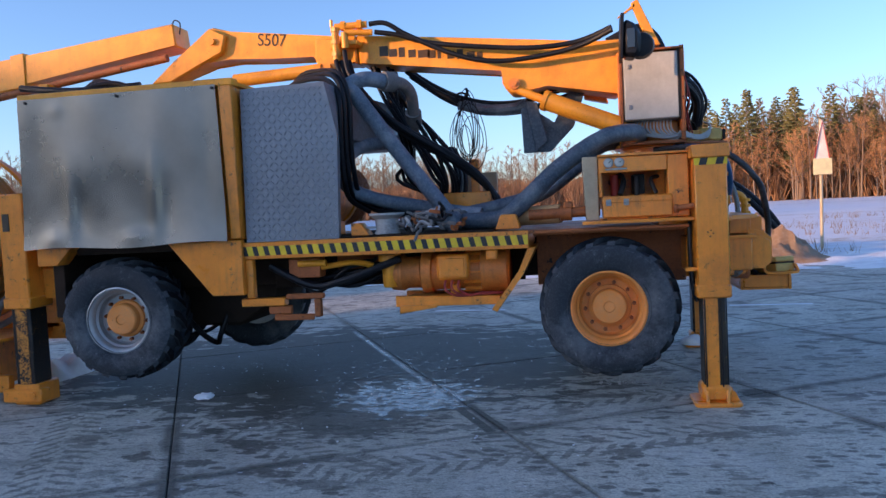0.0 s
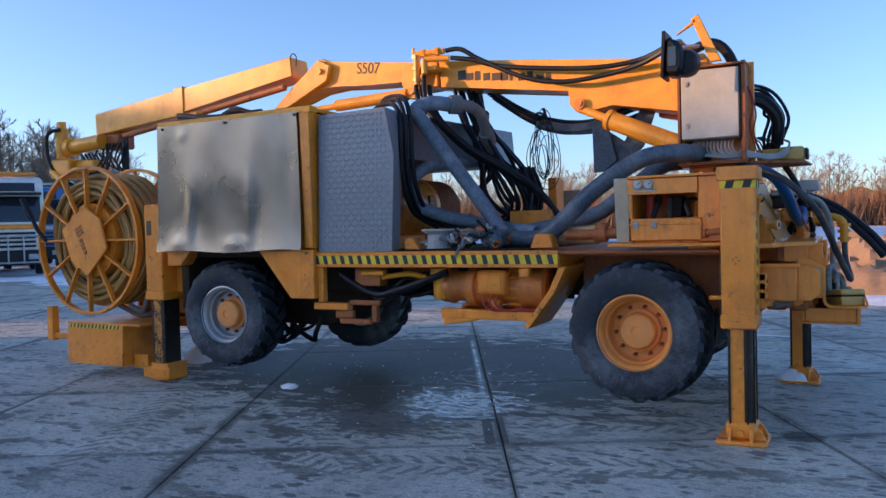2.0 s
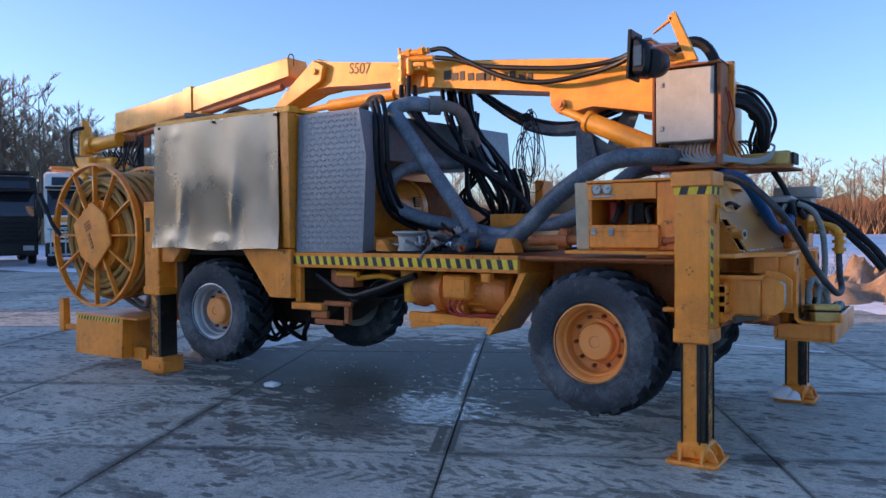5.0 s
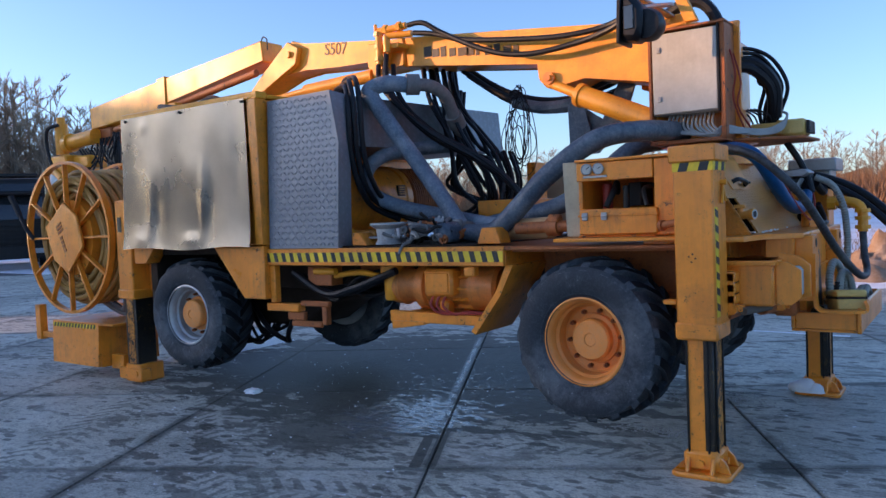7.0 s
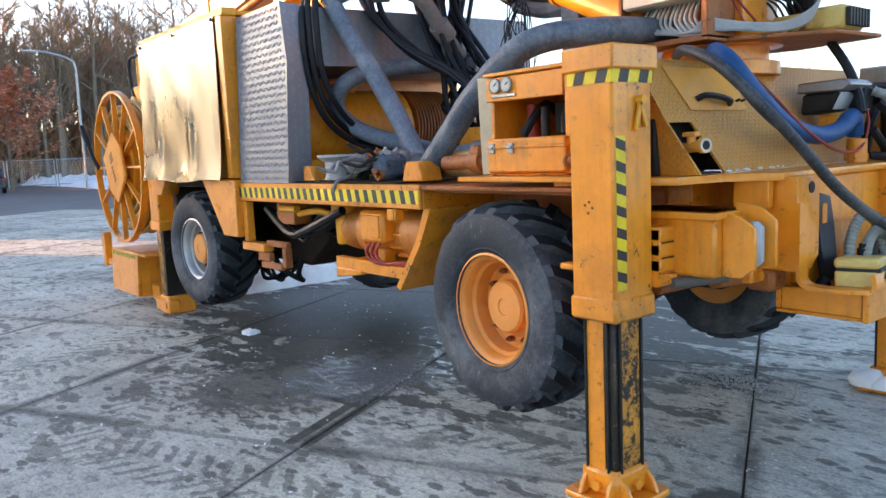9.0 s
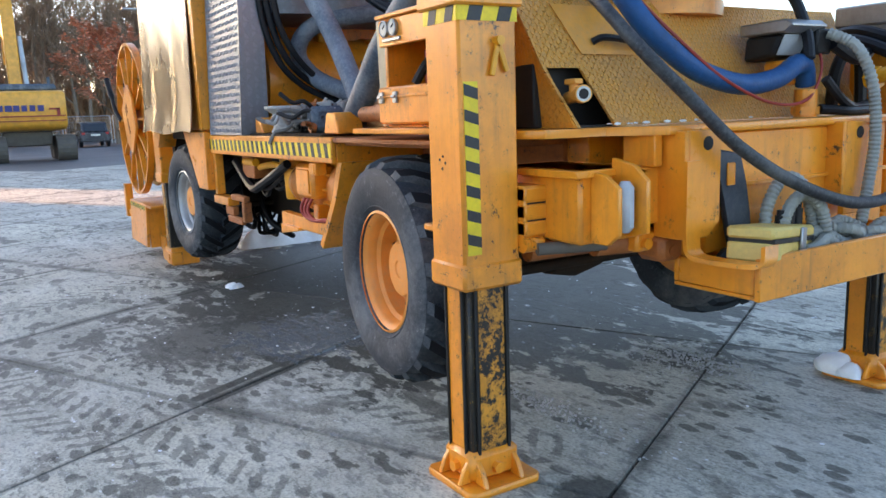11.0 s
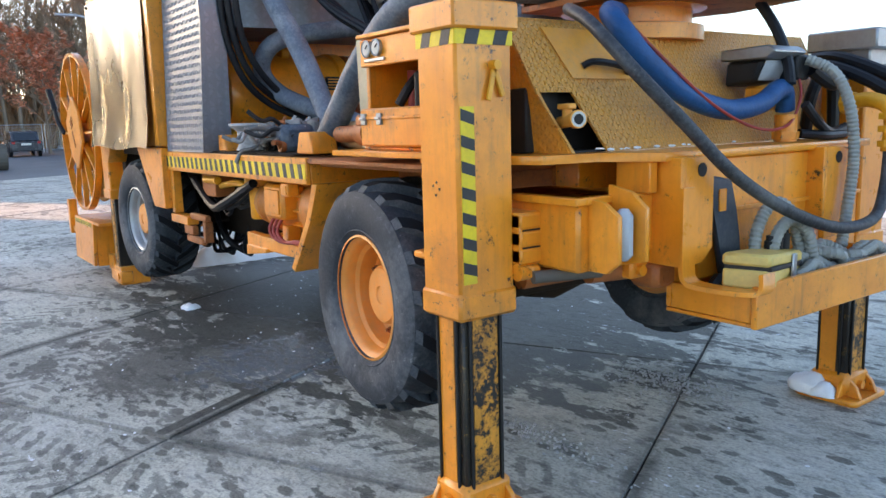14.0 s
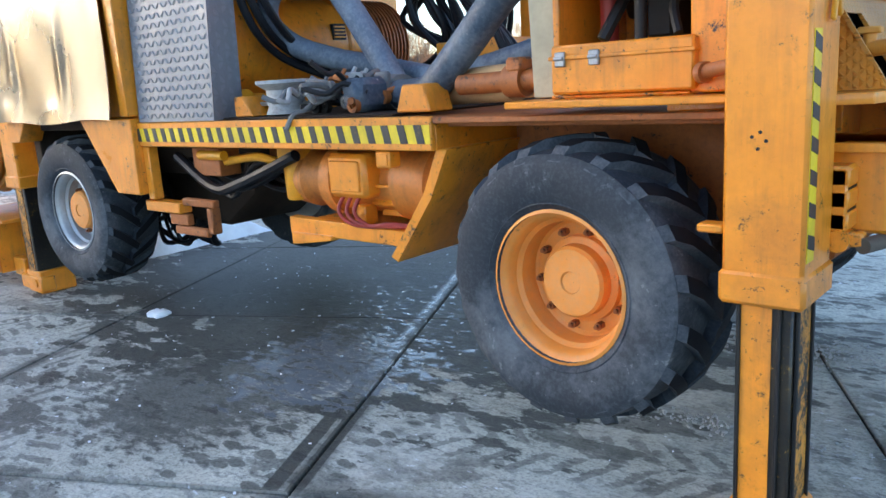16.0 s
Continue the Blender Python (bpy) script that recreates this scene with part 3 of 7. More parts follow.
def conifer(rng, h):
    wood, fine = [(np.zeros(3), np.array([0, 0, h]), h * 0.012, 0.02)], []
    for i in range(int(h * 7)):
        f = 0.3 + 0.7 * i / (h * 7)
        a = i * 2.4
        L = h * 0.2 * (1.08 - f) * rng.uniform(0.6, 1.2) + 0.15
        p = np.array([0, 0, h * f])
        d = np.array([math.cos(a), math.sin(a), -0.1 + 0.25 * f])
        fine.append((p, p + d * L, 0.05, 0.02))
        for j in range(4):
            s = p + d * L * rng.uniform(0.3, 1.0)
            dd = np.array([math.cos(a + rng.uniform(-1.2, 1.2)), math.sin(a + rng.uniform(-1.2, 1.2)), rng.uniform(-0.5, 0.2)])
            fine.append((s, s + dd * L * 0.4, 0.17, 0.05))
    return wood, fine


def cloud_mesh(name, blocks, mat, label, category):
    vs, fs, o = [], [], 0
    for V, F in blocks:
        vs.append(V); fs.append(F + o); o += len(V)
    V, F = np.concatenate(vs), np.concatenate(fs)
    me = bpy.data.meshes.new(name)
    me.vertices.add(len(V)); me.vertices.foreach_set("co", V.ravel().astype(np.float32))
    me.loops.add(F.size); me.loops.foreach_set("vertex_index", F.ravel().astype(np.int32))
    me.polygons.add(len(F)); me.polygons.foreach_set("loop_start", np.arange(0, F.size, F.shape[1], dtype=np.int32))
    me.update(calc_edges=True)
    me.materials.append(mat)
    return tagged(new(name, me), label, category, kind="stuff")


trng = random.Random(42)
TALL = [bare_tree(trng, 1.0 * h, s, 0.028, f, 1.0) for h, s, f in ((16, 5.0, 0.25), (14, 4.5, 0.3), (17, 4.2, 0.4), (13, 5.0, 0.2), (15, 4.0, 0.35))]
TALL = [(segs_to_arrays(w, 5), segs_to_arrays(f, 3)) for w, f in TALL]
FIRS = [conifer(trng, h) for h in (13, 15, 11)]
FIRS = [(segs_to_arrays(w, 5), segs_to_arrays(f, 3)) for w, f in FIRS]


def plant(VF, x, y, s, a):
    V, F = VF
    c, n = math.cos(a) * s, math.sin(a) * s
    R = np.array([[c, -n, 0], [n, c, 0], [0, 0, s]])
    return V @ R.T + np.array([x, y, -0.03]), F


def wood(name, spots, label, twig=TWIG):
    bark, fine = [], []
    for x, y, s in spots:
        w, f = trng.choice(TALL)
        a = trng.uniform(0, 6.28)
        bark.append(plant(w, x, y, s, a)); fine.append(plant(f, x, y, s, a))
    cloud_mesh(name + "_trunks", bark, BARK, "trunks of " + label, "trees")
    cloud_mesh(name + "_twigs", fine, twig, "bare twigs of " + label, "trees")


def polar(az, dist):
    return 1.5 + dist * math.cos(radians(az)), 2.0 + dist * math.sin(radians(az))


far_spots = [(*polar(trng.uniform(56, 142), trng.uniform(112, 150)), trng.uniform(0.5, 0.85)) for _ in range(460)]
far_spots = [(x, y, s * (1.0 + 0.45 * max(0.0, min(1.0, (x - 8) / 25)))) for x, y, s in far_spots]
wood("far_wood", far_spots, "the sunlit winter wood across the field")
left_spots = [(*polar(trng.uniform(141, 184), trng.uniform(78, 120)), trng.uniform(1.0, 1.5)) for _ in range(290)]
left_spots = [(x, y, s * min(1.0, max(0.66, 0.66 + (math.degrees(math.atan2(y - 2.0, x - 1.5)) % 360 - 147) * 0.05))) for x, y, s in left_spots]
wood("near_wood", left_spots, "the dark winter wood behind the yard")
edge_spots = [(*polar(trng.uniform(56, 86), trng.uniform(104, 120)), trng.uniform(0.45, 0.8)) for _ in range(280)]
# lighter, warmer twigs: the sunlight on these trees is in the colour
SUNLIT_TWIG = surface("sunlit_twigs", (0.52, 0.27, 0.11), 0.9, dirt=(0.30, 0.17, 0.08), dirty=0.5, scale=0.3, fine=3)
wood("field_edge", edge_spots, "the trees before the firs, twigs in a sunlit tone", SUNLIT_TWIG)
firs_w, firs_f = [], []
for _ in range(120):
    x, y = polar(trng.uniform(56, 84), trng.uniform(108, 132))
    s, a = trng.uniform(0.7, 1.05), trng.uniform(0, 6.28)
    w, f = trng.choice(FIRS)
    firs_w.append(plant(w, x, y, s, a)); firs_f.append(plant(f, x, y, s, a))
cloud_mesh("fir_trunks", firs_w, BARK, "trunks of the firs at the field edge", "trees")
cloud_mesh("fir_needles", firs_f, NEEDLE, "green firs at the field edge", "trees")


def thicket(name, az0, az1, d0, d1, count, h, mat, label):
    segs = []
    for _ in range(count):
        x, y = polar(trng.uniform(az0, az1), trng.uniform(d0, d1))
        p = np.array([x, y, -0.05])
        for k in range(3):
            d = np.array([trng.uniform(-0.5, 0.5), trng.uniform(-0.5, 0.5), 1.0]) * h * trng.uniform(0.4, 1.1)
            segs.append((p, p + d, 0.10, 0.03))
    cloud_mesh(name, [segs_to_arrays(segs, 3)], mat, label, "undergrowth")


thicket("far_thicket", 56, 142, 108, 140, 6500, 4.6, BRUSH, "dry brown undergrowth along the far wood")
thicket("forest_edge", 54, 87, 116, 130, 4200, 6.5, BRUSH, "sunlit brown saplings among the firs")
thicket("near_thicket", 141, 186, 80, 118, 4200, 5.0, BRUSH, "dark undergrowth below the near wood")
b = B()
rngm = random.Random(2)
def ridge(b, az0, az1, dist, h, step=1.2):
    top, bot = [], []
    a = az0
    while a <= az1:
        x, y = polar(a, dist)
        top.append(b.verts.new((x, y, h * rngm.uniform(0.72, 1.1)))); bot.append(b.verts.new((x, y, -0.05)))
        a += step * 0.5
    back = []
    for v in top:
        d = Vector((v.co.x - 1.5, v.co.y - 2.0, 0)).normalized() * 30
        back.append(b.verts.new(v.co + d))
    for i in range(len(top) - 1):
        b.faces.new((bot[i], bot[i + 1], top[i + 1], top[i]))
        b.faces.new((top[i], top[i + 1], back[i + 1], back[i]))
ridge(b, 54, 144, 152, 6.0)
ridge(b, 54, 87, 131, 7.5)
ridge(b, 140, 186, 122, 8.0)
solid("wood_interior", b, BRUSH, "dense dark interior of the winter woods", "backdrop", kind="structure")
# unseen hall and hedge blocks, added towards the low sun to shade the yard
b = B()
def sunward(x, y, back):
    return x + sun_dir.x / math.cos(radians(SUN_EL)) * back, y + sun_dir.y / math.cos(radians(SUN_EL)) * back
def block(b, p, q, depth, h):
    s, e = Vector((*p, 0)), Vector((*q, 0))
    u = (e - s).normalized(); n = Vector((-u.y, u.x, 0)) * depth
    c = [s, e, e + n, s + n]
    lo = [b.verts.new((k.x, k.y, -0.03)) for k in c]; hi = [b.verts.new((k.x, k.y, h)) for k in c]
    b.faces.new(hi)
    for i in range(4):
        b.faces.new((lo[i], lo[(i + 1) % 4], hi[(i + 1) % 4], hi[i]))
tanel = math.tan(radians(SUN_EL))
n_side = Vector((-sun_dir.y, sun_dir.x, 0)).normalized()      # across the light
edge = Vector((*sunward(-4.0, 10.2, 58), 0))                  # the lit strip's near border
p1, p2 = edge + n_side * 0.0, edge + n_side * 60
block(b, (p1.x, p1.y), (p2.x, p2.y), -10, 58 * tanel + 2.45)
solid("hall_wall", b, PLASTER, "unseen pale wall added to shade the yard", "wall", kind="structure")
b = B()
edge2 = Vector((*sunward(-5.2, 12.0, 58), 0))
q1, q2 = edge2 - n_side * 0.0, edge2 - n_side * 24
block(b, (q1.x, q1.y), (q2.x, q2.y), 3, 58 * tanel + 0.6)
solid("tall_hedge", b, BRUSH, "unseen brown block added to shade the ground past the lit strip", "hedge", kind="structure")


# ---------- the concrete spraying machine ----------
rig = thing("concrete_spraying_machine", (-2.0, 6.55, 0), "orange mobile concrete sprayer with folded boom, lifted on steel outriggers", "spraying machine")

def lines(name, paths, r, mat, parent=rig, label="", n=9, steps=8):
    for pts in paths:
        b = B()
        tube(b, pts, r, n, steps)
        part(name, b, mat, parent, label)


# chassis
b = B()
for y in (6.12, 6.85):
    bx(b, -4.7, 1.1, y, y + 0.13, 0.86, 1.08, 0.008)
for x in (-4.4, -2.3, -0.9, 0.9):
    bx(b, x, x + 0.12, 6.2, 6.9, 0.9, 1.04)
part("chassis_frame", b, UNDER, rig, "grimy brown welded chassis frame, darkened for underbody shade")
# plate added so the hollow behind the motor stays dark like shade
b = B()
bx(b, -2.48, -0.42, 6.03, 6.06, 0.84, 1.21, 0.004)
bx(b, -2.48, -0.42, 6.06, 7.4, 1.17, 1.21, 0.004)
part("belly_plate", b, UNDER, rig, "added dark plate for the shade under the deck")
# block added in place of dark, shaded clutter below the engine
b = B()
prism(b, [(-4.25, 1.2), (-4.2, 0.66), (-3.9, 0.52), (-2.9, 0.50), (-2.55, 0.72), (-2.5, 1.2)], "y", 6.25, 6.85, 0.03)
part("engine_sump", b, UNDER, rig, "added dark block for the shaded clutter under the engine")
for x in (-3.63, 0.2):
    b = B()
    cyl(b, (x, 5.75, 0.67), (x, 7.35, 0.67), 0.09)
    lathe(b, [(0.05, -0.2), (0.13, -0.15), (0.16, 0), (0.13, 0.15), (0.05, 0.2)], (x, 6.5, 0.67), "y", 20)
    for y in (5.82, 7.28):
        bx(b, x - 0.12, x + 0.12, y - 0.09, y + 0.09, 0.52, 0.84, 0.03)
    cyl(b, (x + 0.16, 5.85, 0.62), (x + 0.16, 7.25, 0.62), 0.025, n=10)
    part("axle", b, UNDER, rig, "grimy steel axle with steering rod, darkened for underbody shade")
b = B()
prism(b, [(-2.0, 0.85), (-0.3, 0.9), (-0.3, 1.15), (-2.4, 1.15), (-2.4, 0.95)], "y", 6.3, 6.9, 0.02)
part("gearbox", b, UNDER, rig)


# wheels
def lug_block(bm, r, a, y0, y1, skew, h, w):
    """A tread bar from the middle of the tread out over the shoulder."""
    st = [(y0, 0.0, r + h), (y0 + (y1 - y0) * 0.30, skew * 0.34, r + h), (y0 + (y1 - y0) * 0.62, skew * 0.70, r + h * 0.9), (y0 + (y1 - y0) * 0.84, skew * 0.90, r + h * 0.45), (y1, skew, r - 0.03), (y1 + math.copysign(0.004, y1), skew * 1.02, r - 0.055)]
    rows = []
    for y, s, rr in st:
        row = []
        for da, dr in ((-w, -0.05), (-w * 0.8, 0.0), (w * 0.8, 0.0), (w, -0.05)):
            ang = a + s + da
            row.append(bm.verts.new((math.cos(ang) * (rr + dr), y, math.sin(ang) * (rr + dr))))
        rows.append(row)
    for p, q in zip(rows, rows[1:]):
        for k in range(3):
            f = bm.faces.new((p[k], p[k + 1], q[k + 1], q[k]))
            f.material_index = 0 if k == 1 and q in rows[1:4] else 1
    for ring in (rows[0], rows[-1][::-1]):
        bm.faces.new(ring).material_index = 1


def tyre_mesh():
    b = B()
    prof = [(0.235, -0.12), (0.25, -0.15), (0.275, -0.172), (0.32, -0.190), (0.37, -0.197), (0.415, -0.195), (0.446, -0.178), (0.456, -0.13), (0.458, 0), (0.456, 0.13), (0.446, 0.178), (0.415, 0.195), (0.37, 0.197), (0.32, 0.190), (0.275, 0.172), (0.25, 0.15), (0.235, 0.12)]
    lathe(b, prof, (0, 0, 0), "y", 64, caps=False)
    for side in (-1, 1):
        lathe(b, [(0.268, side * 0.160), (0.274, side * 0.172), (0.286, side * 0.181), (0.292, side * 0.176)], (0, 0, 0), "y", 48, caps=False)
    return to_mesh("tyre", b, TYRE, True, 30)


def lug_mesh(side):
    b = B()
    lug_block(b, 0.455, 0.0, -side * 0.014, side * 0.190, 0.30, 0.040, 0.070)
    me = to_mesh("tread_lug", b, LUG, True, 30)
    me.materials.append(TYRE)
    return me


def rim_mesh(mat, deep):
    b = B()
    d = deep
    lathe(b, [(0.255, -0.172), (0.266, -0.168), (0.262, -0.158), (0.244, -0.150), (0.232, -0.135), (0.226, -0.10), (0.212, -0.085), (0.206, -0.172 + d), (0.195, -0.172 + d + 0.01), (0.12, -0.172 + d + 0.012), (0.10, -0.172 + d + 0.03), (0.10, 0.14), (0.262, 0.165), (0.262, 0.15), (0.23, 0.13), (0.23, 0.0)], (0, 0, 0), "y", 48, caps=False)
    return to_mesh("rim", b, mat, True, 30)


def hub_mesh(mat, deep, out):
    b = B()
    y = -0.172 + deep
    lathe(b, [(0.155, y + 0.02), (0.15, y - 0.01), (0.128, y - 0.02), (0.125, y - out + 0.012), (0.115, y - out), (0.04, y - out - 0.004), (0.036, y - out + 0.002)], (0, 0, 0), "y", 36)
    return to_mesh("wheel", b, mat, True, 30)


def bolt_mesh(deep):
    b = B()
    y = -0.172 + deep
    cyl(b, (0, y - 0.02, 0), (0, y + 0.02, 0), 0.014, n=6)
    cyl(b, (0, y - 0.032, 0), (0, y - 0.02, 0), 0.008, n=8)
    return to_mesh("bolt", b, RUSTY, True, 30)


LUG = surface("worn_lug_rubber", (0.006, 0.007, 0.010), 0.7, dirt=(0.03, 0.033, 0.037), dirty=0.2, scale=5, fine=90, relief=0.35, spec=0.2)
TYRE_ME, LUG_A, LUG_B = tyre_mesh(), lug_mesh(-1), lug_mesh(1)
SETS = {"orange": (rim_mesh(RIM_O, 0.155), hub_mesh(RIM_O, 0.155, 0.07), bolt_mesh(0.155)), "silver": (rim_mesh(RIM_S, 0.14), hub_mesh(RIM_O, 0.14, 0.09), bolt_mesh(0.14))}
for x, y, face, kind, steer, spin in ((0.2, 5.63, 0, "orange", -4, 0.1), (-3.63, 5.71, 0, "silver", 3, 0.5), (0.2, 7.47, 180, "orange", -4, 0.3), (-3.1, 7.12, 180, "silver", 14, 0.8)):
    rim_me, hub_me, bolt_me = SETS[kind]
    hub = new("wheel", hub_me)
    hub.parent = rig
    hub.matrix_local = placed[rig].inverted() @ pose(x, y, 0.672, 0, 0, face + steer)
    tagged(hub, f"{kind} rim wheel with coarse cross-ply tyre, clear of the ground")
    for nm, me in (("tyre", TYRE_ME), ("rim", rim_me)):
        o = new(nm, me)
        o.parent = hub
        o.matrix_local = pose(0, 0, 0, 0, math.degrees(spin), 0)
    for i in range(38):
        o = new("tread_lug", LUG_B if i % 2 else LUG_A)
        o.parent = hub
        o.matrix_local = pose(0, 0, 0, 0, i * 360 / 38 + math.degrees(spin), 0)
    for i in range(10):
        a = 2 * math.pi * i / 10 + spin
        o = new("bolt", bolt_me)
        o.parent = hub
        o.matrix_local = pose(math.cos(a) * 0.172, 0, math.sin(a) * 0.172)

# deck and warning apron
b = B()
bx(b, -2.52, 0.75, 5.5, 7.6, 1.215, 1.238, 0.004)
part("deck_plate", b, RUSTY, rig, "scuffed deck plate")
b = B()
bx(b, -2.53, -0.35, 5.49, 5.515, 1.115, 1.243, 0.005)
part("deck_apron", b, ORANGE, rig)
for q in ((-0.372, -0.35, 5.517, 7.5, 1.115, 1.213), (-2.5, -0.4, 7.602, 7.63, 1.115, 1.243)):
    b = B()
    bx(b, *q, 0.003)
    part("deck_edge", b, ORANGE, rig)
hazard(rig, (-2.525, 5.49, 1.142), (1, 0, 0), (0, 0, 1), 2.17, 0.07, 25, -0.25)
b = B()
bx(b, -1.95, -0.6, 5.55, 7.2, 1.241, 1.253, 0.003)
part("loose_deck_sheet", b, UNDER, rig, "thin rusty sheet on the deck")
for x in (-1.6, -0.5):
    b = B()
    prism(b, [(x - 0.09, 1.255), (x + 0.09, 1.255), (x + 0.06, 1.36), (x - 0.05, 1.36)] if x > -1 else [(x - 0.07, 1.255), (x + 0.07, 1.255), (x + 0.0, 1.35), (x - 0.07, 1.35)], "y", 5.56, 5.7, 0.006)
    part("support_bracket", b, ORANGE, rig)

# rear mudguard flap and arch
b = B()
prism(b, [(-0.36, 1.12), (-0.30, 1.12), (-0.40, 0.93), (-0.60, 0.66), (-0.64, 0.68), (-0.43, 0.95)], "y", 5.52, 6.0, 0.004)
part("mudguard_flap", b, ORANGE, rig, "bent orange mudguard sheet")
b = B()
bx(b, -0.32, 0.78, 5.98, 6.02, 0.8, 1.24, 0.004)
bx(b, -0.32, 0.78, 5.55, 6.0, 1.2, 1.235, 0.004)
part("wheel_arch", b, RUSTY, rig)

# power pack housing with the bare metal sheet
b = B()
bx(b, -4.28, -2.5, 5.5, 7.6, 1.27, 2.42, 0.01)
part("power_pack_housing", b, ORANGE, rig)
b = B()
bx(b, -4.29, -2.49, 5.45, 5.56, 2.425, 2.48, 0.006)
bx(b, -4.29, -2.49, 7.54, 7.62, 2.425, 2.48)
bx(b, -4.29, -2.49, 5.56, 7.54, 2.43, 2.462, 0.006)
part("housing_roof", b, BOOM, rig, "yellow-orange roof with raised edge")
b = B()
prism(b, [(-2.575, 1.28), (-2.49, 1.28), (-2.5, 2.425), (-2.6, 2.425)], "y", 5.44, 5.56, 0.006)
part("corner_post", b, ORANGE, rig)
b = B()
prism(b, [(-3.1, 1.268), (-2.5, 1.268), (-2.5, 0.85), (-2.755, 0.85)], "y", 5.45, 5.52, 0.006)
part("front_wing", b, ORANGE, rig, "angular front wing")
b = B()
prism(b, [(-4.22, 1.268), (-3.92, 1.268), (-4.05, 1.13), (-4.22, 1.13)], "y", 5.45, 5.6, 0.006)
part("front_wing", b, ORANGE, rig, "small front wing piece")
b = B()
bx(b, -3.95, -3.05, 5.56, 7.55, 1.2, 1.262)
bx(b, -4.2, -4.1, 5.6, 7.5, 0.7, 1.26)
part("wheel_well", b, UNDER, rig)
# dented sheet
b = B()
nx, nz = 56, 40
dents = [(-3.86, 1.60, -0.022, 0.045, 0.26), (-3.15, 1.66, -0.022, 0.04, 0.30), (-3.78, 1.55, 0.014, 0.07, 0.20), (-3.06, 1.58, 0.014, 0.07, 0.22), (-3.5, 1.9, -0.008, 0.45, 0.16), (-2.72, 1.9, 0.014, 0.07, 0.4), (-4.12, 2.1, 0.012, 0.10, 0.3), (-4.0, 1.34, -0.016, 0.10, 0.06), (-3.3, 1.33, -0.016, 0.12, 0.05), (-3.95, 2.34, -0.01, 0.05, 0.05)]
grid = []
for j in range(nz + 1):
    row = []
    for i in range(nx + 1):
        u, w = i / nx, j / nz
        x = -4.275 + u * (1.70 - 0.045 * w)
        z = 1.262 + w * 1.175 + 0.012 * math.sin(u * 9) * (1 - w)
        y = 5.425 + 0.03 * w - 0.03 * (1 - w) ** 6
        for cx, cz, d, sx, sz in dents:
            y += 0.45 * d * math.exp(-((x - cx) / sx) ** 2 - ((z - cz) / sz) ** 2)
        y += 0.003 * math.sin(x * 11 + z * 3) * math.sin(z * 6)
        row.append(b.verts.new((x, y - 0.02, z)))
    grid.append(row)
for j in range(nz):
    for i in range(nx):
        b.faces.new((grid[j][i], grid[j][i + 1], grid[j + 1][i + 1], grid[j + 1][i]))
r = bmesh.ops.extrude_face_region(b, geom=b.faces[:])
for v in r["geom"]:
    if isinstance(v, bmesh.types.BMVert):
        v.co.y += 0.004
part("sheet_cover", b, SHEET, rig, "dented bare stainless sheet, screwed on", 60)
for i in (0, 3, 6):
    b = B()
    cyl(b, (-4.2 + i * 0.26, 5.432, 2.41), (-4.2 + i * 0.26, 5.42, 2.41), 0.012, n=8)
    part("screw", b, DARK, rig)

# tread-plate cabinet
b = B()
pts = {"a": (-2.47, 5.49, 1.245), "b": (-1.745, 5.49, 1.245), "c": (-1.725, 5.5236, 2.02), "d": (-1.81, 5.5404, 2.41), "e": (-2.47, 5.54, 2.40), "f": (-1.79, 5.69, 1.245), "g": (-1.755, 5.69, 2.02), "h": (-1.76, 5.71, 2.38), "k": (-2.47, 5.69, 1.245), "l": (-2.47, 5.71, 2.40)}
cv = {k: b.verts.new(p) for k, p in pts.items()}
for quad in ("abcde", "bfgc", "cghd", "fklhg", "edhl", "akle", "abfk"):
    b.faces.new([cv[k] for k in quad])
cheq = part("tread_plate_cabinet", b, CHEQ, rig, "grey aluminium tread-plate cabinet")
cheq.data.materials.append(CHEQ_S)
cheq.data.polygons[1].material_index = cheq.data.polygons[2].material_index = cheq.data.polygons[3].material_index = 1
b = B()
for j in range(25):
    for i in range(18):
        x, z = -2.445 + 0.0402 * i, 1.275 + 0.0455 * j
        if z > 2.02 and x > -1.75 - (z - 2.02) * 0.22 or z > 2.37:
            continue
        a = radians(52 if (i + j) % 2 else 128)
        du, dv = Vector((math.cos(a), 0, math.sin(a))) * 0.019, Vector((-math.sin(a), 0, math.cos(a))) * 0.0075
        c = Vector((x, 5.4885 + (z - 1.245) * 0.0433, z))
        lozenge = [b.verts.new(c + q) for q in (du, dv, -du, -dv)]
        crest = [b.verts.new(c + q * 0.55 + Vector((0, -0.0045, 0))) for q in (du, -du)]
        for f in ((0, 1, 5, 4), (1, 2, 5), (2, 3, 5), (3, 0, 4, 5)):
            b.faces.new([(lozenge + crest)[k] for k in f])
tagged(part("raised_pattern", b, LOZENGE, cheq), kind="stuff")
b = B()
lo = [b.verts.new(p) for p in ((-2.47, 5.715, 2.0), (-1.755, 5.715, 2.0), (-1.47, 7.45, 2.0), (-2.47, 7.45, 2.0))]
hi = [b.verts.new(p) for p in ((-2.47, 5.715, 2.40), (-1.77, 5.715, 2.38), (-1.50, 7.45, 2.36), (-2.47, 7.45, 2.40))]
b.faces.new(lo[::-1])
b.faces.new(hi)
for i in range(4):
    b.faces.new((lo[i], lo[(i + 1) % 4], hi[(i + 1) % 4], hi[i]))
part("motor_hood", b, CHEQ_S, rig, "grey tread-plate hood over the motor")
b = B()
bx(b, -1.1, -0.75, 7.45, 7.5, 1.3, 1.75)
part("rear_shield", b, BEIGE, rig)

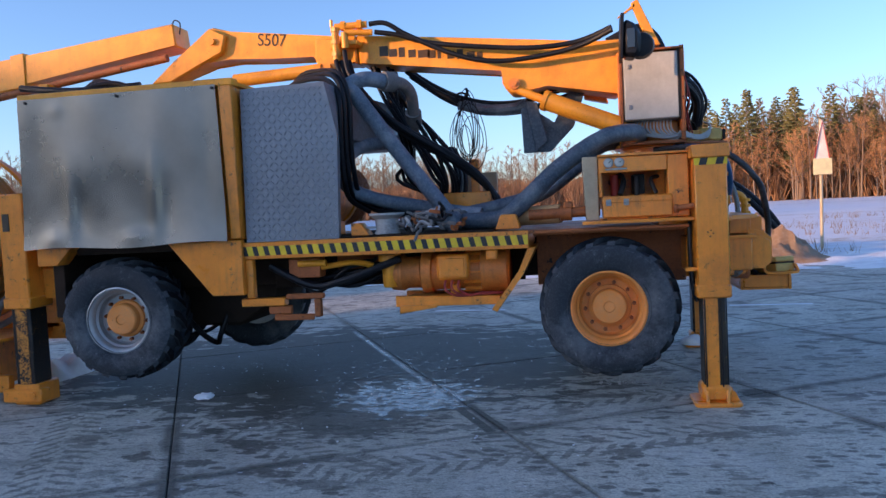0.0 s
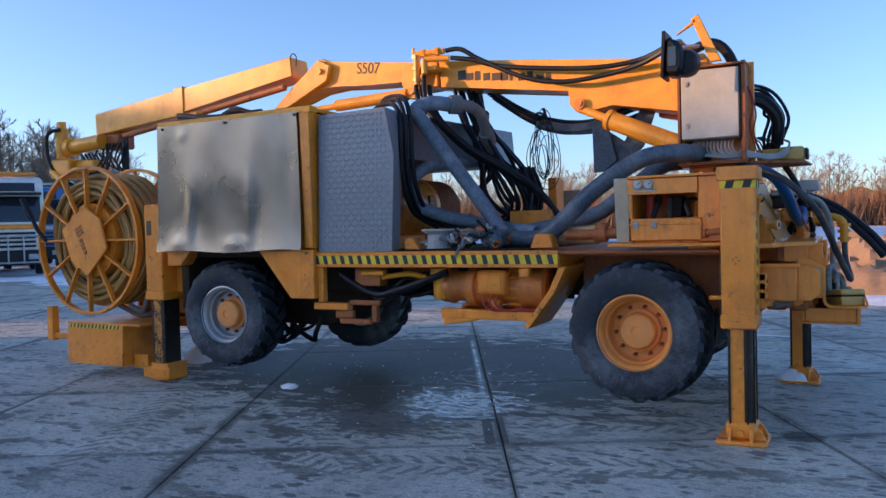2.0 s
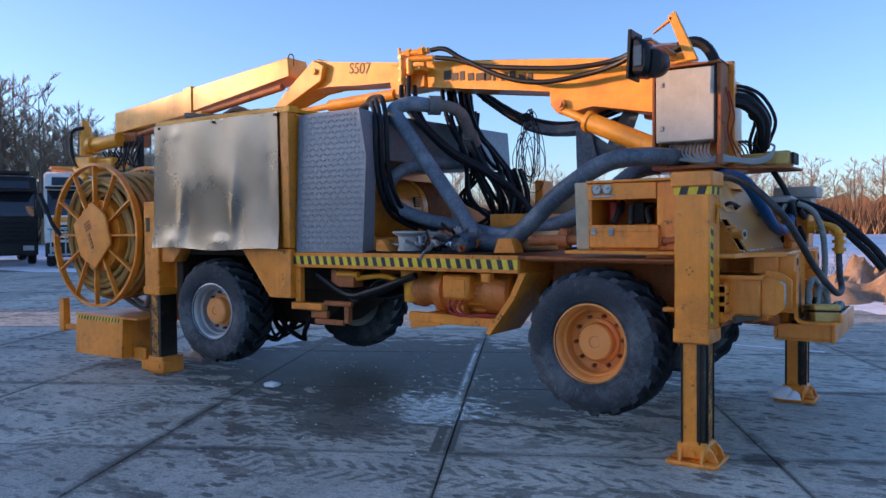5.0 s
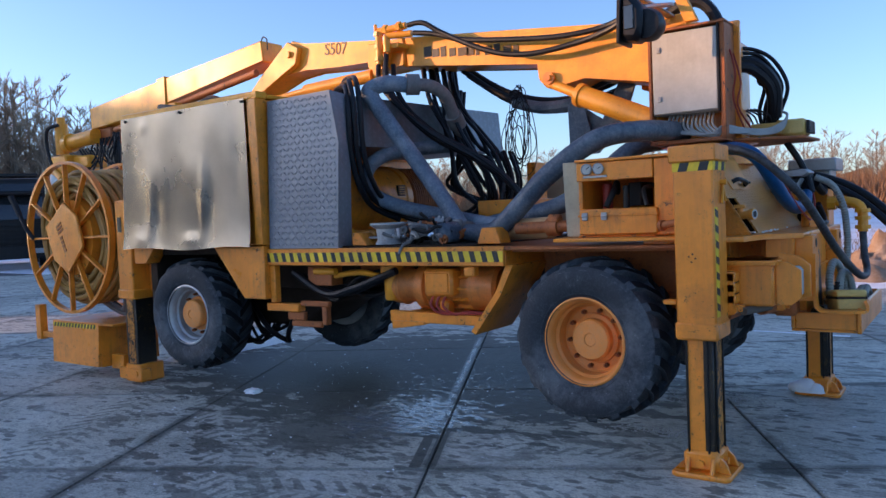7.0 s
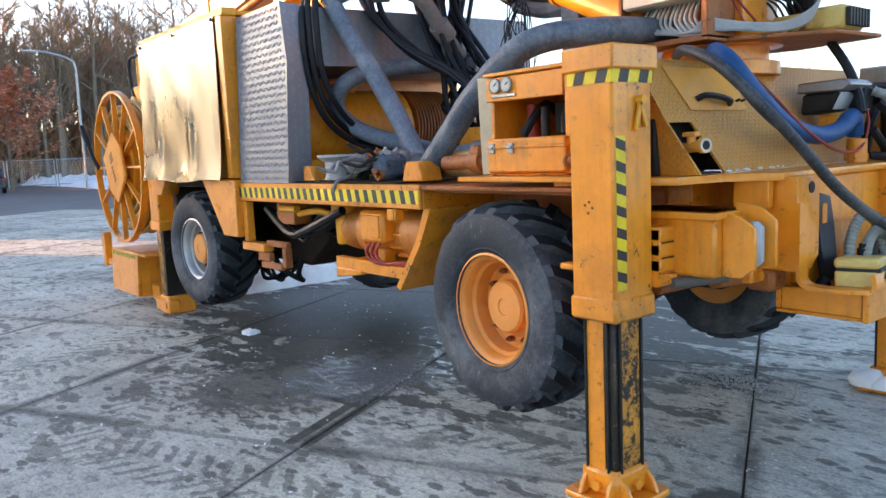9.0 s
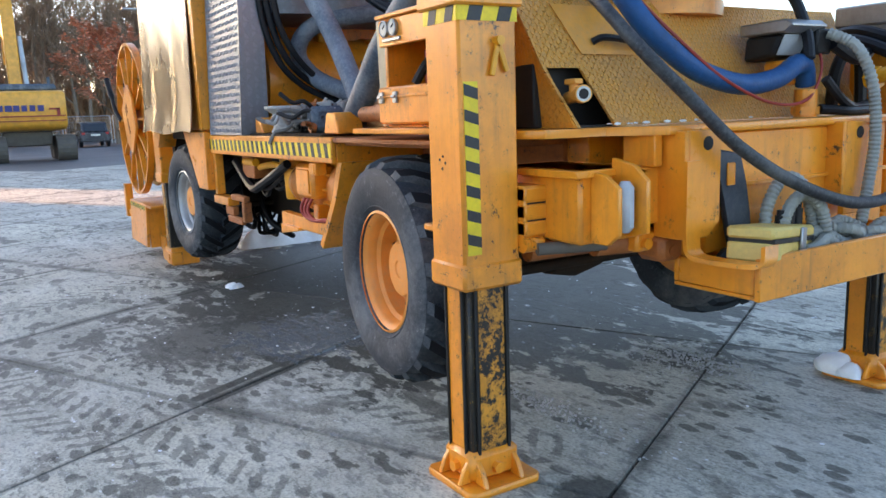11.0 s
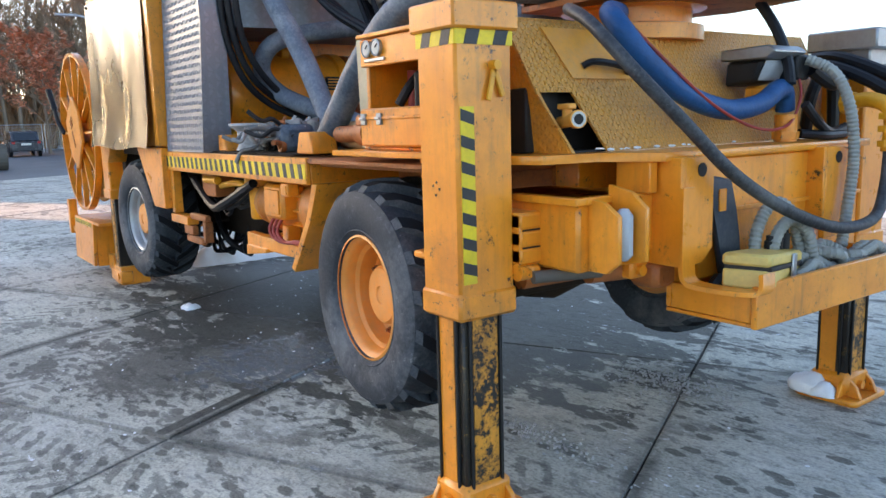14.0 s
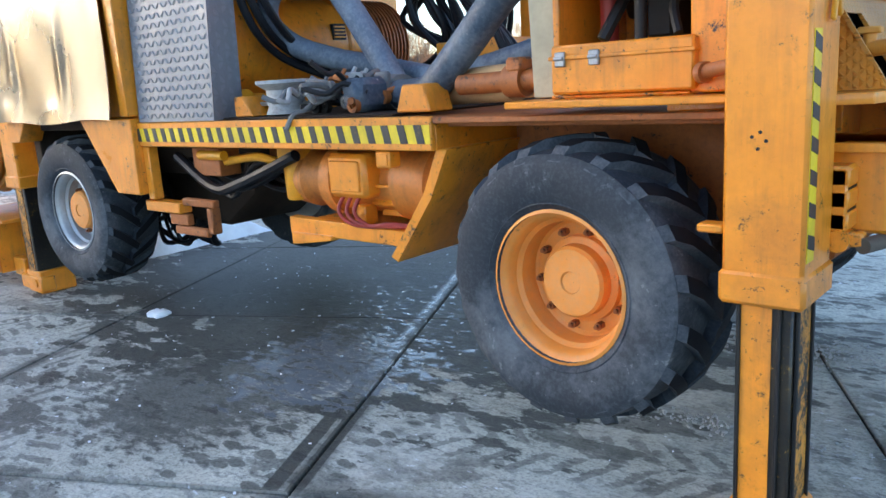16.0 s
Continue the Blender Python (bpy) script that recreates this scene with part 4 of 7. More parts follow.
# main electric motor under the hood
MX, MZ = -2.2, 1.6
b = B()
lathe(b, [(0.22, 5.76), (0.27, 5.77), (0.285, 5.82), (0.285, 6.56), (0.30, 6.57), (0.30, 6.64), (0.26, 6.66), (0.24, 6.68), (0.24, 7.1), (0.10, 7.14)], (MX, 0, MZ), "y", 40)
bx(b, MX - 0.2, MX + 0.2, 5.9, 6.5, 1.24, 1.36)
motor = part("main_motor", b, ORANGE, rig, "large orange electric motor")
for k in range(13):
    b = B()
    y = 6.70 + 0.03 * k
    lathe(b, [(0.24, y), (0.29, y), (0.29, y + 0.011), (0.24, y + 0.011)], (MX, 0, MZ), "y", 28, closed=True)
    part("cooling_fin", b, RUSTY, motor)
b = B()
bx(b, MX + 0.268, MX + 0.29, 6.44, 6.54, 1.63, 1.72, 0.002)
part("grille_frame", b, DARK, motor)
for i in range(4):
    b = B()
    bx(b, MX + 0.288, MX + 0.296, 6.45, 6.53, 1.642 + i * 0.019, 1.65 + i * 0.019, 0)
    part("grille_bar", b, ORANGE, motor)
b = B()
bx(b, MX + 0.05, MX + 0.16, 6.18, 6.24, 1.85, 1.91, 0.01)
part("lifting_eye", b, BOOM, motor)
b = B()
cyl(b, (MX + 0.2, 5.78, 1.34), (MX + 0.33, 5.78, 1.34), 0.045, n=16)
part("cable_gland", b, BOOM, motor)
b = B()
bx(b, -1.1, -0.7, 6.4, 7.0, 1.25, 1.55)
bx(b, -0.93, -0.85, 6.9, 7.1, 1.25, 1.85)
part("pump_block", b, ORANGE, rig)
# compressor motor hung below the deck
b = B()
lathe(b, [(0.05, -0.46), (0.13, -0.45), (0.14, -0.36), (0.12, -0.33), (0.12, -0.22), (0.165, -0.20), (0.165, -0.13), (0.14, -0.12), (0.14, 0.24), (0.165, 0.25), (0.165, 0.44), (0.14, 0.46)], (-0.97, 5.78, 0.95), "x", 28)
lm = part("under_deck_motor", b, surface("aged_motor_paint", (0.66, 0.21, 0.03), 0.5, dirt=(0.12, 0.05, 0.02), dirty=0.7, runs=0.5), rig, "orange motor and pump hung under the deck")
b = B()
bx(b, -1.04, -0.8, 5.56, 5.7, 0.9, 1.09, 0.02)
bx(b, -1.01, -0.83, 5.552, 5.562, 0.93, 1.06, 0.004)
part("terminal_box", b, ORANGE, lm)
b = B()
lathe(b, [(0.085, 1.1), (0.085, 1.05), (0.062, 1.04), (0.062, 0.98), (0.058, 0.86), (0.05, 0.85)], (-1.42, 5.7, 0), "z", 20)
part("filter_bowl", b, BOOM, lm)
b = B()
for i in range(12):
    a = i * math.pi / 6
    b = B()
    bx(b, -0.85, -0.70, -0.006, 0.006, 0.135, 0.162, 0, Matrix.Translation((0, 5.78, 0.95)) @ Matrix.Rotation(a, 4, "X"))
    part("cooling_fin", b, ORANGE, lm)
b = B()
prism(b, [(-1.36, 0.71), (-0.58, 0.71), (-0.58, 0.775), (-1.36, 0.79)], "y", 5.58, 5.63)
prism(b, [(-1.36, 0.71), (-0.58, 0.71), (-0.58, 0.775), (-1.36, 0.79)], "y", 5.95, 6.0)
bx(b, -1.3, -0.6, 5.6, 6.0, 0.755, 0.77)
prism(b, [(-1.33, 0.66), (-1.05, 0.70), (-1.05, 0.72), (-1.33, 0.72)], "y", 5.56, 5.98)
bx(b, -0.95, -0.88, 5.62, 5.7, 0.77, 0.86)
part("motor_cradle", b, ORANGE, rig)
b = B()
for o in (0.0, 0.05, 0.1):
    tube(b, [(-0.97 + o, 5.6, 0.92), (-0.98 + o, 5.56, 0.84), (-0.9 + o, 5.57, 0.785), (-0.7, 5.58, 0.79 + o * 0.1), (-0.56, 5.62, 0.79)], 0.009, 8)
part("red_cable", b, RED, lm)
b = B()
bx(b, -0.66, -0.58, 5.495, 5.56, 1.045, 1.11, 0.006)
bx(b, -0.65, -0.59, 5.49, 5.497, 1.055, 1.10, 0.002)
part("square_tube_end", b, ORANGE, rig)
for nm, q, mt in (("bracket_post", (-2.5, -2.44, 5.5, 5.56, 0.82, 1.113), ORANGE), ("bracket_foot", (-2.55, -2.2, 5.5, 5.58, 0.755, 0.815), ORANGE), ("step_tube", (-2.34, -2.16, 5.52, 5.56, 0.69, 0.753), RUSTY), ("step_bar", (-2.197, -1.9, 5.52, 5.56, 0.8, 0.84), RUSTY), ("step_upright", (-1.98, -1.93, 5.525, 5.58, 0.66, 0.798), RUSTY), ("step_tread", (-2.3, -1.985, 5.52, 5.55, 0.64, 0.686), RUSTY), ("valve_block", (-2.2, -1.95, 5.62, 5.75, 0.95, 1.1), RUSTY), ("valve_block", (-1.9, -1.5, 5.9, 6.1, 0.98, 1.1), RUSTY)):
    b = B()
    bx(b, *q)
    part(nm, b, mt, rig)
rng = random.Random(5)
for i in range(9):
    y = 5.62 + 0.05 * i
    z = 1.05 - 0.02 * (i % 4)
    b = B()
    tube(b, [(-2.35 + 0.05 * i, y, z), (-2.05 + rng.uniform(-0.1, 0.1), y, z - rng.uniform(0.05, 0.2)), (-1.75, y - 0.02, z - rng.uniform(-0.02, 0.16)), (-1.5 + rng.uniform(-0.1, 0.2), y, z + 0.02)], rng.choice((0.014, 0.02, 0.028)), 8)
    part("under_deck_hose", b, BLACK, rig)
for i in range(11):
    x = -4.15 + i * 0.085
    b = B()
    q = [rng.uniform(-0.09, 0.09) for _ in range(6)]
    tube(b, [(x - 0.2, 6.2 + q[0], 0.8), (x - 0.05 + q[1], 6.2 + q[0], 0.50), (x + 0.10 + q[2], 6.25 + q[3], 0.38 + q[4]), (x + 0.26 + q[5], 6.3 + q[0], 0.48 + q[4]), (x + 0.34, 6.35, 0.84)], rng.choice((0.014, 0.018, 0.024)), 8)
    part("axle_hose", b, BLACK, rig)
b = B()
tube(b, [(-2.1, 5.68, 1.0), (-1.9, 5.66, 1.03), (-1.7, 5.68, 1.05), (-1.55, 5.7, 1.02)], 0.022, 8)
cyl(b, (-2.12, 5.62, 1.06), (-1.9, 5.62, 1.06), 0.025)
part("brass_fitting", b, BOOM, rig)

# control box with gauges at the rear of the deck
b = B()
bx(b, 0.03, 0.78, 5.43, 5.62, 1.262, 1.285, 0.004)
part("control_shelf", b, ORANGE, rig)
b = B()
bx(b, 0.62, 0.76, 5.52, 6.0, 1.29, 1.722)
ctrl = part("control_box", b, ORANGE, rig, "open orange control box with gauges and toolbox")
for nm, q in (("left_wall", (0.155, 0.18, 5.54, 6.0, 1.45, 1.722)), ("lintel", (0.155, 0.618, 5.515, 5.538, 1.615, 1.722)), ("back_wall", (0.182, 0.618, 5.975, 6.0, 1.302, 1.722)), ("box_roof", (0.15, 0.78, 5.5, 6.05, 1.725, 1.742)), ("box_floor", (0.155, 0.618, 5.52, 6.0, 1.286, 1.298))):
    b = B()
    bx(b, *q, 0.004)
    part(nm, b, ORANGE, ctrl)
b = B()
prism(b, [(0.06, 1.29), (0.15, 1.29), (0.15, 1.735), (0.045, 1.735)], "y", 5.56, 6.0, 0.004)
part("side_panel", b, BEIGE, ctrl, "beige side panel")
b = B()
bx(b, 0.175, 0.645, 5.49, 5.75, 1.30, 1.45, 0.008)
bx(b, 0.17, 0.65, 5.483, 5.755, 1.405, 1.418, 0.003)
part("toolbox", b, ORANGE, ctrl)
for x in (0.215, 0.335):
    b = B()
    bx(b, x - 0.018, x + 0.018, 5.478, 5.49, 1.385, 1.43, 0.003)
    cyl(b, (x - 0.015, 5.475, 1.41), (x + 0.015, 5.475, 1.41), 0.006, n=8)
    part("latch", b, STEEL, ctrl)
for x in (0.225, 0.298):
    b = B()
    lathe(b, [(0.032, 5.515), (0.034, 5.50), (0.03, 5.497), (0.028, 5.503)], (x, 0, 1.683), "y", 24)
    g = part("gauge", b, STEEL, ctrl, "round pressure gauge in a steel ring")
    b = B()
    lathe(b, [(0.027, 5.502), (0.027, 5.5)], (x, 0, 1.683), "y", 20)
    part("dial", b, CABGREY, g)
    b = B()
    bx(b, -0.002, 0.002, 5.4965, 5.499, 0, 0.022, 0, Matrix.Translation((x, 0, 1.683)) @ Matrix.Rotation(0.7 + x, 4, "Y"))
    part("needle", b, DARK, g)
b = B()
bx(b, 0.2, 0.35, 5.505, 5.515, 1.632, 1.645, 0.002)
part("gauge_plate", b, STEEL, ctrl)
b = B()
bx(b, 0.4, 0.48, 5.7, 5.9, 1.46, 1.6)
tube(b, [(0.3, 5.6, 1.46), (0.33, 5.65, 1.55), (0.31, 5.75, 1.6), (0.25, 5.9, 1.55)], 0.02, 8)
tube(b, [(0.55, 5.6, 1.46), (0.52, 5.65, 1.56), (0.6, 5.75, 1.58)], 0.015, 8)
cyl(b, (0.42, 5.62, 1.45), (0.42, 5.62, 1.58), 0.02, n=12)
part("valve_lever", b, DARK, ctrl)
b = B()
cyl(b, (0.27, 5.7, 1.44), (0.27, 5.7, 1.6), 0.03, n=14)
part("fire_red_bottle", b, RED, ctrl)
b = B()
cyl(b, (0.66, 5.5, 1.345), (0.8, 5.44, 1.365), 0.02, n=12)
cyl(b, (0.66, 5.5, 1.345), (0.68, 5.49, 1.345), 0.03, n=12)
part("pipe_stub", b, RUSTY, ctrl)
b = B()
cyl(b, (-0.35, 5.68, 1.345), (0.16, 5.66, 1.355), 0.038, n=16)
cyl(b, (-0.12, 5.675, 1.35), (-0.04, 5.67, 1.35), 0.058, n=16)
cyl(b, (0.1, 5.66, 1.355), (0.15, 5.66, 1.355), 0.055, n=16)
bx(b, -0.1, -0.03, 5.62, 5.7, 1.38, 1.43, 0.01)
part("delivery_pipe", b, RUSTY, rig, "worn orange delivery pipe with clamps")
b = B()
cyl(b, (-0.55, 5.84, 1.335), (-0.12, 5.72, 1.345), 0.07, n=18)
part("bare_pipe", b, surface("tan_worn_pipe", (0.50, 0.33, 0.16), 0.55, dirt=(0.25, 0.2, 0.15), dirty=0.6), rig, "tan worn steel pipe on the deck")
b = B()
cyl(b, (-0.555, 5.842, 1.335), (-0.551, 5.841, 1.335), 0.06, n=18)
part("pipe_bore", b, DARK, rig)


# outriggers
def outrigger(x0, x1, y0, y1, top, cap, mark):
    b = B()
    bx(b, x0, x1, y0, y1, 0.80, top, 0.01)
    bx(b, x0 - 0.008, x1 + 0.008, y0 - 0.008, y1 + 0.008, 0.735, 0.83, 0.012)
    o = part("outrigger", b, ORANGE, rig, "orange outrigger column on a plate foot")
    b = B()
    bx(b, x0 - 0.018, x1 + 0.018, y0 - 0.018, y1 + 0.018, top - 0.015, top + 0.075, 0.008)
    part("column_cap", b, cap, o)
    b = B()
    bx(b, x0 + 0.03, x1 - 0.03, y0 + 0.03, y1 - 0.03, 0.06, 0.75, 0.006)
    part("inner_column", b, INNER, o, "greasy black inner column with worn yellow stripe")
    xm, ym = (x0 + x1) / 2, (y0 + y1) / 2
    b = B()
    bx(b, x0 + 0.036, x1 - 0.082, y0 + 0.027, y0 + 0.031, 0.08, 0.735, 0)
    part("worn_stripe", b, ORANGE, o)
    b = B()
    bx(b, x1 - 0.031, x1 - 0.027, y0 + 0.068, y1 - 0.06, 0.08, 0.735, 0)
    part("worn_stripe", b, WORN, o)
    for x, y in ((x0 + 0.042, y0 + 0.024), (x1 - 0.062, y0 + 0.024), (x1 - 0.024, y0 + 0.055), (x1 - 0.024, y1 - 0.05)):
        b = B()
        bx(b, x - 0.005, x + 0.005, y - 0.006, y + 0.006, 0.08, 0.73, 0.002)
        part("guide_strip", b, DARK, o)
    b = B()
    prism(b, [(x0 - 0.045, y0 - 0.02), (x0 - 0.02, y0 - 0.04), (x1 + 0.03, y0 - 0.035), (x1 + 0.055, y0 - 0.01), (x1 + 0.055, y1 + 0.02), (x1 + 0.03, y1 + 0.045), (x0 - 0.02, y1 + 0.045), (x0 - 0.045, y1 + 0.02)], "z", 0.0, 0.028, 0.006)
    bx(b, x0 + 0.01, x1 - 0.01, y0 + 0.01, y1 - 0.01, 0.028, 0.14, 0.02)
    prism(b, [(x1 - 0.02, 0.028), (x1 + 0.045, 0.028), (x1 + 0.02, 0.085), (x1 - 0.02, 0.12)], "y", y0 + 0.03, y0 + 0.05)
    prism(b, [(x1 - 0.02, 0.028), (x1 + 0.045, 0.028), (x1 + 0.02, 0.085), (x1 - 0.02, 0.12)], "y", y1 - 0.05, y1 - 0.03)
    prism(b, [(y0 + 0.02, 0.028), (y0 - 0.03, 0.028), (y0 - 0.01, 0.08), (y0 + 0.02, 0.12)], "x", x0 + 0.03, x0 + 0.05)
    prism(b, [(y0 + 0.02, 0.028), (y0 - 0.03, 0.028), (y0 - 0.01, 0.08), (y0 + 0.02, 0.12)], "x", x1 - 0.05, x1 - 0.03)
    f = part("foot_plate", b, ORANGE, o)
    for p, q in (((xm, y0 - 0.012, 0.075), (xm, y0 + 0.02, 0.075)), ((x1 + 0.012, ym, 0.075), (x1 - 0.02, ym, 0.075))):
        b = B()
        cyl(b, p, q, 0.022, n=6)
        part("foot_bolt", b, ORANGE, f)
    return o


near = outrigger(0.775, 0.985, 5.37, 5.605, 1.69, ORANGE, False)
hazard(near, (0.775, 5.37, 1.628), (1, 0, 0), (0, 0, 1), 0.21, 0.055, 2, 0.3)
hazard(near, (0.985, 5.37, 1.628), (0, 1, 0), (0, 0, 1), 0.235, 0.055, 2, 0.3)
hazard(near, (0.985, 5.44, 0.86), (0, 0, 1), (0, -1, 0), 0.575, 0.055, 7, 0.3)
b = B()
cyl(b, (0.98, 5.52, 1.565), (1.015, 5.52, 1.565), 0.016, n=10)
bx(b, 0.99, 1.002, 5.51, 5.53, 1.45, 1.56, 0.003, Matrix.Translation((0.996, 5.52, 1.56)) @ Matrix.Rotation(-0.25, 4, "X") @ Matrix.Translation((-0.996, -5.52, -1.56)))
bx(b, 0.99, 1.002, 5.51, 5.53, 1.46, 1.56, 0.003, Matrix.Translation((0.996, 5.52, 1.56)) @ Matrix.Rotation(0.35, 4, "X") @ Matrix.Translation((-0.996, -5.52, -1.56)))
part("locking_lever", b, BOOM, near)
b = B()
bx(b, 0.70, 0.775, 5.38, 5.44, 0.92, 0.945)
part("stop_tab", b, ORANGE, near)
b = B()
bx(b, 0.9, 1.06, 5.62, 5.66, 0.86, 0.9)
cyl(b, (1.0, 5.6, 0.875), (1.0, 5.68, 0.875), 0.03, n=14)
part("pin_lug", b, ORANGE, near)
for dx, dz in ((0.0, 0.0), (0.02, 0.012), (0.035, -0.01), (0.015, -0.03)):
    b = B()
    cyl(b, (0.85 + dx, 5.3715, 1.18 + dz), (0.85 + dx, 5.3685, 1.18 + dz), 0.005, n=8)
    part("rivet_hole", b, DARK, near)
far_leg = outrigger(1.0, 1.21, 7.50, 7.735, 1.60, STEEL, True)
hazard(far_leg, (1.21, 7.5, 1.53), (0, 1, 0), (0, 0, 1), 0.235, 0.055, 4, 0.5)
b = B()
bx(b, 0.95, 1.27, 7.45, 7.79, 1.655, 1.745, 0.008)
part("grey_top_box", b, STEEL, far_leg, "grey steel box on the column top")
b = B()
for dy in (0.0, 0.04):
    tube(b, [(0.76, 5.55 + dy, 1.25), (0.755, 5.52 + dy, 1.0), (0.765, 5.5 + dy, 0.8), (0.79, 5.5 + dy, 0.7)], 0.014, 8)
part("column_hose", b, BLACK, near)

# front outrigger, platform box and reel
b = B()
bx(b, -4.6, -4.37, 5.52, 5.78, 0.8, 1.72, 0.012)
bx(b, -4.61, -4.36, 5.51, 5.79, 0.79, 0.88, 0.01)
bx(b, -4.45, -4.2, 5.7, 6.2, 0.85, 1.1)
fo = part("front_outrigger", b, ORANGE, rig, "orange front outrigger column")
b = B()
bx(b, -4.57, -4.4, 5.55, 5.75, 0.1, 0.8, 0.006)
part("inner_column", b, INNER, fo)
b = B()
bx(b, -4.535, -4.435, 5.546, 5.55, 0.15, 0.79, 0)
part("worn_stripe", b, WORN, fo)
b = B()
bx(b, -4.70, -4.34, 5.53, 5.64, 0.02, 0.13, 0.01)
bx(b, -4.60, -4.37, 5.54, 5.80, 0.0, 0.17, 0.01)
cyl(b, (-4.42, 5.52, 0.08), (-4.42, 5.54, 0.08), 0.03, n=12)
part("foot", b, ORANGE, fo)
b = B()
bx(b, -4.56, -4.5, 5.515, 5.52, 1.42, 1.56, 0)
part("stencil_mark", b, INK, fo)
b = B()
prism(b, [(5.42, 0.13), (5.45, 0.13), (5.47, 0.54), (5.44, 0.54)], "x", -5.68, -4.86, 0.004)
bx(b, -5.68, -4.62, 5.44, 6.2, 0.53, 0.555, 0.004)
bx(b, -4.9, -4.87, 5.46, 6.1, 0.12, 0.54)
bx(b, -5.68, -5.65, 5.46, 6.1, 0.12, 0.54)
bx(b, -4.85, -4.65, 5.55, 5.62, 0.1, 0.24)
plat = part("reel_platform", b, ORANGE, rig, "orange sheet box carrying the hose reel")
hazard(plat, (-5.66, 5.438, 0.495), (1, 0, 0), (0, 0, 1), 0.76, 0.04, 14, 0.4)
b = B()
bx(b, -6.02, -5.93, 5.44, 5.52, 0.34, 0.70)
bx(b, -6.0, -5.65, 5.46, 5.54, 0.36, 0.42)
part("guard_post", b, ORANGE, plat)

RC = Vector((-5.42, 5.5, 1.385))
b = B()
ring = [(0.735, -0.012), (0.765, -0.012), (0.765, 0.05), (0.735, 0.05)]
lathe(b, ring, RC, "y", 56, closed=True)
reel = part("hose_reel", b, ORANGE, rig, "large orange spoked hose reel with wound hose", 30)
for i in range(12):
    b = B()
    a = 2 * math.pi * i / 12
    bx(b, 0.2, 0.74, -0.005, 0.045, -0.012, 0.012, 0.003, Matrix.Translation(RC) @ Matrix.Rotation(a, 4, "Y"))
    part("spoke", b, ORANGE, reel)
b = B()
prism(b, [(-5.40, 1.74), (-5.17, 1.60), (-5.08, 1.30), (-5.37, 1.03), (-5.62, 1.16), (-5.75, 1.50)], "y", 5.462, 5.49, 0.005)
part("hub_plate", b, ORANGE, reel, "bolted hub plate with maker's plain mark")
b = B()
rot = Matrix.Translation((-5.43, 5.46, 1.39)) @ Matrix.Rotation(radians(64), 4, "Y")
for i, w in enumerate((0.02, 0.02, 0.02)):
    bx(b, -0.15 + i * 0.035, -0.13 + i * 0.035, -0.003, 0.003, -0.05, 0.05, 0, rot)
for i in range(4):
    bx(b, -0.02 + i * 0.045, 0.012 + i * 0.045, -0.003, 0.003, -0.045, 0.0, 0, rot)
part("maker_mark", b, RUSTY, reel)
b = B()
lathe(b, ring, RC + Vector((0, 0.62, 0)), "y", 56, closed=True)
part("far_flange", b, ORANGE, reel)
for i in range(12):
    b = B()
    a = 2 * math.pi * i / 12
    bx(b, 0.39, 0.74, 0.622, 0.66, -0.012, 0.012, 0, Matrix.Translation(RC) @ Matrix.Rotation(a, 4, "Y"))
    part("far_spoke", b, ORANGE, reel)
b = B()
lathe(b, [(0.38, 0.05), (0.38, 0.62)], RC, "y", 32)
part("reel_drum", b, ORANGE, reel)
rng = random.Random(3)
b = B()
for k in range(9):
    for j, rr in enumerate((0.43, 0.49, 0.55, 0.61, 0.665)):
        if k in (0, 1) and j == 4 or k == 0 and j == 0:
            continue
        pts = []
        ph = rng.uniform(0, 6.28)
        for i in range(33):
            a = 2 * math.pi * i / 32
            q = rr + 0.012 * math.sin(3 * a + ph) + rng.uniform(-0.004, 0.004)
            pts.append(RC + Vector((math.cos(a) * q, 0.085 + 0.058 * k + 0.015 * math.sin(2 * a + ph), math.sin(a) * q)))
        b = B()
        tube(b, pts, 0.027, 7, 1)
        part("hose_turn", b, REELHOSE, reel)
b = B()
tube(b, [RC + Vector((0.2, 0.35, -0.70)), RC + Vector((0.45, 0.3, -0.74)), RC + Vector((0.62, 0.25, -0.55)), RC + Vector((0.78, 0.45, -0.4)), RC + Vector((1.0, 0.6, -0.3))], 0.028, 10)
tube(b, [RC + Vector((-0.1, 0.4, -0.68)), RC + Vector((0.35, 0.4, -0.8)), RC + Vector((0.66, 0.5, -0.6)), RC + Vector((0.8, 0.7, -0.2))], 0.028, 10)
part("hose_tail", b, MUDDY, reel)
b = B()
tube(b, [RC + Vector((-0.62, -0.01, 0.0)), RC + Vector((-0.72, -0.04, 0.12)), RC + Vector((-0.8, -0.05, 0.26)), RC + Vector((-0.88, -0.06, 0.38))], 0.022, 8)
tube(b, [RC + Vector((-0.80, -0.05, 0.25)), RC + Vector((-0.92, -0.07, 0.46))], 0.032, 8)
part("spray_lance", b, BLACK, reel)
b = B()
bx(b, -5.5, -5.3, 6.2, 6.5, 0.5, 1.45)
bx(b, -5.55, -4.5, 6.1, 6.9, 0.45, 0.6)
bx(b, -4.95, -4.55, 6.1, 6.4, 0.55, 1.7)
part("reel_stand", b, ORANGE, rig)

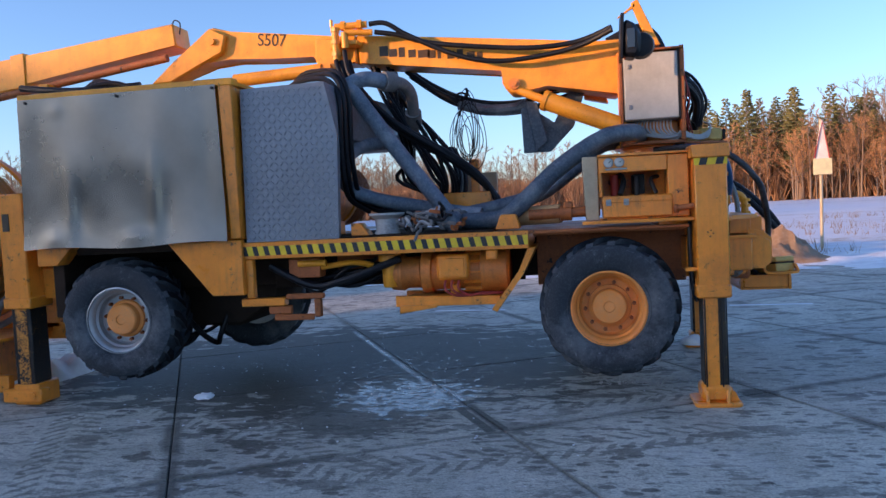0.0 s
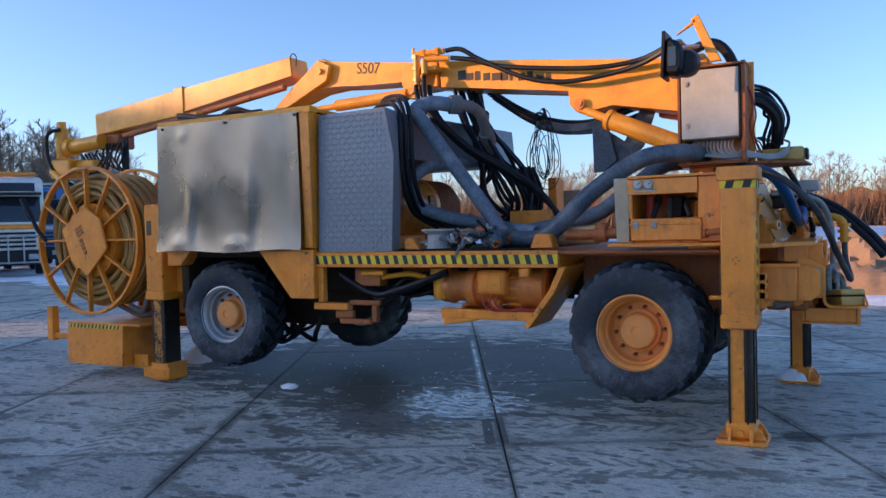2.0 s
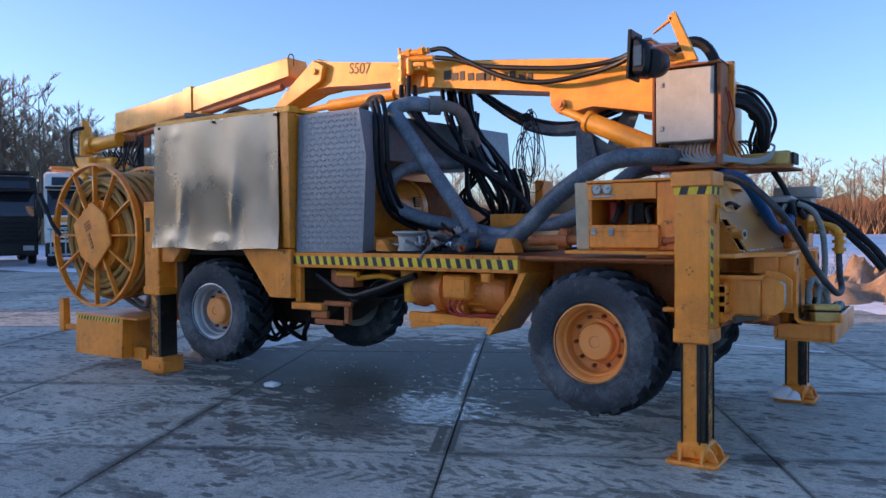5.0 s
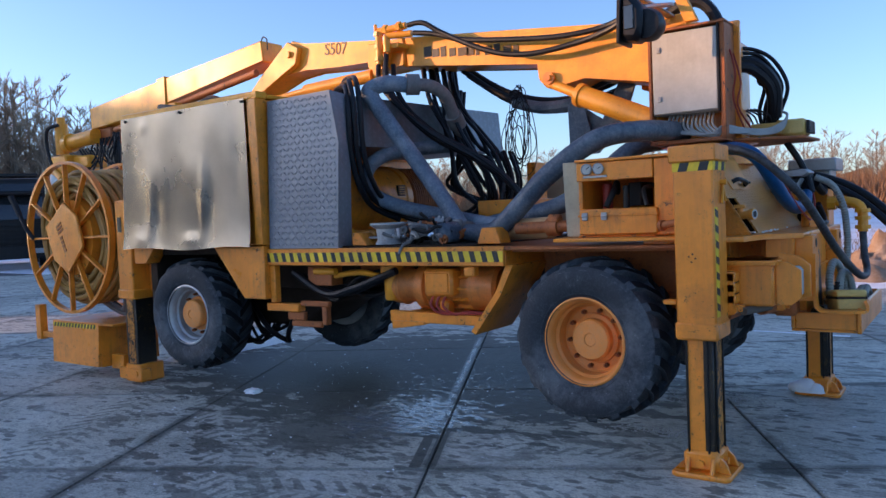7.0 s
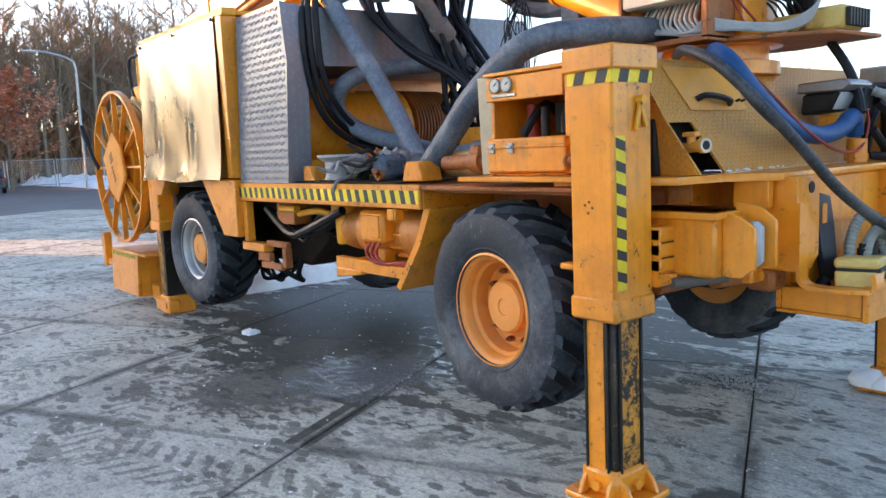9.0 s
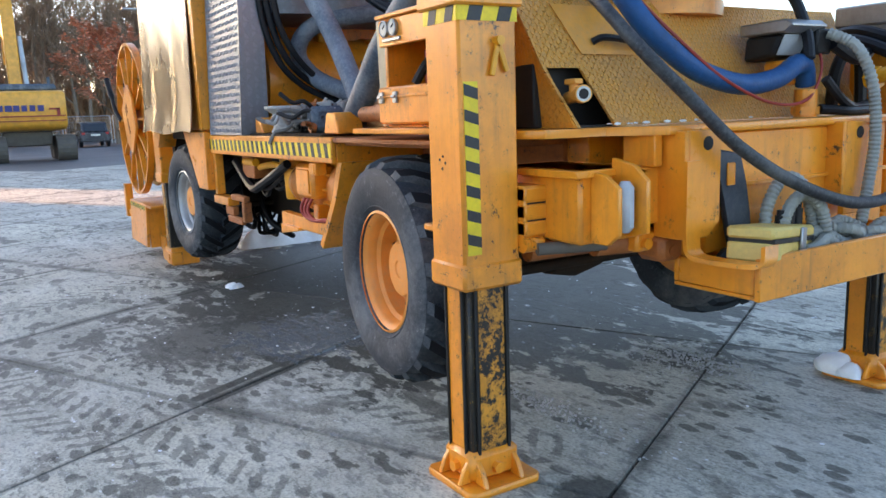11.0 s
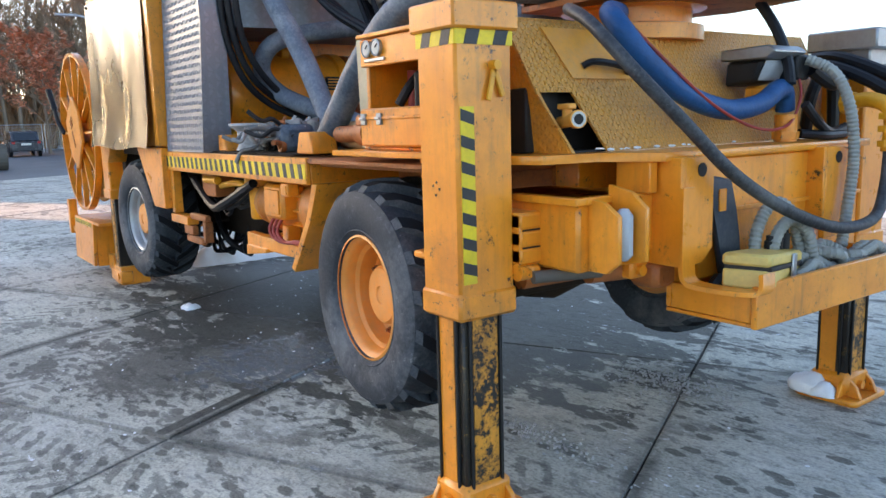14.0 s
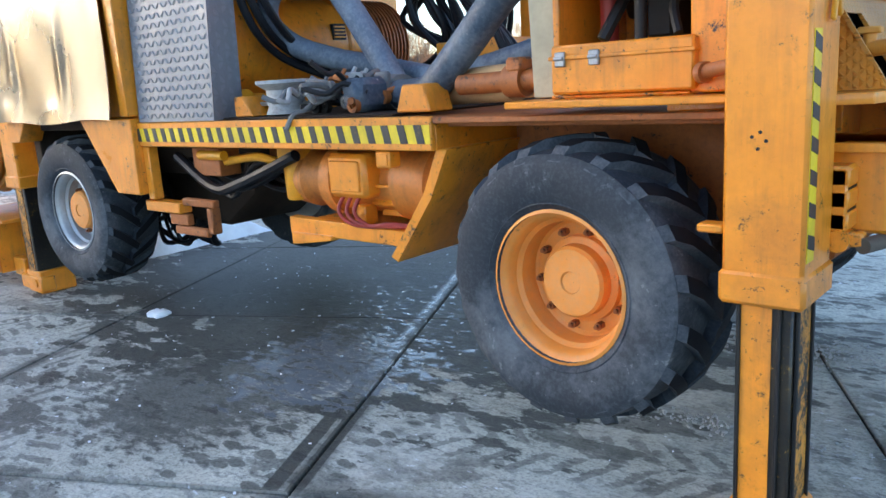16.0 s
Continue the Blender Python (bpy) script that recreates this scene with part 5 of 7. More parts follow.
# boom
b = B()
prism(b, [(-1.80, 2.94), (-0.63, 2.81), (0.2, 2.715), (0.52, 2.72), (0.62, 2.5), (0.36, 2.27), (-0.2, 2.40), (-0.36, 2.35), (-0.5, 2.35), (-0.57, 2.43), (-0.56, 2.55), (-1.78, 2.69)], "y", 6.47, 6.80, 0.012)
boom = part("main_boom", b, BOOM, rig, "orange main boom arm with hydraulic lines")
for p, r in (((-0.47, 6.465, 2.42), 0.045), ((-1.83, 6.44, 2.86), 0.03)):
    b = B()
    cyl(b, p, (p[0], p[1] - 0.03, p[2]), r, n=18)
    cyl(b, p, (p[0], p[1] - 0.045, p[2]), r * 0.55, n=6)
    part("pivot_pin", b, ORANGE, boom)
for i, (w, h) in enumerate([(0.075, 0.1), (0.065, 0.075), (0.05, 0.095), (0.06, 0.075), (0.1, 0.075), (0.065, 0.075), (0.028, 0.1), (0.06, 0.075), (0.05, 0.095), (0.065, 0.075), (0.045, 0.075)]):
    x = -1.60 + i * 0.083
    z = 2.775 - 0.115 * (x + 1.6)
    b = B()
    bx(b, x, x + w, 6.4655, 6.4705, z - 0.035, z - 0.035 + h * 0.85, 0)
    part("painted_bar", b, INK, boom)
b = B()
prism(b, [(-3.10, 3.12), (-2.93, 3.055), (-1.98, 2.945), (-1.80, 2.94), (-1.80, 2.70), (-1.95, 2.72), (-2.12, 2.70), (-2.18, 2.80), (-2.55, 2.80), (-2.95, 2.84), (-3.2, 2.82), (-3.62, 2.66), (-3.44, 2.82)], "y", 6.46, 6.74, 0.012)
mid = part("middle_boom", b, BOOM, rig, "sunlit orange folding boom link")
b = B()
prism(b, [(-3.10, 3.1), (-2.96, 3.03), (-3.0, 2.88), (-3.5, 2.66), (-3.68, 2.66), (-3.45, 2.84)], "y", 6.40, 6.46, 0.01)
part("link_cheek", b, BOOM, mid)
b = B()
prism(b, [(-2.14, 2.93), (-1.9, 2.9), (-1.93, 2.78), (-2.0, 2.6), (-2.1, 2.62), (-2.15, 2.75)], "y", 6.40, 6.46, 0.01)
part("link_cheek", b, BOOM, mid)
for p in ((-2.0, 6.4, 2.85), (-2.04, 6.4, 2.68), (-3.08, 6.4, 2.98)):
    b = B()
    cyl(b, p, (p[0], p[1] - 0.025, p[2]), 0.03, n=14)
    part("pivot_pin", b, BOOM, mid)
b = B()
cyl(b, (-2.9, 6.42, 2.63), (-2.1, 6.42, 2.66), 0.055, n=20)
cyl(b, (-3.4, 6.42, 2.60), (-2.9, 6.42, 2.63), 0.03, n=14)
part("link_cylinder", b, BOOM, rig)
fo_curve = bpy.data.curves.new("fleet_mark", "FONT")
fo_curve.body, fo_curve.size, fo_curve.extrude = "S507", 0.15, 0.0015
tmp = new("fleet_mark", fo_curve)
me = bpy.data.meshes.new_from_object(tmp.evaluated_get(bpy.context.evaluated_depsgraph_get()))
bpy.data.objects.remove(tmp)
b = B()
b.from_mesh(me)
b.transform(Matrix.Translation((-2.69, 6.4575, 2.925)) @ Matrix.Rotation(radians(6), 4, "Y") @ Matrix.Rotation(radians(90), 4, "X") @ Matrix.Diagonal((0.9, 1, 1, 1)))
part("fleet_mark", b, INK, mid, "dark stencilled S507")
b = B()
prism(b, [(-3.44, 3.17), (-3.42, 2.97), (-5.0, 2.76), (-5.08, 2.71), (-6.36, 2.61), (-6.37, 2.86), (-5.02, 3.0)], "y", 6.40, 6.68, 0.012)
prism(b, [(-5.06, 3.02), (-4.92, 3.035), (-4.92, 2.74), (-5.06, 2.71)], "y", 6.385, 6.70, 0.006)
fb = part("folded_boom", b, BOOM, rig, "sunlit orange folded telescopic boom")
b = B()
cyl(b, (-3.5, 6.38, 2.87), (-5.9, 6.42, 2.57), 0.035, n=12)
bx(b, -6.36, -6.0, 6.42, 6.66, 2.44, 2.62, 0.02)
part("lower_rail", b, RUSTY, fb)
b = B()
cyl(b, (-6.2, 6.36, 2.53), (-6.7, 6.34, 2.49), 0.085, n=20)
cyl(b, (-6.68, 6.34, 2.49), (-6.76, 6.335, 2.485), 0.11, n=20)
cyl(b, (-6.86, 6.32, 2.36), (-6.86, 6.32, 2.72), 0.075, n=16)
cyl(b, (-6.86, 6.32, 2.72), (-6.86, 6.32, 2.80), 0.05, n=12)
bx(b, -6.95, -6.6, 6.2, 6.5, 2.12, 2.34, 0.02)
bx(b, -6.7, -6.3, 6.3, 6.55, 2.18, 2.32, 0.02)
cyl(b, (-6.9, 6.2, 2.2), (-6.6, 6.15, 2.05), 0.04, n=12)
part("nozzle_head", b, BOOM, fb, "orange spray nozzle head")
rng = random.Random(9)
for i in range(9):
    x = -6.3 + i * 0.06
    lines("nozzle_hose", [[(x, 6.4, 2.5), (x - 0.05 + rng.uniform(-0.1, 0.1), 6.35, 2.3), (x + rng.uniform(-0.2, 0.1), 6.35, 2.15 + rng.uniform(-0.1, 0.1)), (x - 0.2, 6.4, 2.25), (x - 0.3, 6.38, 2.4)]], 0.011, BLACK, fb, "", 6)
lines("nozzle_feed", [[(-6.8, 6.25, 2.7), (-6.96, 6.2, 2.65), (-6.97, 6.2, 2.4), (-6.85, 6.2, 2.2), (-6.6, 6.2, 2.05), (-6.4, 6.25, 1.95)]], 0.022, BLACK, fb)
for i in range(4):
    lines("drop_hose", [[(-5.95 + i * 0.03, 6.42, 2.55), (-5.92 + i * 0.03, 6.4, 2.35), (-5.9 + i * 0.02, 6.4, 2.1)]], 0.016, BLACK, fb, "", 6)
for i in range(4):
    lines("roof_hose", [[(-4.4, 6.2 + 0.05 * i, 2.48), (-4.2, 6.2 + 0.05 * i, 2.62 + 0.03 * i), (-3.95, 6.2 + 0.05 * i, 2.66), (-3.75, 6.2 + 0.05 * i, 2.6), (-3.6, 6.25, 2.5)]], 0.022, BLACK, rig)
lines("roof_hose", [[(-4.9, 6.3, 2.7), (-4.3, 6.2, 2.62), (-3.7, 6.25, 2.63)]], 0.03, BLACK, rig)
b = B()
bx(b, -4.72, -4.62, 6.28, 6.4, 2.45, 2.72)
bx(b, -4.8, -4.55, 6.2, 6.8, 2.44, 2.5)
part("boom_rest", b, BOOM, rig)
b = B()
tube(b, [(-3.46, 6.42, 3.15), (-3.43, 6.42, 3.2), (-3.38, 6.42, 3.17), (-3.4, 6.44, 3.08)], 0.006, 6)
part("bent_wire", b, DARK, fb)

# fittings where the lines enter the boom
b = B()
cyl(b, (-1.93, 6.3, 2.70), (-1.93, 6.3, 2.98), 0.03, n=12)
cyl(b, (-1.93, 6.3, 2.98), (-1.66, 6.32, 2.985), 0.028, n=12)
cyl(b, (-1.85, 6.3, 2.8), (-1.85, 6.3, 2.93), 0.03, n=12)
cyl(b, (-1.85, 6.3, 2.93), (-1.62, 6.34, 2.92), 0.026, n=12)
cyl(b, (-1.96, 6.3, 2.98), (-1.96, 6.3, 3.04), 0.014, n=8)
for z in (2.74, 2.84, 2.94):
    cyl(b, (-1.93, 6.3, z), (-1.93, 6.3, z + 0.03), 0.042, n=6)
for x in (-1.88, -1.74):
    cyl(b, (x, 6.31, 2.984), (x + 0.04, 6.31, 2.984), 0.04, n=6)
bx(b, -1.98, -1.75, 6.32, 6.47, 2.83, 2.87)
part("line_fitting", b, BOOM, boom, "painted elbow fitting of the hydraulic lines")


lines("boom_line", [
    [(-1.64, 6.32, 2.985), (-1.5, 6.33, 2.98), (-1.32, 6.35, 2.87), (-0.92, 6.35, 2.675), (-0.59, 6.35, 2.60), (-0.22, 6.35, 2.615), (0.08, 6.3, 2.66), (0.32, 6.2, 2.74)],
    [(-1.6, 6.34, 2.92), (-1.4, 6.35, 2.88), (-1.16, 6.36, 2.80), (-0.77, 6.36, 2.735), (-0.31, 6.36, 2.685), (0.05, 6.35, 2.70), (0.32, 6.25, 2.77)]], 0.021, BLACK, boom, "black hydraulic line sagging along the boom")
lines("front_hose", [
    [(-1.93, 6.28, 2.7), (-1.86, 6.2, 2.55), (-1.66, 6.12, 2.36), (-1.41, 6.19, 2.13), (-1.10, 6.33, 1.93), (-0.86, 6.36, 1.76), (-0.70, 6.37, 1.58), (-0.62, 6.4, 1.34)],
    [(-1.86, 6.3, 2.78), (-1.8, 6.22, 2.56), (-1.62, 6.14, 2.33), (-1.37, 6.2, 2.09), (-1.06, 6.34, 1.88), (-0.82, 6.38, 1.70), (-0.65, 6.4, 1.50), (-0.58, 6.42, 1.3)],
    [(-1.9, 6.32, 2.7), (-1.83, 6.26, 2.52), (-1.64, 6.18, 2.31), (-1.39, 6.25, 2.06), (-1.08, 6.4, 1.86), (-0.84, 6.44, 1.68), (-0.68, 6.46, 1.5), (-0.62, 6.5, 1.3)],
    [(-1.84, 6.36, 2.7), (-1.76, 6.28, 2.5), (-1.58, 6.22, 2.28), (-1.32, 6.3, 2.04), (-1.02, 6.42, 1.82), (-0.78, 6.48, 1.62), (-0.62, 6.5, 1.42)],
    [(-2.4, 6.3, 2.46), (-2.2, 6.1, 2.53), (-2.0, 5.96, 2.535), (-1.80, 5.76, 2.48), (-1.71, 5.69, 2.30), (-1.72, 5.72, 1.96), (-1.74, 5.82, 1.72), (-1.76, 6.0, 1.56), (-1.66, 6.2, 1.45), (-1.45, 6.3, 1.38)],
    [(-2.4, 6.35, 2.46), (-2.18, 6.12, 2.57), (-1.97, 5.98, 2.57), (-1.77, 5.8, 2.5), (-1.68, 5.73, 2.30), (-1.69, 5.76, 1.96), (-1.71, 5.87, 1.74), (-1.72, 6.05, 1.57), (-1.62, 6.25, 1.46), (-1.4, 6.35, 1.38)],
    [(-2.4, 6.25, 2.46), (-2.22, 6.06, 2.50), (-2.02, 5.92, 2.50), (-1.83, 5.75, 2.44), (-1.735, 5.66, 2.28), (-1.745, 5.68, 1.96), (-1.765, 5.78, 1.70), (-1.78, 5.95, 1.54), (-1.68, 6.15, 1.43)]], 0.021, BLACK, rig, "black hydraulic hose looping down to the deck")
rng = random.Random(21)
bundle = []
for i in range(13):
    o = rng.uniform(-0.09, 0.09)
    y = 6.55 + 0.03 * i
    bundle.append([(-1.62 + o, y, 2.68), (-1.5 + o, y - 0.1, 2.4 + rng.uniform(-0.08, 0.08)), (-1.28 + o, y - 0.12, 2.06 + rng.uniform(-0.1, 0.05)), (-1.12 + o, y - 0.1, 1.8 + rng.uniform(-0.1, 0.1)), (-1.06 + o, y - 0.05, 1.58), (-1.2 + o * 2, y, 1.38 + rng.uniform(-0.05, 0.1)), (-1.5 + o, y, 1.45)])
for i in range(7):
    o = 0.18 + rng.uniform(-0.07, 0.07)
    y = 6.55 + 0.05 * i
    bundle.append([(-1.7 + o, y + 0.1, 2.5), (-1.66 + o, y, 2.2), (-1.6 + o, y, 1.95 + rng.uniform(-0.1, 0.1)), (-1.5 + rng.uniform(-0.1, 0.2), y, 1.7), (-1.36 + o, y, 1.52), (-1.2 + o, y, 1.45), (-1.15 + o, y + 0.05, 1.7), (-1.25 + o, y + 0.1, 1.95)])
lines("thin_hose", bundle, 0.017, BLACK, rig, "thin black hose in a tangle", 7, 5)
lines("slack_line", [
    [(-1.45, 6.8, 2.66), (-1.2, 6.85, 2.47), (-0.98, 6.86, 2.36), (-0.76, 6.86, 2.29), (-0.5, 6.82, 2.28), (-0.26, 6.8, 2.37), (-0.05, 6.75, 2.42)],
    [(-1.42, 6.84, 2.62), (-1.15, 6.9, 2.42), (-0.95, 6.9, 2.32), (-0.72, 6.9, 2.25), (-0.45, 6.86, 2.24), (-0.2, 6.84, 2.3), (0.05, 6.8, 2.36)],
    [(-1.45, 6.88, 2.68), (-1.22, 6.9, 2.52), (-0.98, 6.9, 2.40), (-0.7, 6.9, 2.33), (-0.4, 6.88, 2.33), (-0.1, 6.85, 2.4)]], 0.024, BLACK, rig, "black line hanging below the boom")
lines("sleeved_line", [[(-1.0, 6.87, 2.345), (-0.76, 6.87, 2.275), (-0.5, 6.83, 2.265), (-0.38, 6.8, 2.30)]], 0.05, BIGHOSE)
# coil of thin wire
b = B()
rng = random.Random(4)
for k in range(11):
    w, h, cx, cz = rng.uniform(0.05, 0.17), rng.uniform(0.16, 0.33), -0.94 + rng.uniform(-0.06, 0.06), 2.10 + rng.uniform(-0.04, 0.06)
    ph = rng.uniform(0, 6.28)
    tube(b, [(cx + w * math.sin(2 * math.pi * i / 14) * (0.6 + 0.4 * math.sin(math.pi * i / 14)), 6.80 + 0.03 * math.sin(ph + i), cz + h * math.cos(2 * math.pi * i / 14) - (0.1 if k % 3 == 0 else 0)) for i in range(15)], 0.0038, 5, 2)
for k in range(6):
    w = rng.uniform(0.04, 0.07)
    tube(b, [(-0.96 + w * math.cos(i), 6.79 + 0.01 * k, 2.37 + w * 0.9 * math.sin(i) + 0.01 * i) for i in range(8)], 0.0038, 5, 3)
solid("wire_coil", b, BLACK, "loose coil of thin black wire hanging from the boom lines", "wire coil", (-0.95, 6.8, 2.36))

# concrete hoses
lines("delivery_hose", [[(-1.48, 6.05, 2.46), (-1.60, 5.94, 2.47), (-1.71, 5.88, 2.42), (-1.66, 5.88, 2.33), (-1.50, 5.92, 2.09), (-1.35, 5.965, 1.864), (-1.17, 5.98, 1.62), (-1.0, 5.975, 1.39), (-0.94, 5.95, 1.325)]], 0.061, GREYHOSE, rig, "dusty grey concrete hose bent down to the deck", 16)
lines("suction_hose", [[(-1.42, 6.85, 2.04), (-1.58, 6.5, 2.01), (-1.68, 6.22, 1.98), (-1.74, 6.03, 1.93), (-1.81, 5.95, 1.84), (-1.84, 5.95, 1.72), (-1.76, 6.02, 1.60), (-1.55, 6.09, 1.515), (-1.28, 6.14, 1.455), (-1.0, 6.14, 1.40), (-0.75, 6.1, 1.36)]], 0.056, GREYHOSE, rig, "dusty grey hose in a loop", 16)
lines("boom_feed_hose", [[(0.52, 6.4, 1.93), (0.42, 5.95, 1.92), (0.20, 5.73, 1.872), (-0.112, 5.70, 1.685), (-0.33, 5.70, 1.495), (-0.52, 5.715, 1.345), (-0.68, 5.80, 1.32), (-0.92, 5.90, 1.32)]], 0.064, BIGHOSE, rig, "thick dark concrete hose up to the turret", 16)
lines("second_feed_hose", [[(0.4, 6.7, 1.9), (0.2, 6.4, 1.86), (-0.05, 6.3, 1.66), (-0.3, 6.28, 1.5), (-0.6, 6.25, 1.42), (-0.95, 6.2, 1.36)]], 0.062, BIGHOSE, rig, "", 16)
b = B()
cyl(b, (-1.48, 6.05, 2.46), (-1.41, 6.12, 2.46), 0.08, n=18)
tube(b, [(-1.44, 6.10, 2.46), (-1.36, 6.2, 2.45), (-1.32, 6.34, 2.38), (-1.34, 6.5, 2.2), (-1.40, 6.7, 2.06)], 0.05, 14)
cyl(b, (-1.335, 6.46, 2.25), (-1.35, 6.55, 2.17), 0.07, n=16)
part("pipe_elbow", b, MUDDY, rig, "muddy grey pipe elbow with coupling")
b = B()
cyl(b, (-0.98, 5.93, 1.33), (-0.86, 5.89, 1.325), 0.080, n=16)
bx(b, -0.95, -0.87, 5.80, 5.84, 1.33, 1.42, 0.01)
part("hose_coupling", b, MUDDY, rig)

# turret, cylinder, cabinet and valve plate
b = B()
lathe(b, [(0.30, 1.70), (0.30, 1.76), (0.25, 1.77), (0.25, 1.83), (0.31, 1.835), (0.31, 1.86)], (0.62, 6.62, 0), "z", 36)
bx(b, 0.4, 0.85, 6.45, 6.80, 1.86, 2.5, 0.015)
bx(b, 0.36, 0.88, 6.42, 6.46, 1.85, 2.6, 0.006)
tur = part("turret", b, ORANGE, rig, "orange slewing turret")
b = B()
bx(b, 0.365, 0.385, 6.2, 6.44, 1.85, 2.56, 0.003)
bx(b, 0.815, 0.845, 6.2, 6.44, 1.85, 2.58, 0.003)
bx(b, 0.365, 0.845, 6.2, 6.44, 1.84, 1.865, 0.003)
bx(b, 0.365, 0.845, 6.18, 6.44, 2.555, 2.57, 0.003)
part("cabinet_bracket", b, RUSTY, tur)
b = B()
bx(b, 0.39, 0.805, 6.215, 6.42, 2.03, 2.545, 0.006)
cab = part("electric_cabinet", b, CABGREY, tur, "grey electric cabinet with wires below")
b = B()
bx(b, 0.395, 0.80, 6.195, 6.212, 2.035, 2.54, 0.005)
part("cabinet_door", b, CABGREY, cab)
for z in (2.13, 2.44):
    b = B()
    bx(b, 0.425, 0.452, 6.189, 6.196, z - 0.018, z + 0.018, 0.003)
    cyl(b, (0.438, 6.19, z), (0.438, 6.184, z), 0.007, n=8)
    part("lock", b, STEEL, cab)
b = B()
bx(b, 0.8, 0.812, 6.19, 6.42, 2.02, 2.555, 0.002)
part("door_edge", b, DARK, cab)
rng = random.Random(8)
lines("cabinet_wire", [[(0.47 + 0.025 * i, 6.3, 2.03), (0.46 + 0.026 * i, 6.26, 1.96 - rng.uniform(0, 0.02)), (0.5 + 0.027 * i, 6.24, 1.92 - 0.003 * i), (0.66 + 0.01 * i, 6.23, 1.89 - 0.002 * i), (0.82, 6.24, 1.885 + 0.004 * i), (0.95, 6.5, 1.89)] for i in range(12)], 0.008, WIREG, cab, "pale wire out of the cabinet bottom", 6)
b = B()
cyl(b, (0.4, 6.34, 1.99), (-0.2, 6.44, 2.255), 0.075, n=24)
cyl(b, (-0.2, 6.44, 2.255), (-0.235, 6.446, 2.27), 0.085, n=24)
cyl(b, (-0.2, 6.44, 2.255), (-0.44, 6.48, 2.37), 0.035, n=14)
part("lift_cylinder", b, BOOM, rig, "orange hydraulic lift cylinder")
b = B()
prism(b, [(0.36, 6.36), (0.9, 6.36), (1.22, 6.6), (1.24, 7.0), (0.8, 7.1), (0.36, 7.0)], "z", 1.838, 1.856, 0.004)
part("valve_plate", b, RUSTY, tur)
b = B()
bx(b, 0.86, 1.17, 6.72, 6.9, 1.86, 1.965, 0.01)
bx(b, 1.02, 1.2, 6.7, 6.92, 1.87, 1.975, 0.015)
for i in range(5):
    cyl(b, (0.9 + 0.05 * i, 6.72, 1.9), (0.9 + 0.05 * i, 6.69, 1.9), 0.014, n=8)
vb = part("valve_block", b, CASE, tur, "yellow hydraulic valve block")
for i in range(7):
    b = B()
    bx(b, 1.205, 1.225, 6.71 + 0.03 * i, 6.73 + 0.03 * i, 1.88, 1.96, 0.002)
    part("valve_rib", b, DARK, vb)
for i in range(5):
    b = B()
    tube(b, [(0.88 + 0.03 * i, 6.74, 1.96), (0.86 + 0.03 * i, 6.7, 2.02), (0.82 + 0.02 * i, 6.66, 2.06)], 0.006, 5)
    part("valve_line", b, DARK, vb)
lines("turret_hose", [[(0.8, 6.6, 2.46 - 0.03 * i), (0.92, 6.68, 2.44 - 0.028 * i), (1.02 - 0.025 * i, 6.74, 2.36 - 0.03 * i), (1.09 - 0.035 * i, 6.76, 2.2), (1.05 - 0.035 * i, 6.78, 2.06), (1.0 - 0.02 * i, 6.8, 1.96)] for i in range(5)], 0.013, BLACK, tur, "black hose arching over to the valve block")
lines("turret_loom", [[(0.84, 6.5, 2.32), (0.92, 6.56, 2.30), (1.0, 6.66, 2.2), (1.0, 6.74, 2.05), (0.97, 6.78, 1.95)], [(0.84, 6.55, 2.36), (0.95, 6.6, 2.33), (1.03, 6.7, 2.2), (1.02, 6.76, 2.0)]], 0.034, BLACK, tur, "thick black sleeved hose")
lines("valve_wire", [[(0.84, 6.26, 1.9 + 0.006 * i), (0.9, 6.4, 1.885 + 0.006 * i), (1.0, 6.55, 1.88 + 0.006 * i), (1.08, 6.62, 1.91 + 0.008 * i), (1.1, 6.68, 2.0), (1.06, 6.74, 2.03)] for i in range(6)], 0.008, WIREG, tur, "", 6)
lines("boom_arch_hose", [[(0.3, 6.6, 2.72), (0.52, 6.55, 2.80), (0.64, 6.55, 2.76), (0.72, 6.55, 2.62), (0.74, 6.55, 2.45)]], 0.04, BLACK, tur)
lines("small_wire", [[(0.85, 6.3, 2.4), (0.88, 6.3, 2.25), (0.86, 6.32, 2.1), (0.9, 6.4, 1.92)], [(0.86, 6.34, 2.38), (0.9, 6.34, 2.2), (0.88, 6.34, 2.06), (0.93, 6.45, 1.92)]], 0.006, RED, tur, "", 6)
lines("valve_drop_hose", [[(1.05, 6.9, 1.84), (1.12, 6.92, 1.72), (1.17, 6.92, 1.6), (1.2, 6.9, 1.5)]], 0.022, BLACK, tur)
# plastic sheets behind the cylinder
b = B()
prism(b, [(-0.44, 2.24), (-0.38, 2.26), (-0.16, 2.1), (0.0, 2.42), (0.12, 2.4), (0.0, 2.06), (-0.2, 1.86), (-0.43, 1.86)], "y", 6.68, 6.70, 0.004)
prism(b, [(-0.40, 2.30), (-0.3, 2.28), (-0.22, 1.95), (-0.32, 1.87)], "y", 6.64, 6.66, 0.004)
part("rubber_skirt", b, BIGHOSE, rig, "stiff dark rubber skirt")
b = B()
prism(b, [(0.05, 2.6), (0.2, 2.6), (0.3, 2.25), (0.1, 2.3)], "y", 6.8, 6.9)
part("boom_lug", b, ORANGE, rig)
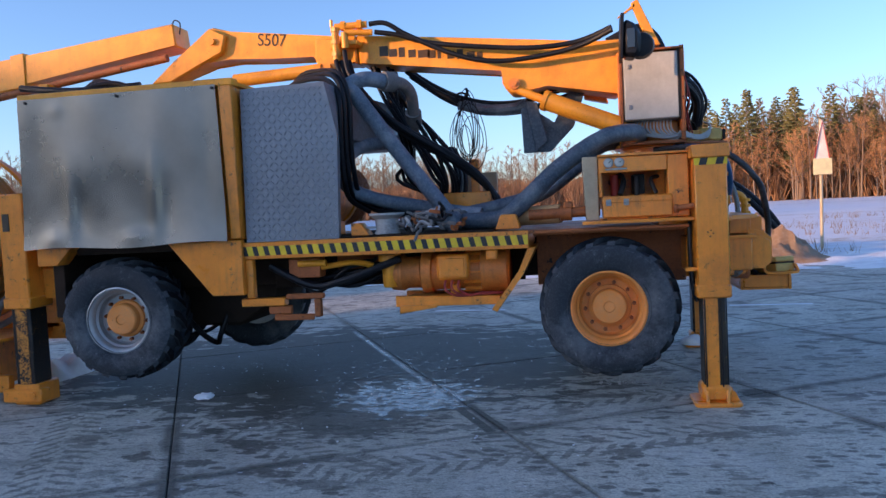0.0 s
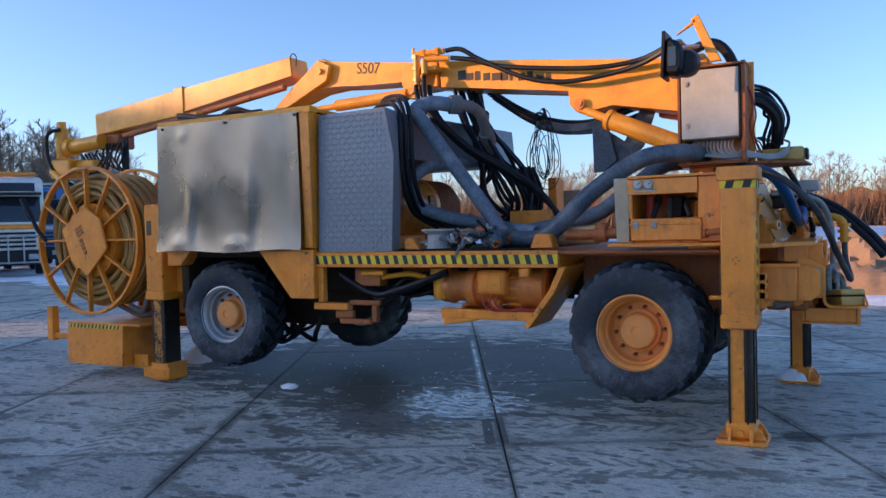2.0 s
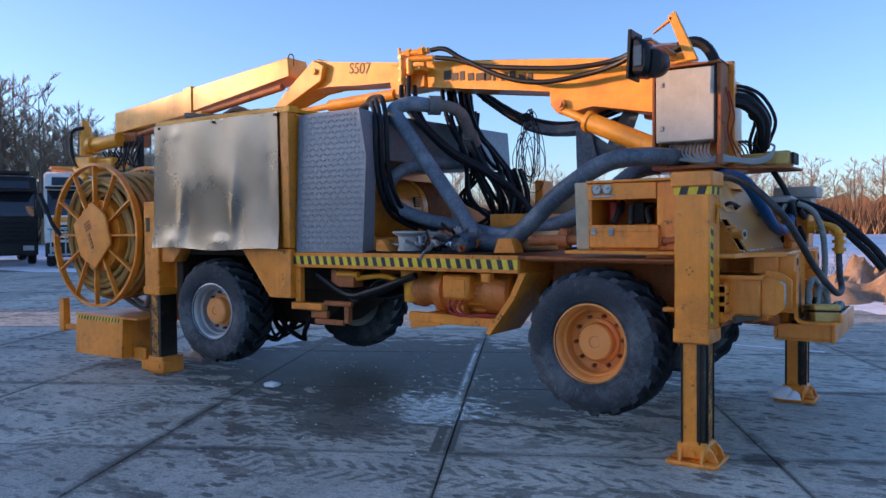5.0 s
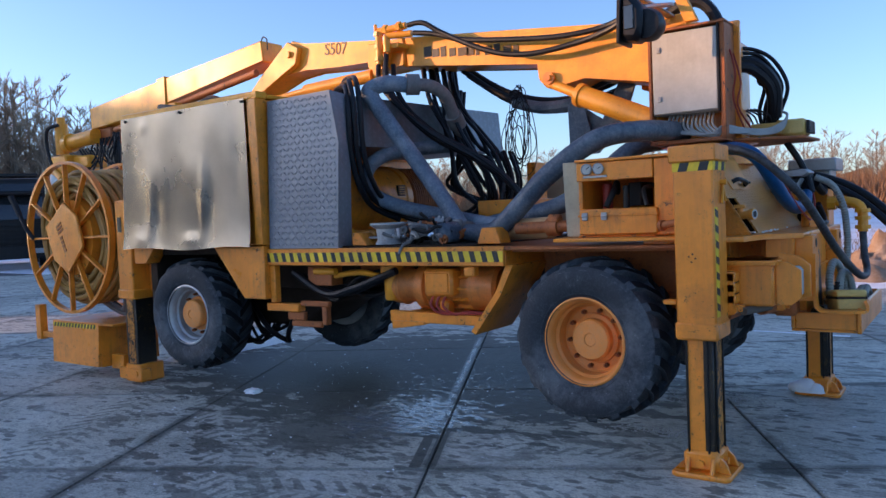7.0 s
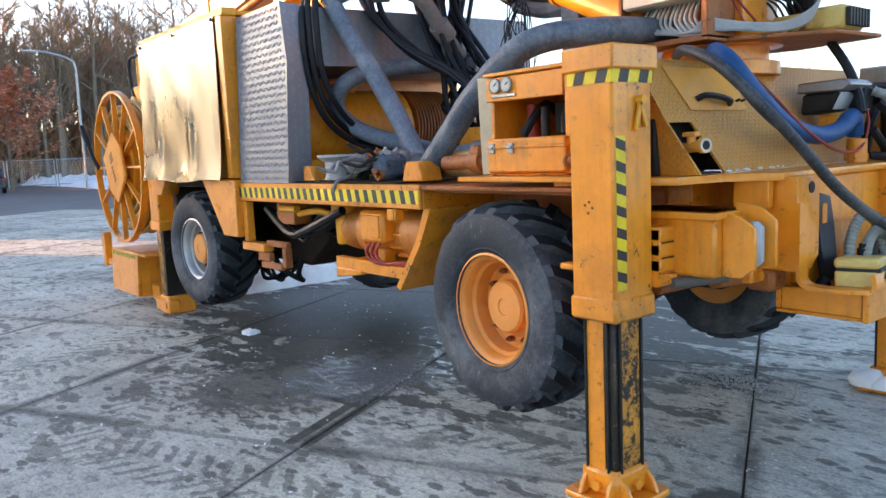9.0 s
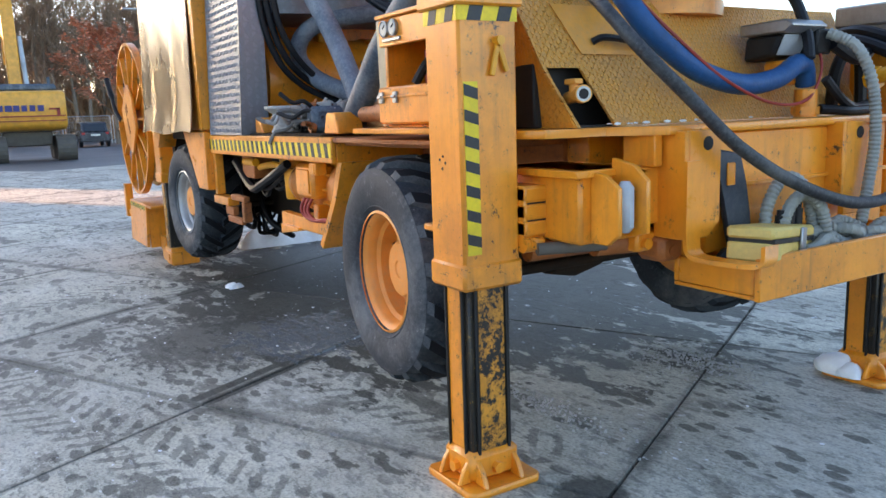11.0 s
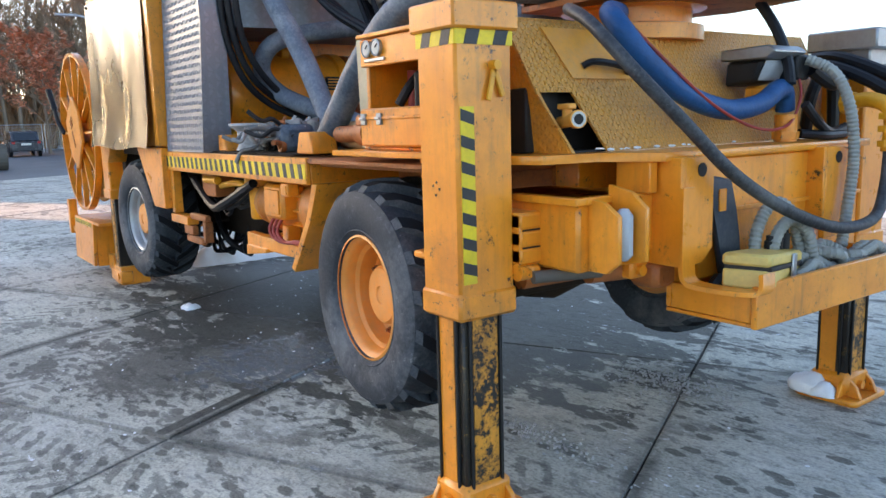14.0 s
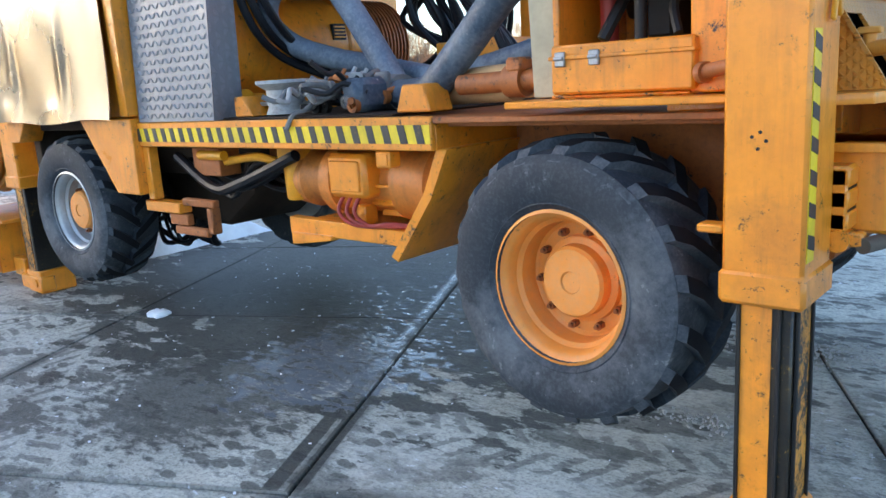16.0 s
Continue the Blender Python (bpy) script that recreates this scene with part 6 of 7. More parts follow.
# work lamp and angled stay at the boom foot
b = B()
prism(b, [(0.36, 2.45), (0.47, 2.43), (0.50, 2.50), (0.50, 2.62), (0.44, 2.70), (0.37, 2.71)], "y", 5.73, 5.93, 0.03)
lathe(b, [(0.02, 5.78), (0.085, 5.79), (0.10, 5.84), (0.09, 5.90), (0.04, 5.94)], (0.50, 0, 2.53), "y", 20)
prism(b, [(0.345, 2.43), (0.365, 2.43), (0.385, 2.75), (0.36, 2.75)], "y", 5.72, 5.94, 0.004)
lamp = part("work_lamp", b, BLACK, rig, "black hooded work lamp on a stay")
b = B()
bx(b, 0.395, 0.455, 5.722, 5.733, 2.50, 2.64, 0.004)
part("lamp_glass", b, GLASS, lamp)
b = B()
cyl(b, (0.44, 5.9, 2.66), (0.5, 6.3, 2.74), 0.015, n=10)
bx(b, 0.40, 0.46, 5.9, 6.5, 2.70, 2.72)
part("lamp_stay", b, STEEL, lamp)
b = B()
prism(b, [(0.47, 2.93), (0.52, 2.96), (0.68, 2.60), (0.60, 2.60)], "y", 6.22, 6.27, 0.004)
prism(b, [(0.36, 2.82), (0.38, 2.84), (0.50, 2.93), (0.50, 2.90)], "y", 6.22, 6.25, 0.003)
part("top_bracket", b, BOOM, rig, "pointed bracket on the boom foot")

# rear body
b = B()
prism(b, [(0.55, 5.52), (1.06, 5.66), (1.10, 5.9), (1.30, 6.0), (1.30, 7.38), (0.55, 7.6)], "z", 1.238, 1.268, 0.004)
part("rear_deck", b, ORANGE, rig)
b = B()
bx(b, 0.5, 1.27, 6.22, 7.35, 0.80, 1.235, 0.006)
bx(b, 0.5, 0.9, 6.0, 6.22, 1.1, 1.236, 0.004)
part("rear_frame", b, ORANGE, rig)
b = B()
bx(b, 1.271, 1.285, 6.22, 7.35, 1.035, 1.05, 0.002)
bx(b, 1.1, 1.25, 5.98, 6.02, 1.13, 1.24, 0.004)
bx(b, 1.05, 1.2, 6.1, 6.14, 1.1, 1.24, 0.004)
part("frame_seam", b, ORANGE, rig)
# sloped tread plate
b = B()
hole = [(5.74, 1.475), (5.90, 1.47), (5.97, 1.30), (5.81, 1.30)]
def slope(y, z, off=0.0):
    t = (z - 1.27) / (1.735 - 1.27)
    return (1.055 - 0.235 * t + off, y, z)
def slope_piece(b, yz, th=0.012, off=0.0):
    lo = [b.verts.new(slope(y, z, off)) for y, z in yz]
    hi = [b.verts.new(slope(y, z, off + th)) for y, z in yz]
    b.faces.new(lo)
    b.faces.new(hi[::-1])
    n = len(yz)
    for i in range(n):
        b.faces.new((lo[i], hi[i], hi[(i + 1) % n], lo[(i + 1) % n]))
slope_piece(b, [(5.70, 1.735), (7.62, 1.75), (7.62, 1.48), (5.735, 1.48)])
slope_piece(b, [(5.905, 1.48), (7.62, 1.48), (7.62, 1.27), (5.98, 1.27)])
slope_piece(b, [(5.735, 1.48), (5.745, 1.48), (5.815, 1.27), (5.80, 1.27)])
part("sloped_cover", b, CHEQ_O, rig, "worn orange tread-plate engine cover")
b = B()
fl = [(0.56, 5.755, 1.27), (1.06, 5.80, 1.27), (0.825, 5.705, 1.735), (0.56, 5.70, 1.735)]
lo, hi = [b.verts.new(p) for p in fl], [b.verts.new((p[0], p[1] - 0.008, p[2])) for p in fl]
b.faces.new(lo)
b.faces.new(hi[::-1])
for i in range(4):
    b.faces.new((lo[i], hi[i], hi[(i + 1) % 4], lo[(i + 1) % 4]))
part("cover_flank", b, CHEQ_O2, rig)
b = B()
bx(b, 0.56, 0.825, 5.70, 7.62, 1.735, 1.748, 0.002)
part("cover_top", b, CHEQ_O, rig)
# three dark fillers stand in for the shade inside the cover opening
b = B()
bx(b, 0.6, 0.9, 5.74, 6.1, 1.27, 1.5)
part("cover_inside", b, DARK, rig)
b = B()
bx(b, 0.6, 1.035, 5.81, 6.0, 1.2695, 1.276, 0)
part("cover_sill", b, DARK, rig)
b = B()
prism(b, [(0.6, 1.277), (1.04, 1.277), (0.83, 1.69), (0.6, 1.69)], "y", 6.10, 6.12, 0)
part("cover_bulkhead", b, DARK, rig)
b = B()
slope_piece(b, [(5.86, 1.715), (6.36, 1.715), (6.36, 1.53), (5.93, 1.53)], 0.006, 0.014)
hatch = part("hatch", b, PLATE_OLD, rig, "flat hatch with black pull handle")
lines("pull_handle", [[slope(6.0, 1.575, 0.02), slope(6.03, 1.59, 0.05), slope(6.12, 1.585, 0.055), slope(6.2, 1.57, 0.05), slope(6.23, 1.555, 0.02)]], 0.013, BLACK, hatch)
b = B()
for y in (6.24, 6.3, 6.34):
    c = slope(y, 1.57, 0.02)
    cyl(b, c, (c[0] + 0.02, c[1], c[2] + 0.005), 0.006, n=8)
part("screw", b, DARK, hatch)
b = B()
cyl(b, (0.95, 5.86, 1.375), (1.075, 5.815, 1.385), 0.022, n=14)
cyl(b, (1.06, 5.82, 1.384), (1.085, 5.811, 1.386), 0.031, n=14)
cyl(b, (1.0, 5.842, 1.36), (1.0, 5.842, 1.43), 0.018, n=10)
bx(b, 0.97, 1.03, 5.82, 5.86, 1.42, 1.44, 0.004)
valve = part("drain_valve", b, PLATE_OLD, rig, "worn brass valve stub in the cover opening")
b = B()
lathe(b, [(0.018, 0.0), (0.026, 0.0), (0.026, 0.02), (0.018, 0.02)], (0, 0, 0), "x", 18, closed=True)
b.transform(Matrix.Translation((1.068, 5.817, 1.3855)) @ Matrix.Rotation(radians(-20), 4, "Z"))
part("valve_ring", b, STEEL, valve)
b = B()
cyl(b, (1.0845, 5.8112, 1.386), (1.0865, 5.8105, 1.386), 0.02, n=14)
part("valve_bore", b, DARK, valve)

# rear outrigger beam, light bracket, lug plates and tray
b = B()
bx(b, 0.80, 1.02, 5.6, 5.86, 0.90, 1.08, 0.006)
slide = part("sliding_beam", b, ORANGE, rig)
for z in (0.905, 0.965, 1.025):
    b = B()
    bx(b, 0.80, 1.025, 5.6, 5.86, z, z + 0.05, 0.006)
    part("beam_rib", b, ORANGE, slide)
# dark strips laid between the ribs as the shade in the gaps
for z in (0.957, 1.017):
    b = B()
    bx(b, 1.0205, 1.0225, 5.61, 5.69, z, z + 0.006, 0)
    part("beam_groove", b, DARK, slide)
b = B()
bx(b, 0.75, 1.20, 5.69, 5.99, 0.885, 1.135, 0.012)
prism(b, [(5.66, 1.135), (5.93, 1.135), (5.98, 1.12), (5.98, 1.11), (5.66, 1.11)], "x", 0.75, 1.22, 0.003)
beam = part("beam_housing", b, ORANGE, rig)
b = B()
prism(b, [(1.20, 1.13), (1.27, 1.12), (1.33, 1.08), (1.33, 0.93), (1.28, 0.89), (1.20, 0.89)], "y", 5.735, 5.755, 0.003)
prism(b, [(1.20, 1.17), (1.30, 1.15), (1.36, 1.10), (1.36, 0.93), (1.28, 0.91), (1.20, 0.91)], "y", 5.83, 5.85, 0.003)
part("light_bracket", b, ORANGE, beam)
b = B()
bx(b, 1.27, 1.33, 5.765, 5.825, 0.93, 1.10, 0.02)
part("marker_light", b, LENS, beam, "ribbed clear marker light")
b = B()
bx(b, 0.95, 1.22, 5.85, 6.2, 0.93, 1.13, 0.006)
cyl(b, (0.9, 5.66, 0.86), (1.05, 6.4, 0.86), 0.025, n=12)
bx(b, 1.05, 1.2, 5.95, 6.1, 0.83, 0.9, 0.01)
cyl(b, (1.1, 5.99, 0.86), (1.22, 5.99, 0.86), 0.02, n=10)
part("cross_beam", b, ORANGE, rig)
b = B()
cyl(b, (0.95, 5.66, 0.835), (1.0, 7.4, 0.82), 0.035, n=14)
bx(b, 0.95, 1.1, 6.3, 7.2, 0.76, 0.81, 0.02)
part("rear_cross_tube", b, RUSTY, rig)
b = B()
cyl(b, (1.06, 5.62, 0.865), (1.14, 5.86, 0.865), 0.022, n=14)
ram = part("ram_rod", b, TRACK, rig, "dull steel ram rod below the sliding beam")
b = B()
cyl(b, (1.10, 5.84, 0.86), (1.22, 6.5, 0.85), 0.042, n=16)
part("ram_barrel", b, RUSTY, ram)
b = B()
bx(b, 1.12, 1.25, 6.02, 6.14, 0.79, 0.885, 0.02)
cyl(b, (1.255, 6.08, 0.83), (1.24, 6.08, 0.83), 0.022, n=12)
part("ram_clevis", b, RUSTY, ram)
for y, lbl in ((6.03, "a"), (6.93, "b")):
    b = B()
    bx(b, 1.20, 1.34, y, y + 0.02, 0.88 if lbl == "a" else 0.95, 1.25, 0.004)
    prism(b, [(y + 0.02, 0.88), (y + 0.02, 1.25), (y + 0.15, 1.25), (y + 0.18, 1.22), (y + 0.18, 0.93), (y + 0.12, 0.88)], "x", 1.315, 1.34, 0.004)
    lug = part("lug_plate", b, ORANGE, rig, "orange towing lug plate with round hole")
    b = B()
    cyl(b, (1.3405, y + 0.11, 1.205), (1.3425, y + 0.11, 1.205), 0.024, n=18)
    part("lug_hole", b, DARK, lug)
b = B()
bx(b, 1.20, 1.538, 6.142, 7.198, 0.69, 0.704, 0.002)
tray = part("rear_tray", b, ORANGE, rig, "orange steel tray across the rear")
for q in ((1.54, 1.563, 6.137, 7.203, 0.688, 0.835), (1.222, 1.538, 6.14, 6.16, 0.706, 0.80), (1.222, 1.538, 7.18, 7.2, 0.706, 0.835), (1.197, 1.22, 6.142, 7.198, 0.706, 0.85)):
    b = B()
    bx(b, *q, 0.004)
    part("tray_wall", b, ORANGE, tray)
b = B()
path = smooth_path([(1.345, 6.06, 1.15), (1.345, 6.06, 0.9), (1.36, 6.06, 0.835), (1.42, 6.07, 0.82), (1.56, 6.09, 0.82), (1.60, 6.12, 0.83), (1.585, 6.15, 0.88)], 6)
rings = []
for i, p in enumerate(path):
    d = (path[min(i + 1, len(path) - 1)] - path[max(i - 1, 0)]).normalized()
    nrm = Vector((d.z, 0, -d.x)).normalized() * 0.008
    w = Vector((0, 0.034, 0))
    rings.append([b.verts.new(c) for c in (p - w - nrm, p + w - nrm, p + w + nrm, p - w + nrm)])
for p, q in zip(rings, rings[1:]):
    for k in range(4):
        b.faces.new((p[k], q[k], q[(k + 1) % 4], p[(k + 1) % 4]))
b.faces.new(rings[0])
b.faces.new(rings[-1][::-1])
part("guard_strap", b, ORANGE, tray, "bent flat bar round the tray corner")
b = B()
prism(b, [(6.30, 0.80), (6.42, 0.80), (6.40, 0.95), (6.36, 1.05), (6.34, 1.16), (6.22, 1.18), (6.21, 1.1), (6.25, 1.0)], "x", 1.30, 1.325, 0.008)
hook = part("steel_hook_plate", b, surface("blue_grey_steel", (0.035, 0.05, 0.07), 0.4, 0.5, dirt=(0.2, 0.2, 0.18), dirty=0.4), tray)
b = B()
bx(b, 1.3255, 1.328, 6.26, 6.30, 1.05, 1.13, 0.004)
part("hook_slot", b, ORANGE, hook)
case = thing("tool_case", (1.44, 6.32, 0.78), "weathered yellow plastic tool case lying in the rear tray", "tool case")
rot = Matrix.Translation((1.455, 6.34, 0.865)) @ Matrix.Rotation(radians(17), 4, "Z") @ Matrix.Rotation(radians(-6), 4, "X")
b = B()
bx(b, -0.075, 0.075, -0.215, 0.215, -0.065, 0.0, 0.008, rot)
part("case_body", b, CASE, case)
b = B()
bx(b, -0.078, 0.078, -0.218, 0.218, 0.008, 0.05, 0.01, rot)
part("case_lid", b, CASE, case)
b = B()
bx(b, -0.072, 0.08, -0.21, 0.21, -0.004, 0.012, 0.002, rot)
part("case_seal", b, DARK, case)
b = B()
bx(b, 0.077, 0.088, 0.05, 0.10, -0.045, 0.045, 0.004, rot)
part("case_latch", b, STEEL, case, "bright metal latch")
rng = random.Random(17)
loops = []
for i in range(14):
    y0 = 6.5 + i * 0.042
    loops.append([(1.40 + rng.uniform(-0.1, 0.05), y0 - 0.12, 0.76 + rng.uniform(0, 0.06)), (1.44 + rng.uniform(-0.08, 0.06), y0, 0.79 + rng.uniform(0, 0.08)), (1.46 + rng.uniform(-0.06, 0.05), y0 + 0.12, 0.80 + rng.uniform(-0.02, 0.06)), (1.50 + rng.uniform(-0.06, 0.02), y0 + 0.2, 0.77 + rng.uniform(0, 0.03))])
loops.append([(1.38, 6.42, 0.78), (1.36, 6.44, 0.95), (1.37, 6.52, 1.06), (1.4, 6.6, 1.02), (1.42, 6.64, 0.86)])
loops.append([(1.42, 6.44, 0.78), (1.41, 6.48, 0.93), (1.42, 6.56, 1.0), (1.45, 6.63, 0.95), (1.46, 6.66, 0.82)])
for i, pts in enumerate(loops):
    b = B()
    tube(b, pts, 0.024, 9, 6, 0.16)
    tube(b, [pts[-1], Vector(pts[-1]) + (Vector(pts[-1]) - Vector(pts[-2])).normalized() * 0.05], 0.027, 9, 1)
    solid("corrugated_conduit", b, CONDUIT, "short grey corrugated conduit length lying in the rear tray", "conduit", (pts[0][0], pts[0][1], 0.74), "conduits in the tray")
for i in range(3):
    b = B()
    cyl(b, (1.40, 6.46 + 0.045 * i, 0.76), (1.40, 6.47 + 0.045 * i, 0.93 + 0.01 * i), 0.022, n=10)
    cyl(b, (1.40, 6.47 + 0.045 * i, 0.93 + 0.01 * i), (1.40, 6.47 + 0.045 * i, 0.95 + 0.01 * i), 0.016, n=10)
    part("rubber_grip", b, BLACK, tray)
b = B()
tube(b, [(1.3, 6.24, 0.74), (1.33, 6.27, 0.80), (1.3, 6.33, 0.78)], 0.03, 8)
part("handle_loop", b, BLACK, tray)

# hoses over the rear cover
SAGHOSE = surface("scuffed_rubber_hose", (0.018, 0.02, 0.025), 0.55, dirt=(0.16, 0.165, 0.165), dirty=0.8, scale=7, relief=0.5, chips=(0.25, 0.25, 0.24), chip_at=0.67, spread=0.3)
lines("blue_hose", [[(0.78, 6.35, 1.80), (0.96, 6.10, 1.765), (1.06, 6.04, 1.70), (1.12, 6.12, 1.575), (1.15, 6.3, 1.46), (1.17, 6.52, 1.405), (1.18, 6.72, 1.425), (1.17, 6.86, 1.48), (1.15, 6.94, 1.47), (1.14, 6.97, 1.40)]], 0.040, BLUE, rig, "blue sleeved hose draped over the rear cover", 16)
lines("long_black_hose", [[(0.62, 6.3, 1.80), (0.9, 5.95, 1.775), (1.1, 5.85, 1.70), (1.28, 5.88, 1.52), (1.36, 6.02, 1.36), (1.42, 6.2, 1.19), (1.47, 6.45, 1.05), (1.5, 6.75, 0.96), (1.5, 7.02, 0.97), (1.47, 7.16, 1.08), (1.46, 7.2, 1.22)]], 0.0225, SAGHOSE, rig, "dark dusty rubber hose sagging behind the rear", 12)
b = B()
cyl(b, (1.17, 6.93, 1.27), (1.17, 6.93, 1.38), 0.045, n=16)
cyl(b, (1.17, 6.93, 1.28), (1.17, 6.93, 1.31), 0.055, n=6)
part("hose_socket", b, ORANGE, rig)
lines("red_wire", [[(1.06, 6.08, 1.72), (1.16, 6.2, 1.56), (1.2, 6.4, 1.42), (1.22, 6.65, 1.33), (1.21, 6.88, 1.34), (1.2, 6.98, 1.45), (1.17, 7.0, 1.55)]], 0.006, RED, rig, "", 6)
b = B()
tube(b, [(1.2, 7.02, 1.6), (1.3, 7.05, 1.54), (1.36, 7.07, 1.4), (1.38, 7.08, 1.2), (1.38, 7.05, 1.0), (1.4, 6.98, 0.85)], 0.024, 9, 6, 0.16)
part("standing_conduit", b, CONDUIT, rig, "grey corrugated conduit down the rear")
b = B()
prism(b, [(0.96, 1.50), (1.10, 1.515), (1.135, 1.60), (0.97, 1.60)], "y", 6.80, 6.99, 0.012)
wl = part("rear_work_lamp", b, DARK, rig, "square rear work lamp under a steel hood")
b = B()
prism(b, [(0.955, 1.603), (1.165, 1.603), (1.205, 1.63), (1.17, 1.655), (0.955, 1.648)], "y", 6.78, 7.01, 0.006)
part("lamp_hood", b, STEEL, wl)
b = B()
prism(b, [(1.105, 1.52), (1.112, 1.52), (1.148, 1.598), (1.14, 1.598)], "y", 6.815, 6.975, 0.002)
part("lamp_glass", b, LENS, wl)
b = B()
bx(b, 1.02, 1.12, 6.85, 6.98, 1.40, 1.5, 0.012)
part("lamp_bracket", b, ORANGE, wl)
b = B()
bx(b, 1.10, 1.19, 6.96, 7.06, 1.52, 1.62, 0.008)
part("junction_box", b, DARK, rig)
lines("rear_black_hose", [[(1.2, 7.05, 1.56), (1.22, 7.2, 1.50), (1.2, 7.34, 1.56), (1.15, 7.45, 1.6)], [(0.9, 7.5, 1.62), (1.15, 7.35, 1.62), (1.42, 7.35, 1.5), (1.66, 7.36, 1.28), (1.78, 7.38, 1.12)], [(0.9, 7.45, 1.58), (1.15, 7.3, 1.58), (1.4, 7.3, 1.46), (1.62, 7.31, 1.25), (1.74, 7.33, 1.1)], [(1.05, 7.3, 1.3), (1.1, 7.24, 1.45), (1.12, 7.3, 1.56), (1.1, 7.42, 1.5), (1.1, 7.44, 1.3)]], 0.027, BLACK, rig, "black hose round the far column")
b = B()
tube(b, [(1.25, 7.25, 1.42), (1.36, 7.24, 1.43), (1.45, 7.22, 1.38), (1.46, 7.2, 1.22)], 0.032, 12)
for z in (1.24, 1.30, 1.35):
    cyl(b, (1.46, 7.2, z), (1.46, 7.2, z + 0.025), 0.048, n=8)
cyl(b, (1.24, 7.25, 1.42), (1.29, 7.25, 1.42), 0.046, n=8)
part("hose_elbow", b, BOOM, rig, "orange pipe elbow with couplings")
lines("deck_black_hose", [[(1.22, 6.98, 1.42), (1.24, 7.06, 1.34), (1.22, 7.2, 1.30), (1.2, 7.36, 1.32)], [(1.2, 6.98, 1.30), (1.24, 7.1, 1.29), (1.22, 7.3, 1.29)]], 0.02, BLACK, rig)
rng = random.Random(12)
b = B()
for i in range(16):
    y = rng.choice((rng.uniform(5.95, 6.25), rng.uniform(5.95, 7.2)))
    r = bmesh.ops.create_icosphere(b, subdivisions=1, radius=rng.uniform(0.004, 0.011), matrix=Matrix.Translation((slope(y, 1.27)[0] + rng.uniform(0.0, 0.06), y, 1.278)) @ Matrix.Diagonal((1, 1.6, 0.6, 1)))
solid("snow_crumbs", b, SNOWY, "crumbs of old snow along the foot of the rear cover", "snow", (1.1, 6.5, 1.27), kind="stuff")

# bucket and scrap on the deck
bucket = thing("metal_bucket", (-1.42, 5.68, 1.255), "dented grey metal funnel bucket on the deck", "bucket")
b = B()
lathe(b, [(0.085, 1.256), (0.10, 1.26), (0.085, 1.29), (0.09, 1.37), (0.135, 1.40), (0.135, 1.415), (0.12, 1.412), (0.08, 1.37)], (-1.42, 5.68, 0), "z", 24)
part("bucket_body", b, SCRAP, bucket)
b = B()
bx(b, -1.58, -1.5, 5.64, 5.72, 1.30, 1.318, 0.003)
part("bucket_flange", b, STEEL, bucket)
rng = random.Random(33)
for i in range(44):
    b = B()
    x, y = -1.28 + rng.uniform(0, 0.46), 5.62 + rng.uniform(0, 0.3)
    z = 1.275 + rng.uniform(0, 0.15) * (1 - abs(x + 1.05) * 2)
    a, e = rng.uniform(0, 6.28), rng.uniform(-0.25, 0.5)
    d = Vector((math.cos(a) * math.cos(e), math.sin(a) * math.cos(e), math.sin(e))) * rng.uniform(0.10, 0.2)
    c = Vector((x, y, max(z, 1.285)))
    if i % 3 == 0:
        tube(b, [c, c + d * 0.4 + Vector((0, 0, 0.012)), c + d * 0.8], 0.014, 8, 3)
        lathe(b, [(0.014, -0.014), (0.03, -0.014), (0.03, 0.014), (0.014, 0.014)], c, "y", 14, closed=True)
        nm, lb = "pipe_coupling", "muddy steel pipe coupling in a heap on the deck"
    elif i % 3 == 1:
        tube(b, [c, c + d * 0.5 + Vector((0, 0, 0.03)), c + d + Vector((0.03, 0, -0.02)), c + d * 1.4], 0.012, 7, 4)
        nm, lb = "rope_end", "muddy grey rope end lying on the deck"
    else:
        bx(b, -0.05, 0.05, -0.014, 0.014, -0.013, 0.013, 0.004, Matrix.Translation(c) @ Matrix.Rotation(a, 4, "Z") @ Matrix.Rotation(e, 4, "Y"))
        cyl(b, c, c + Vector((0.01, 0.02, 0.035)), 0.009, n=8)
        nm, lb = "hose_clamp", "muddy iron hose clamp in a heap on the deck"
    solid(nm, b, (MUDDY, DARK, SCRAP, MUDDY, RUSTY)[i % 5], lb, nm.replace("_", " "), (c.x, c.y, 1.255), "scrap heap on the deck")
b = B()
for k in range(4):
    tube(b, [(-1.12 + 0.05 * math.cos(i * 0.9 + k) * (1 + 0.25 * k), 5.66 + 0.05 * math.sin(i * 0.9 + k), 1.32 + 0.02 * math.sin(i) + 0.02 * k) for i in range(9)], 0.011, 6, 3)
tube(b, [(-1.16, 5.64, 1.32), (-1.14, 5.56, 1.275), (-1.15, 5.5, 1.262), (-1.17, 5.47, 1.20)], 0.011, 6, 4)
solid("knotted_rope", b, MUDDY, "knotted muddy rope hanging over the deck edge", "rope", (-1.12, 5.66, 1.26))
b = B()
bx(b, -0.98, -0.86, 5.62, 5.82, 1.256, 1.40, 0.03, None)
solid("dark_rag", b, BIGHOSE, "stiff dark rag lying over pipe fittings", "rag", (-0.92, 5.72, 1.256))


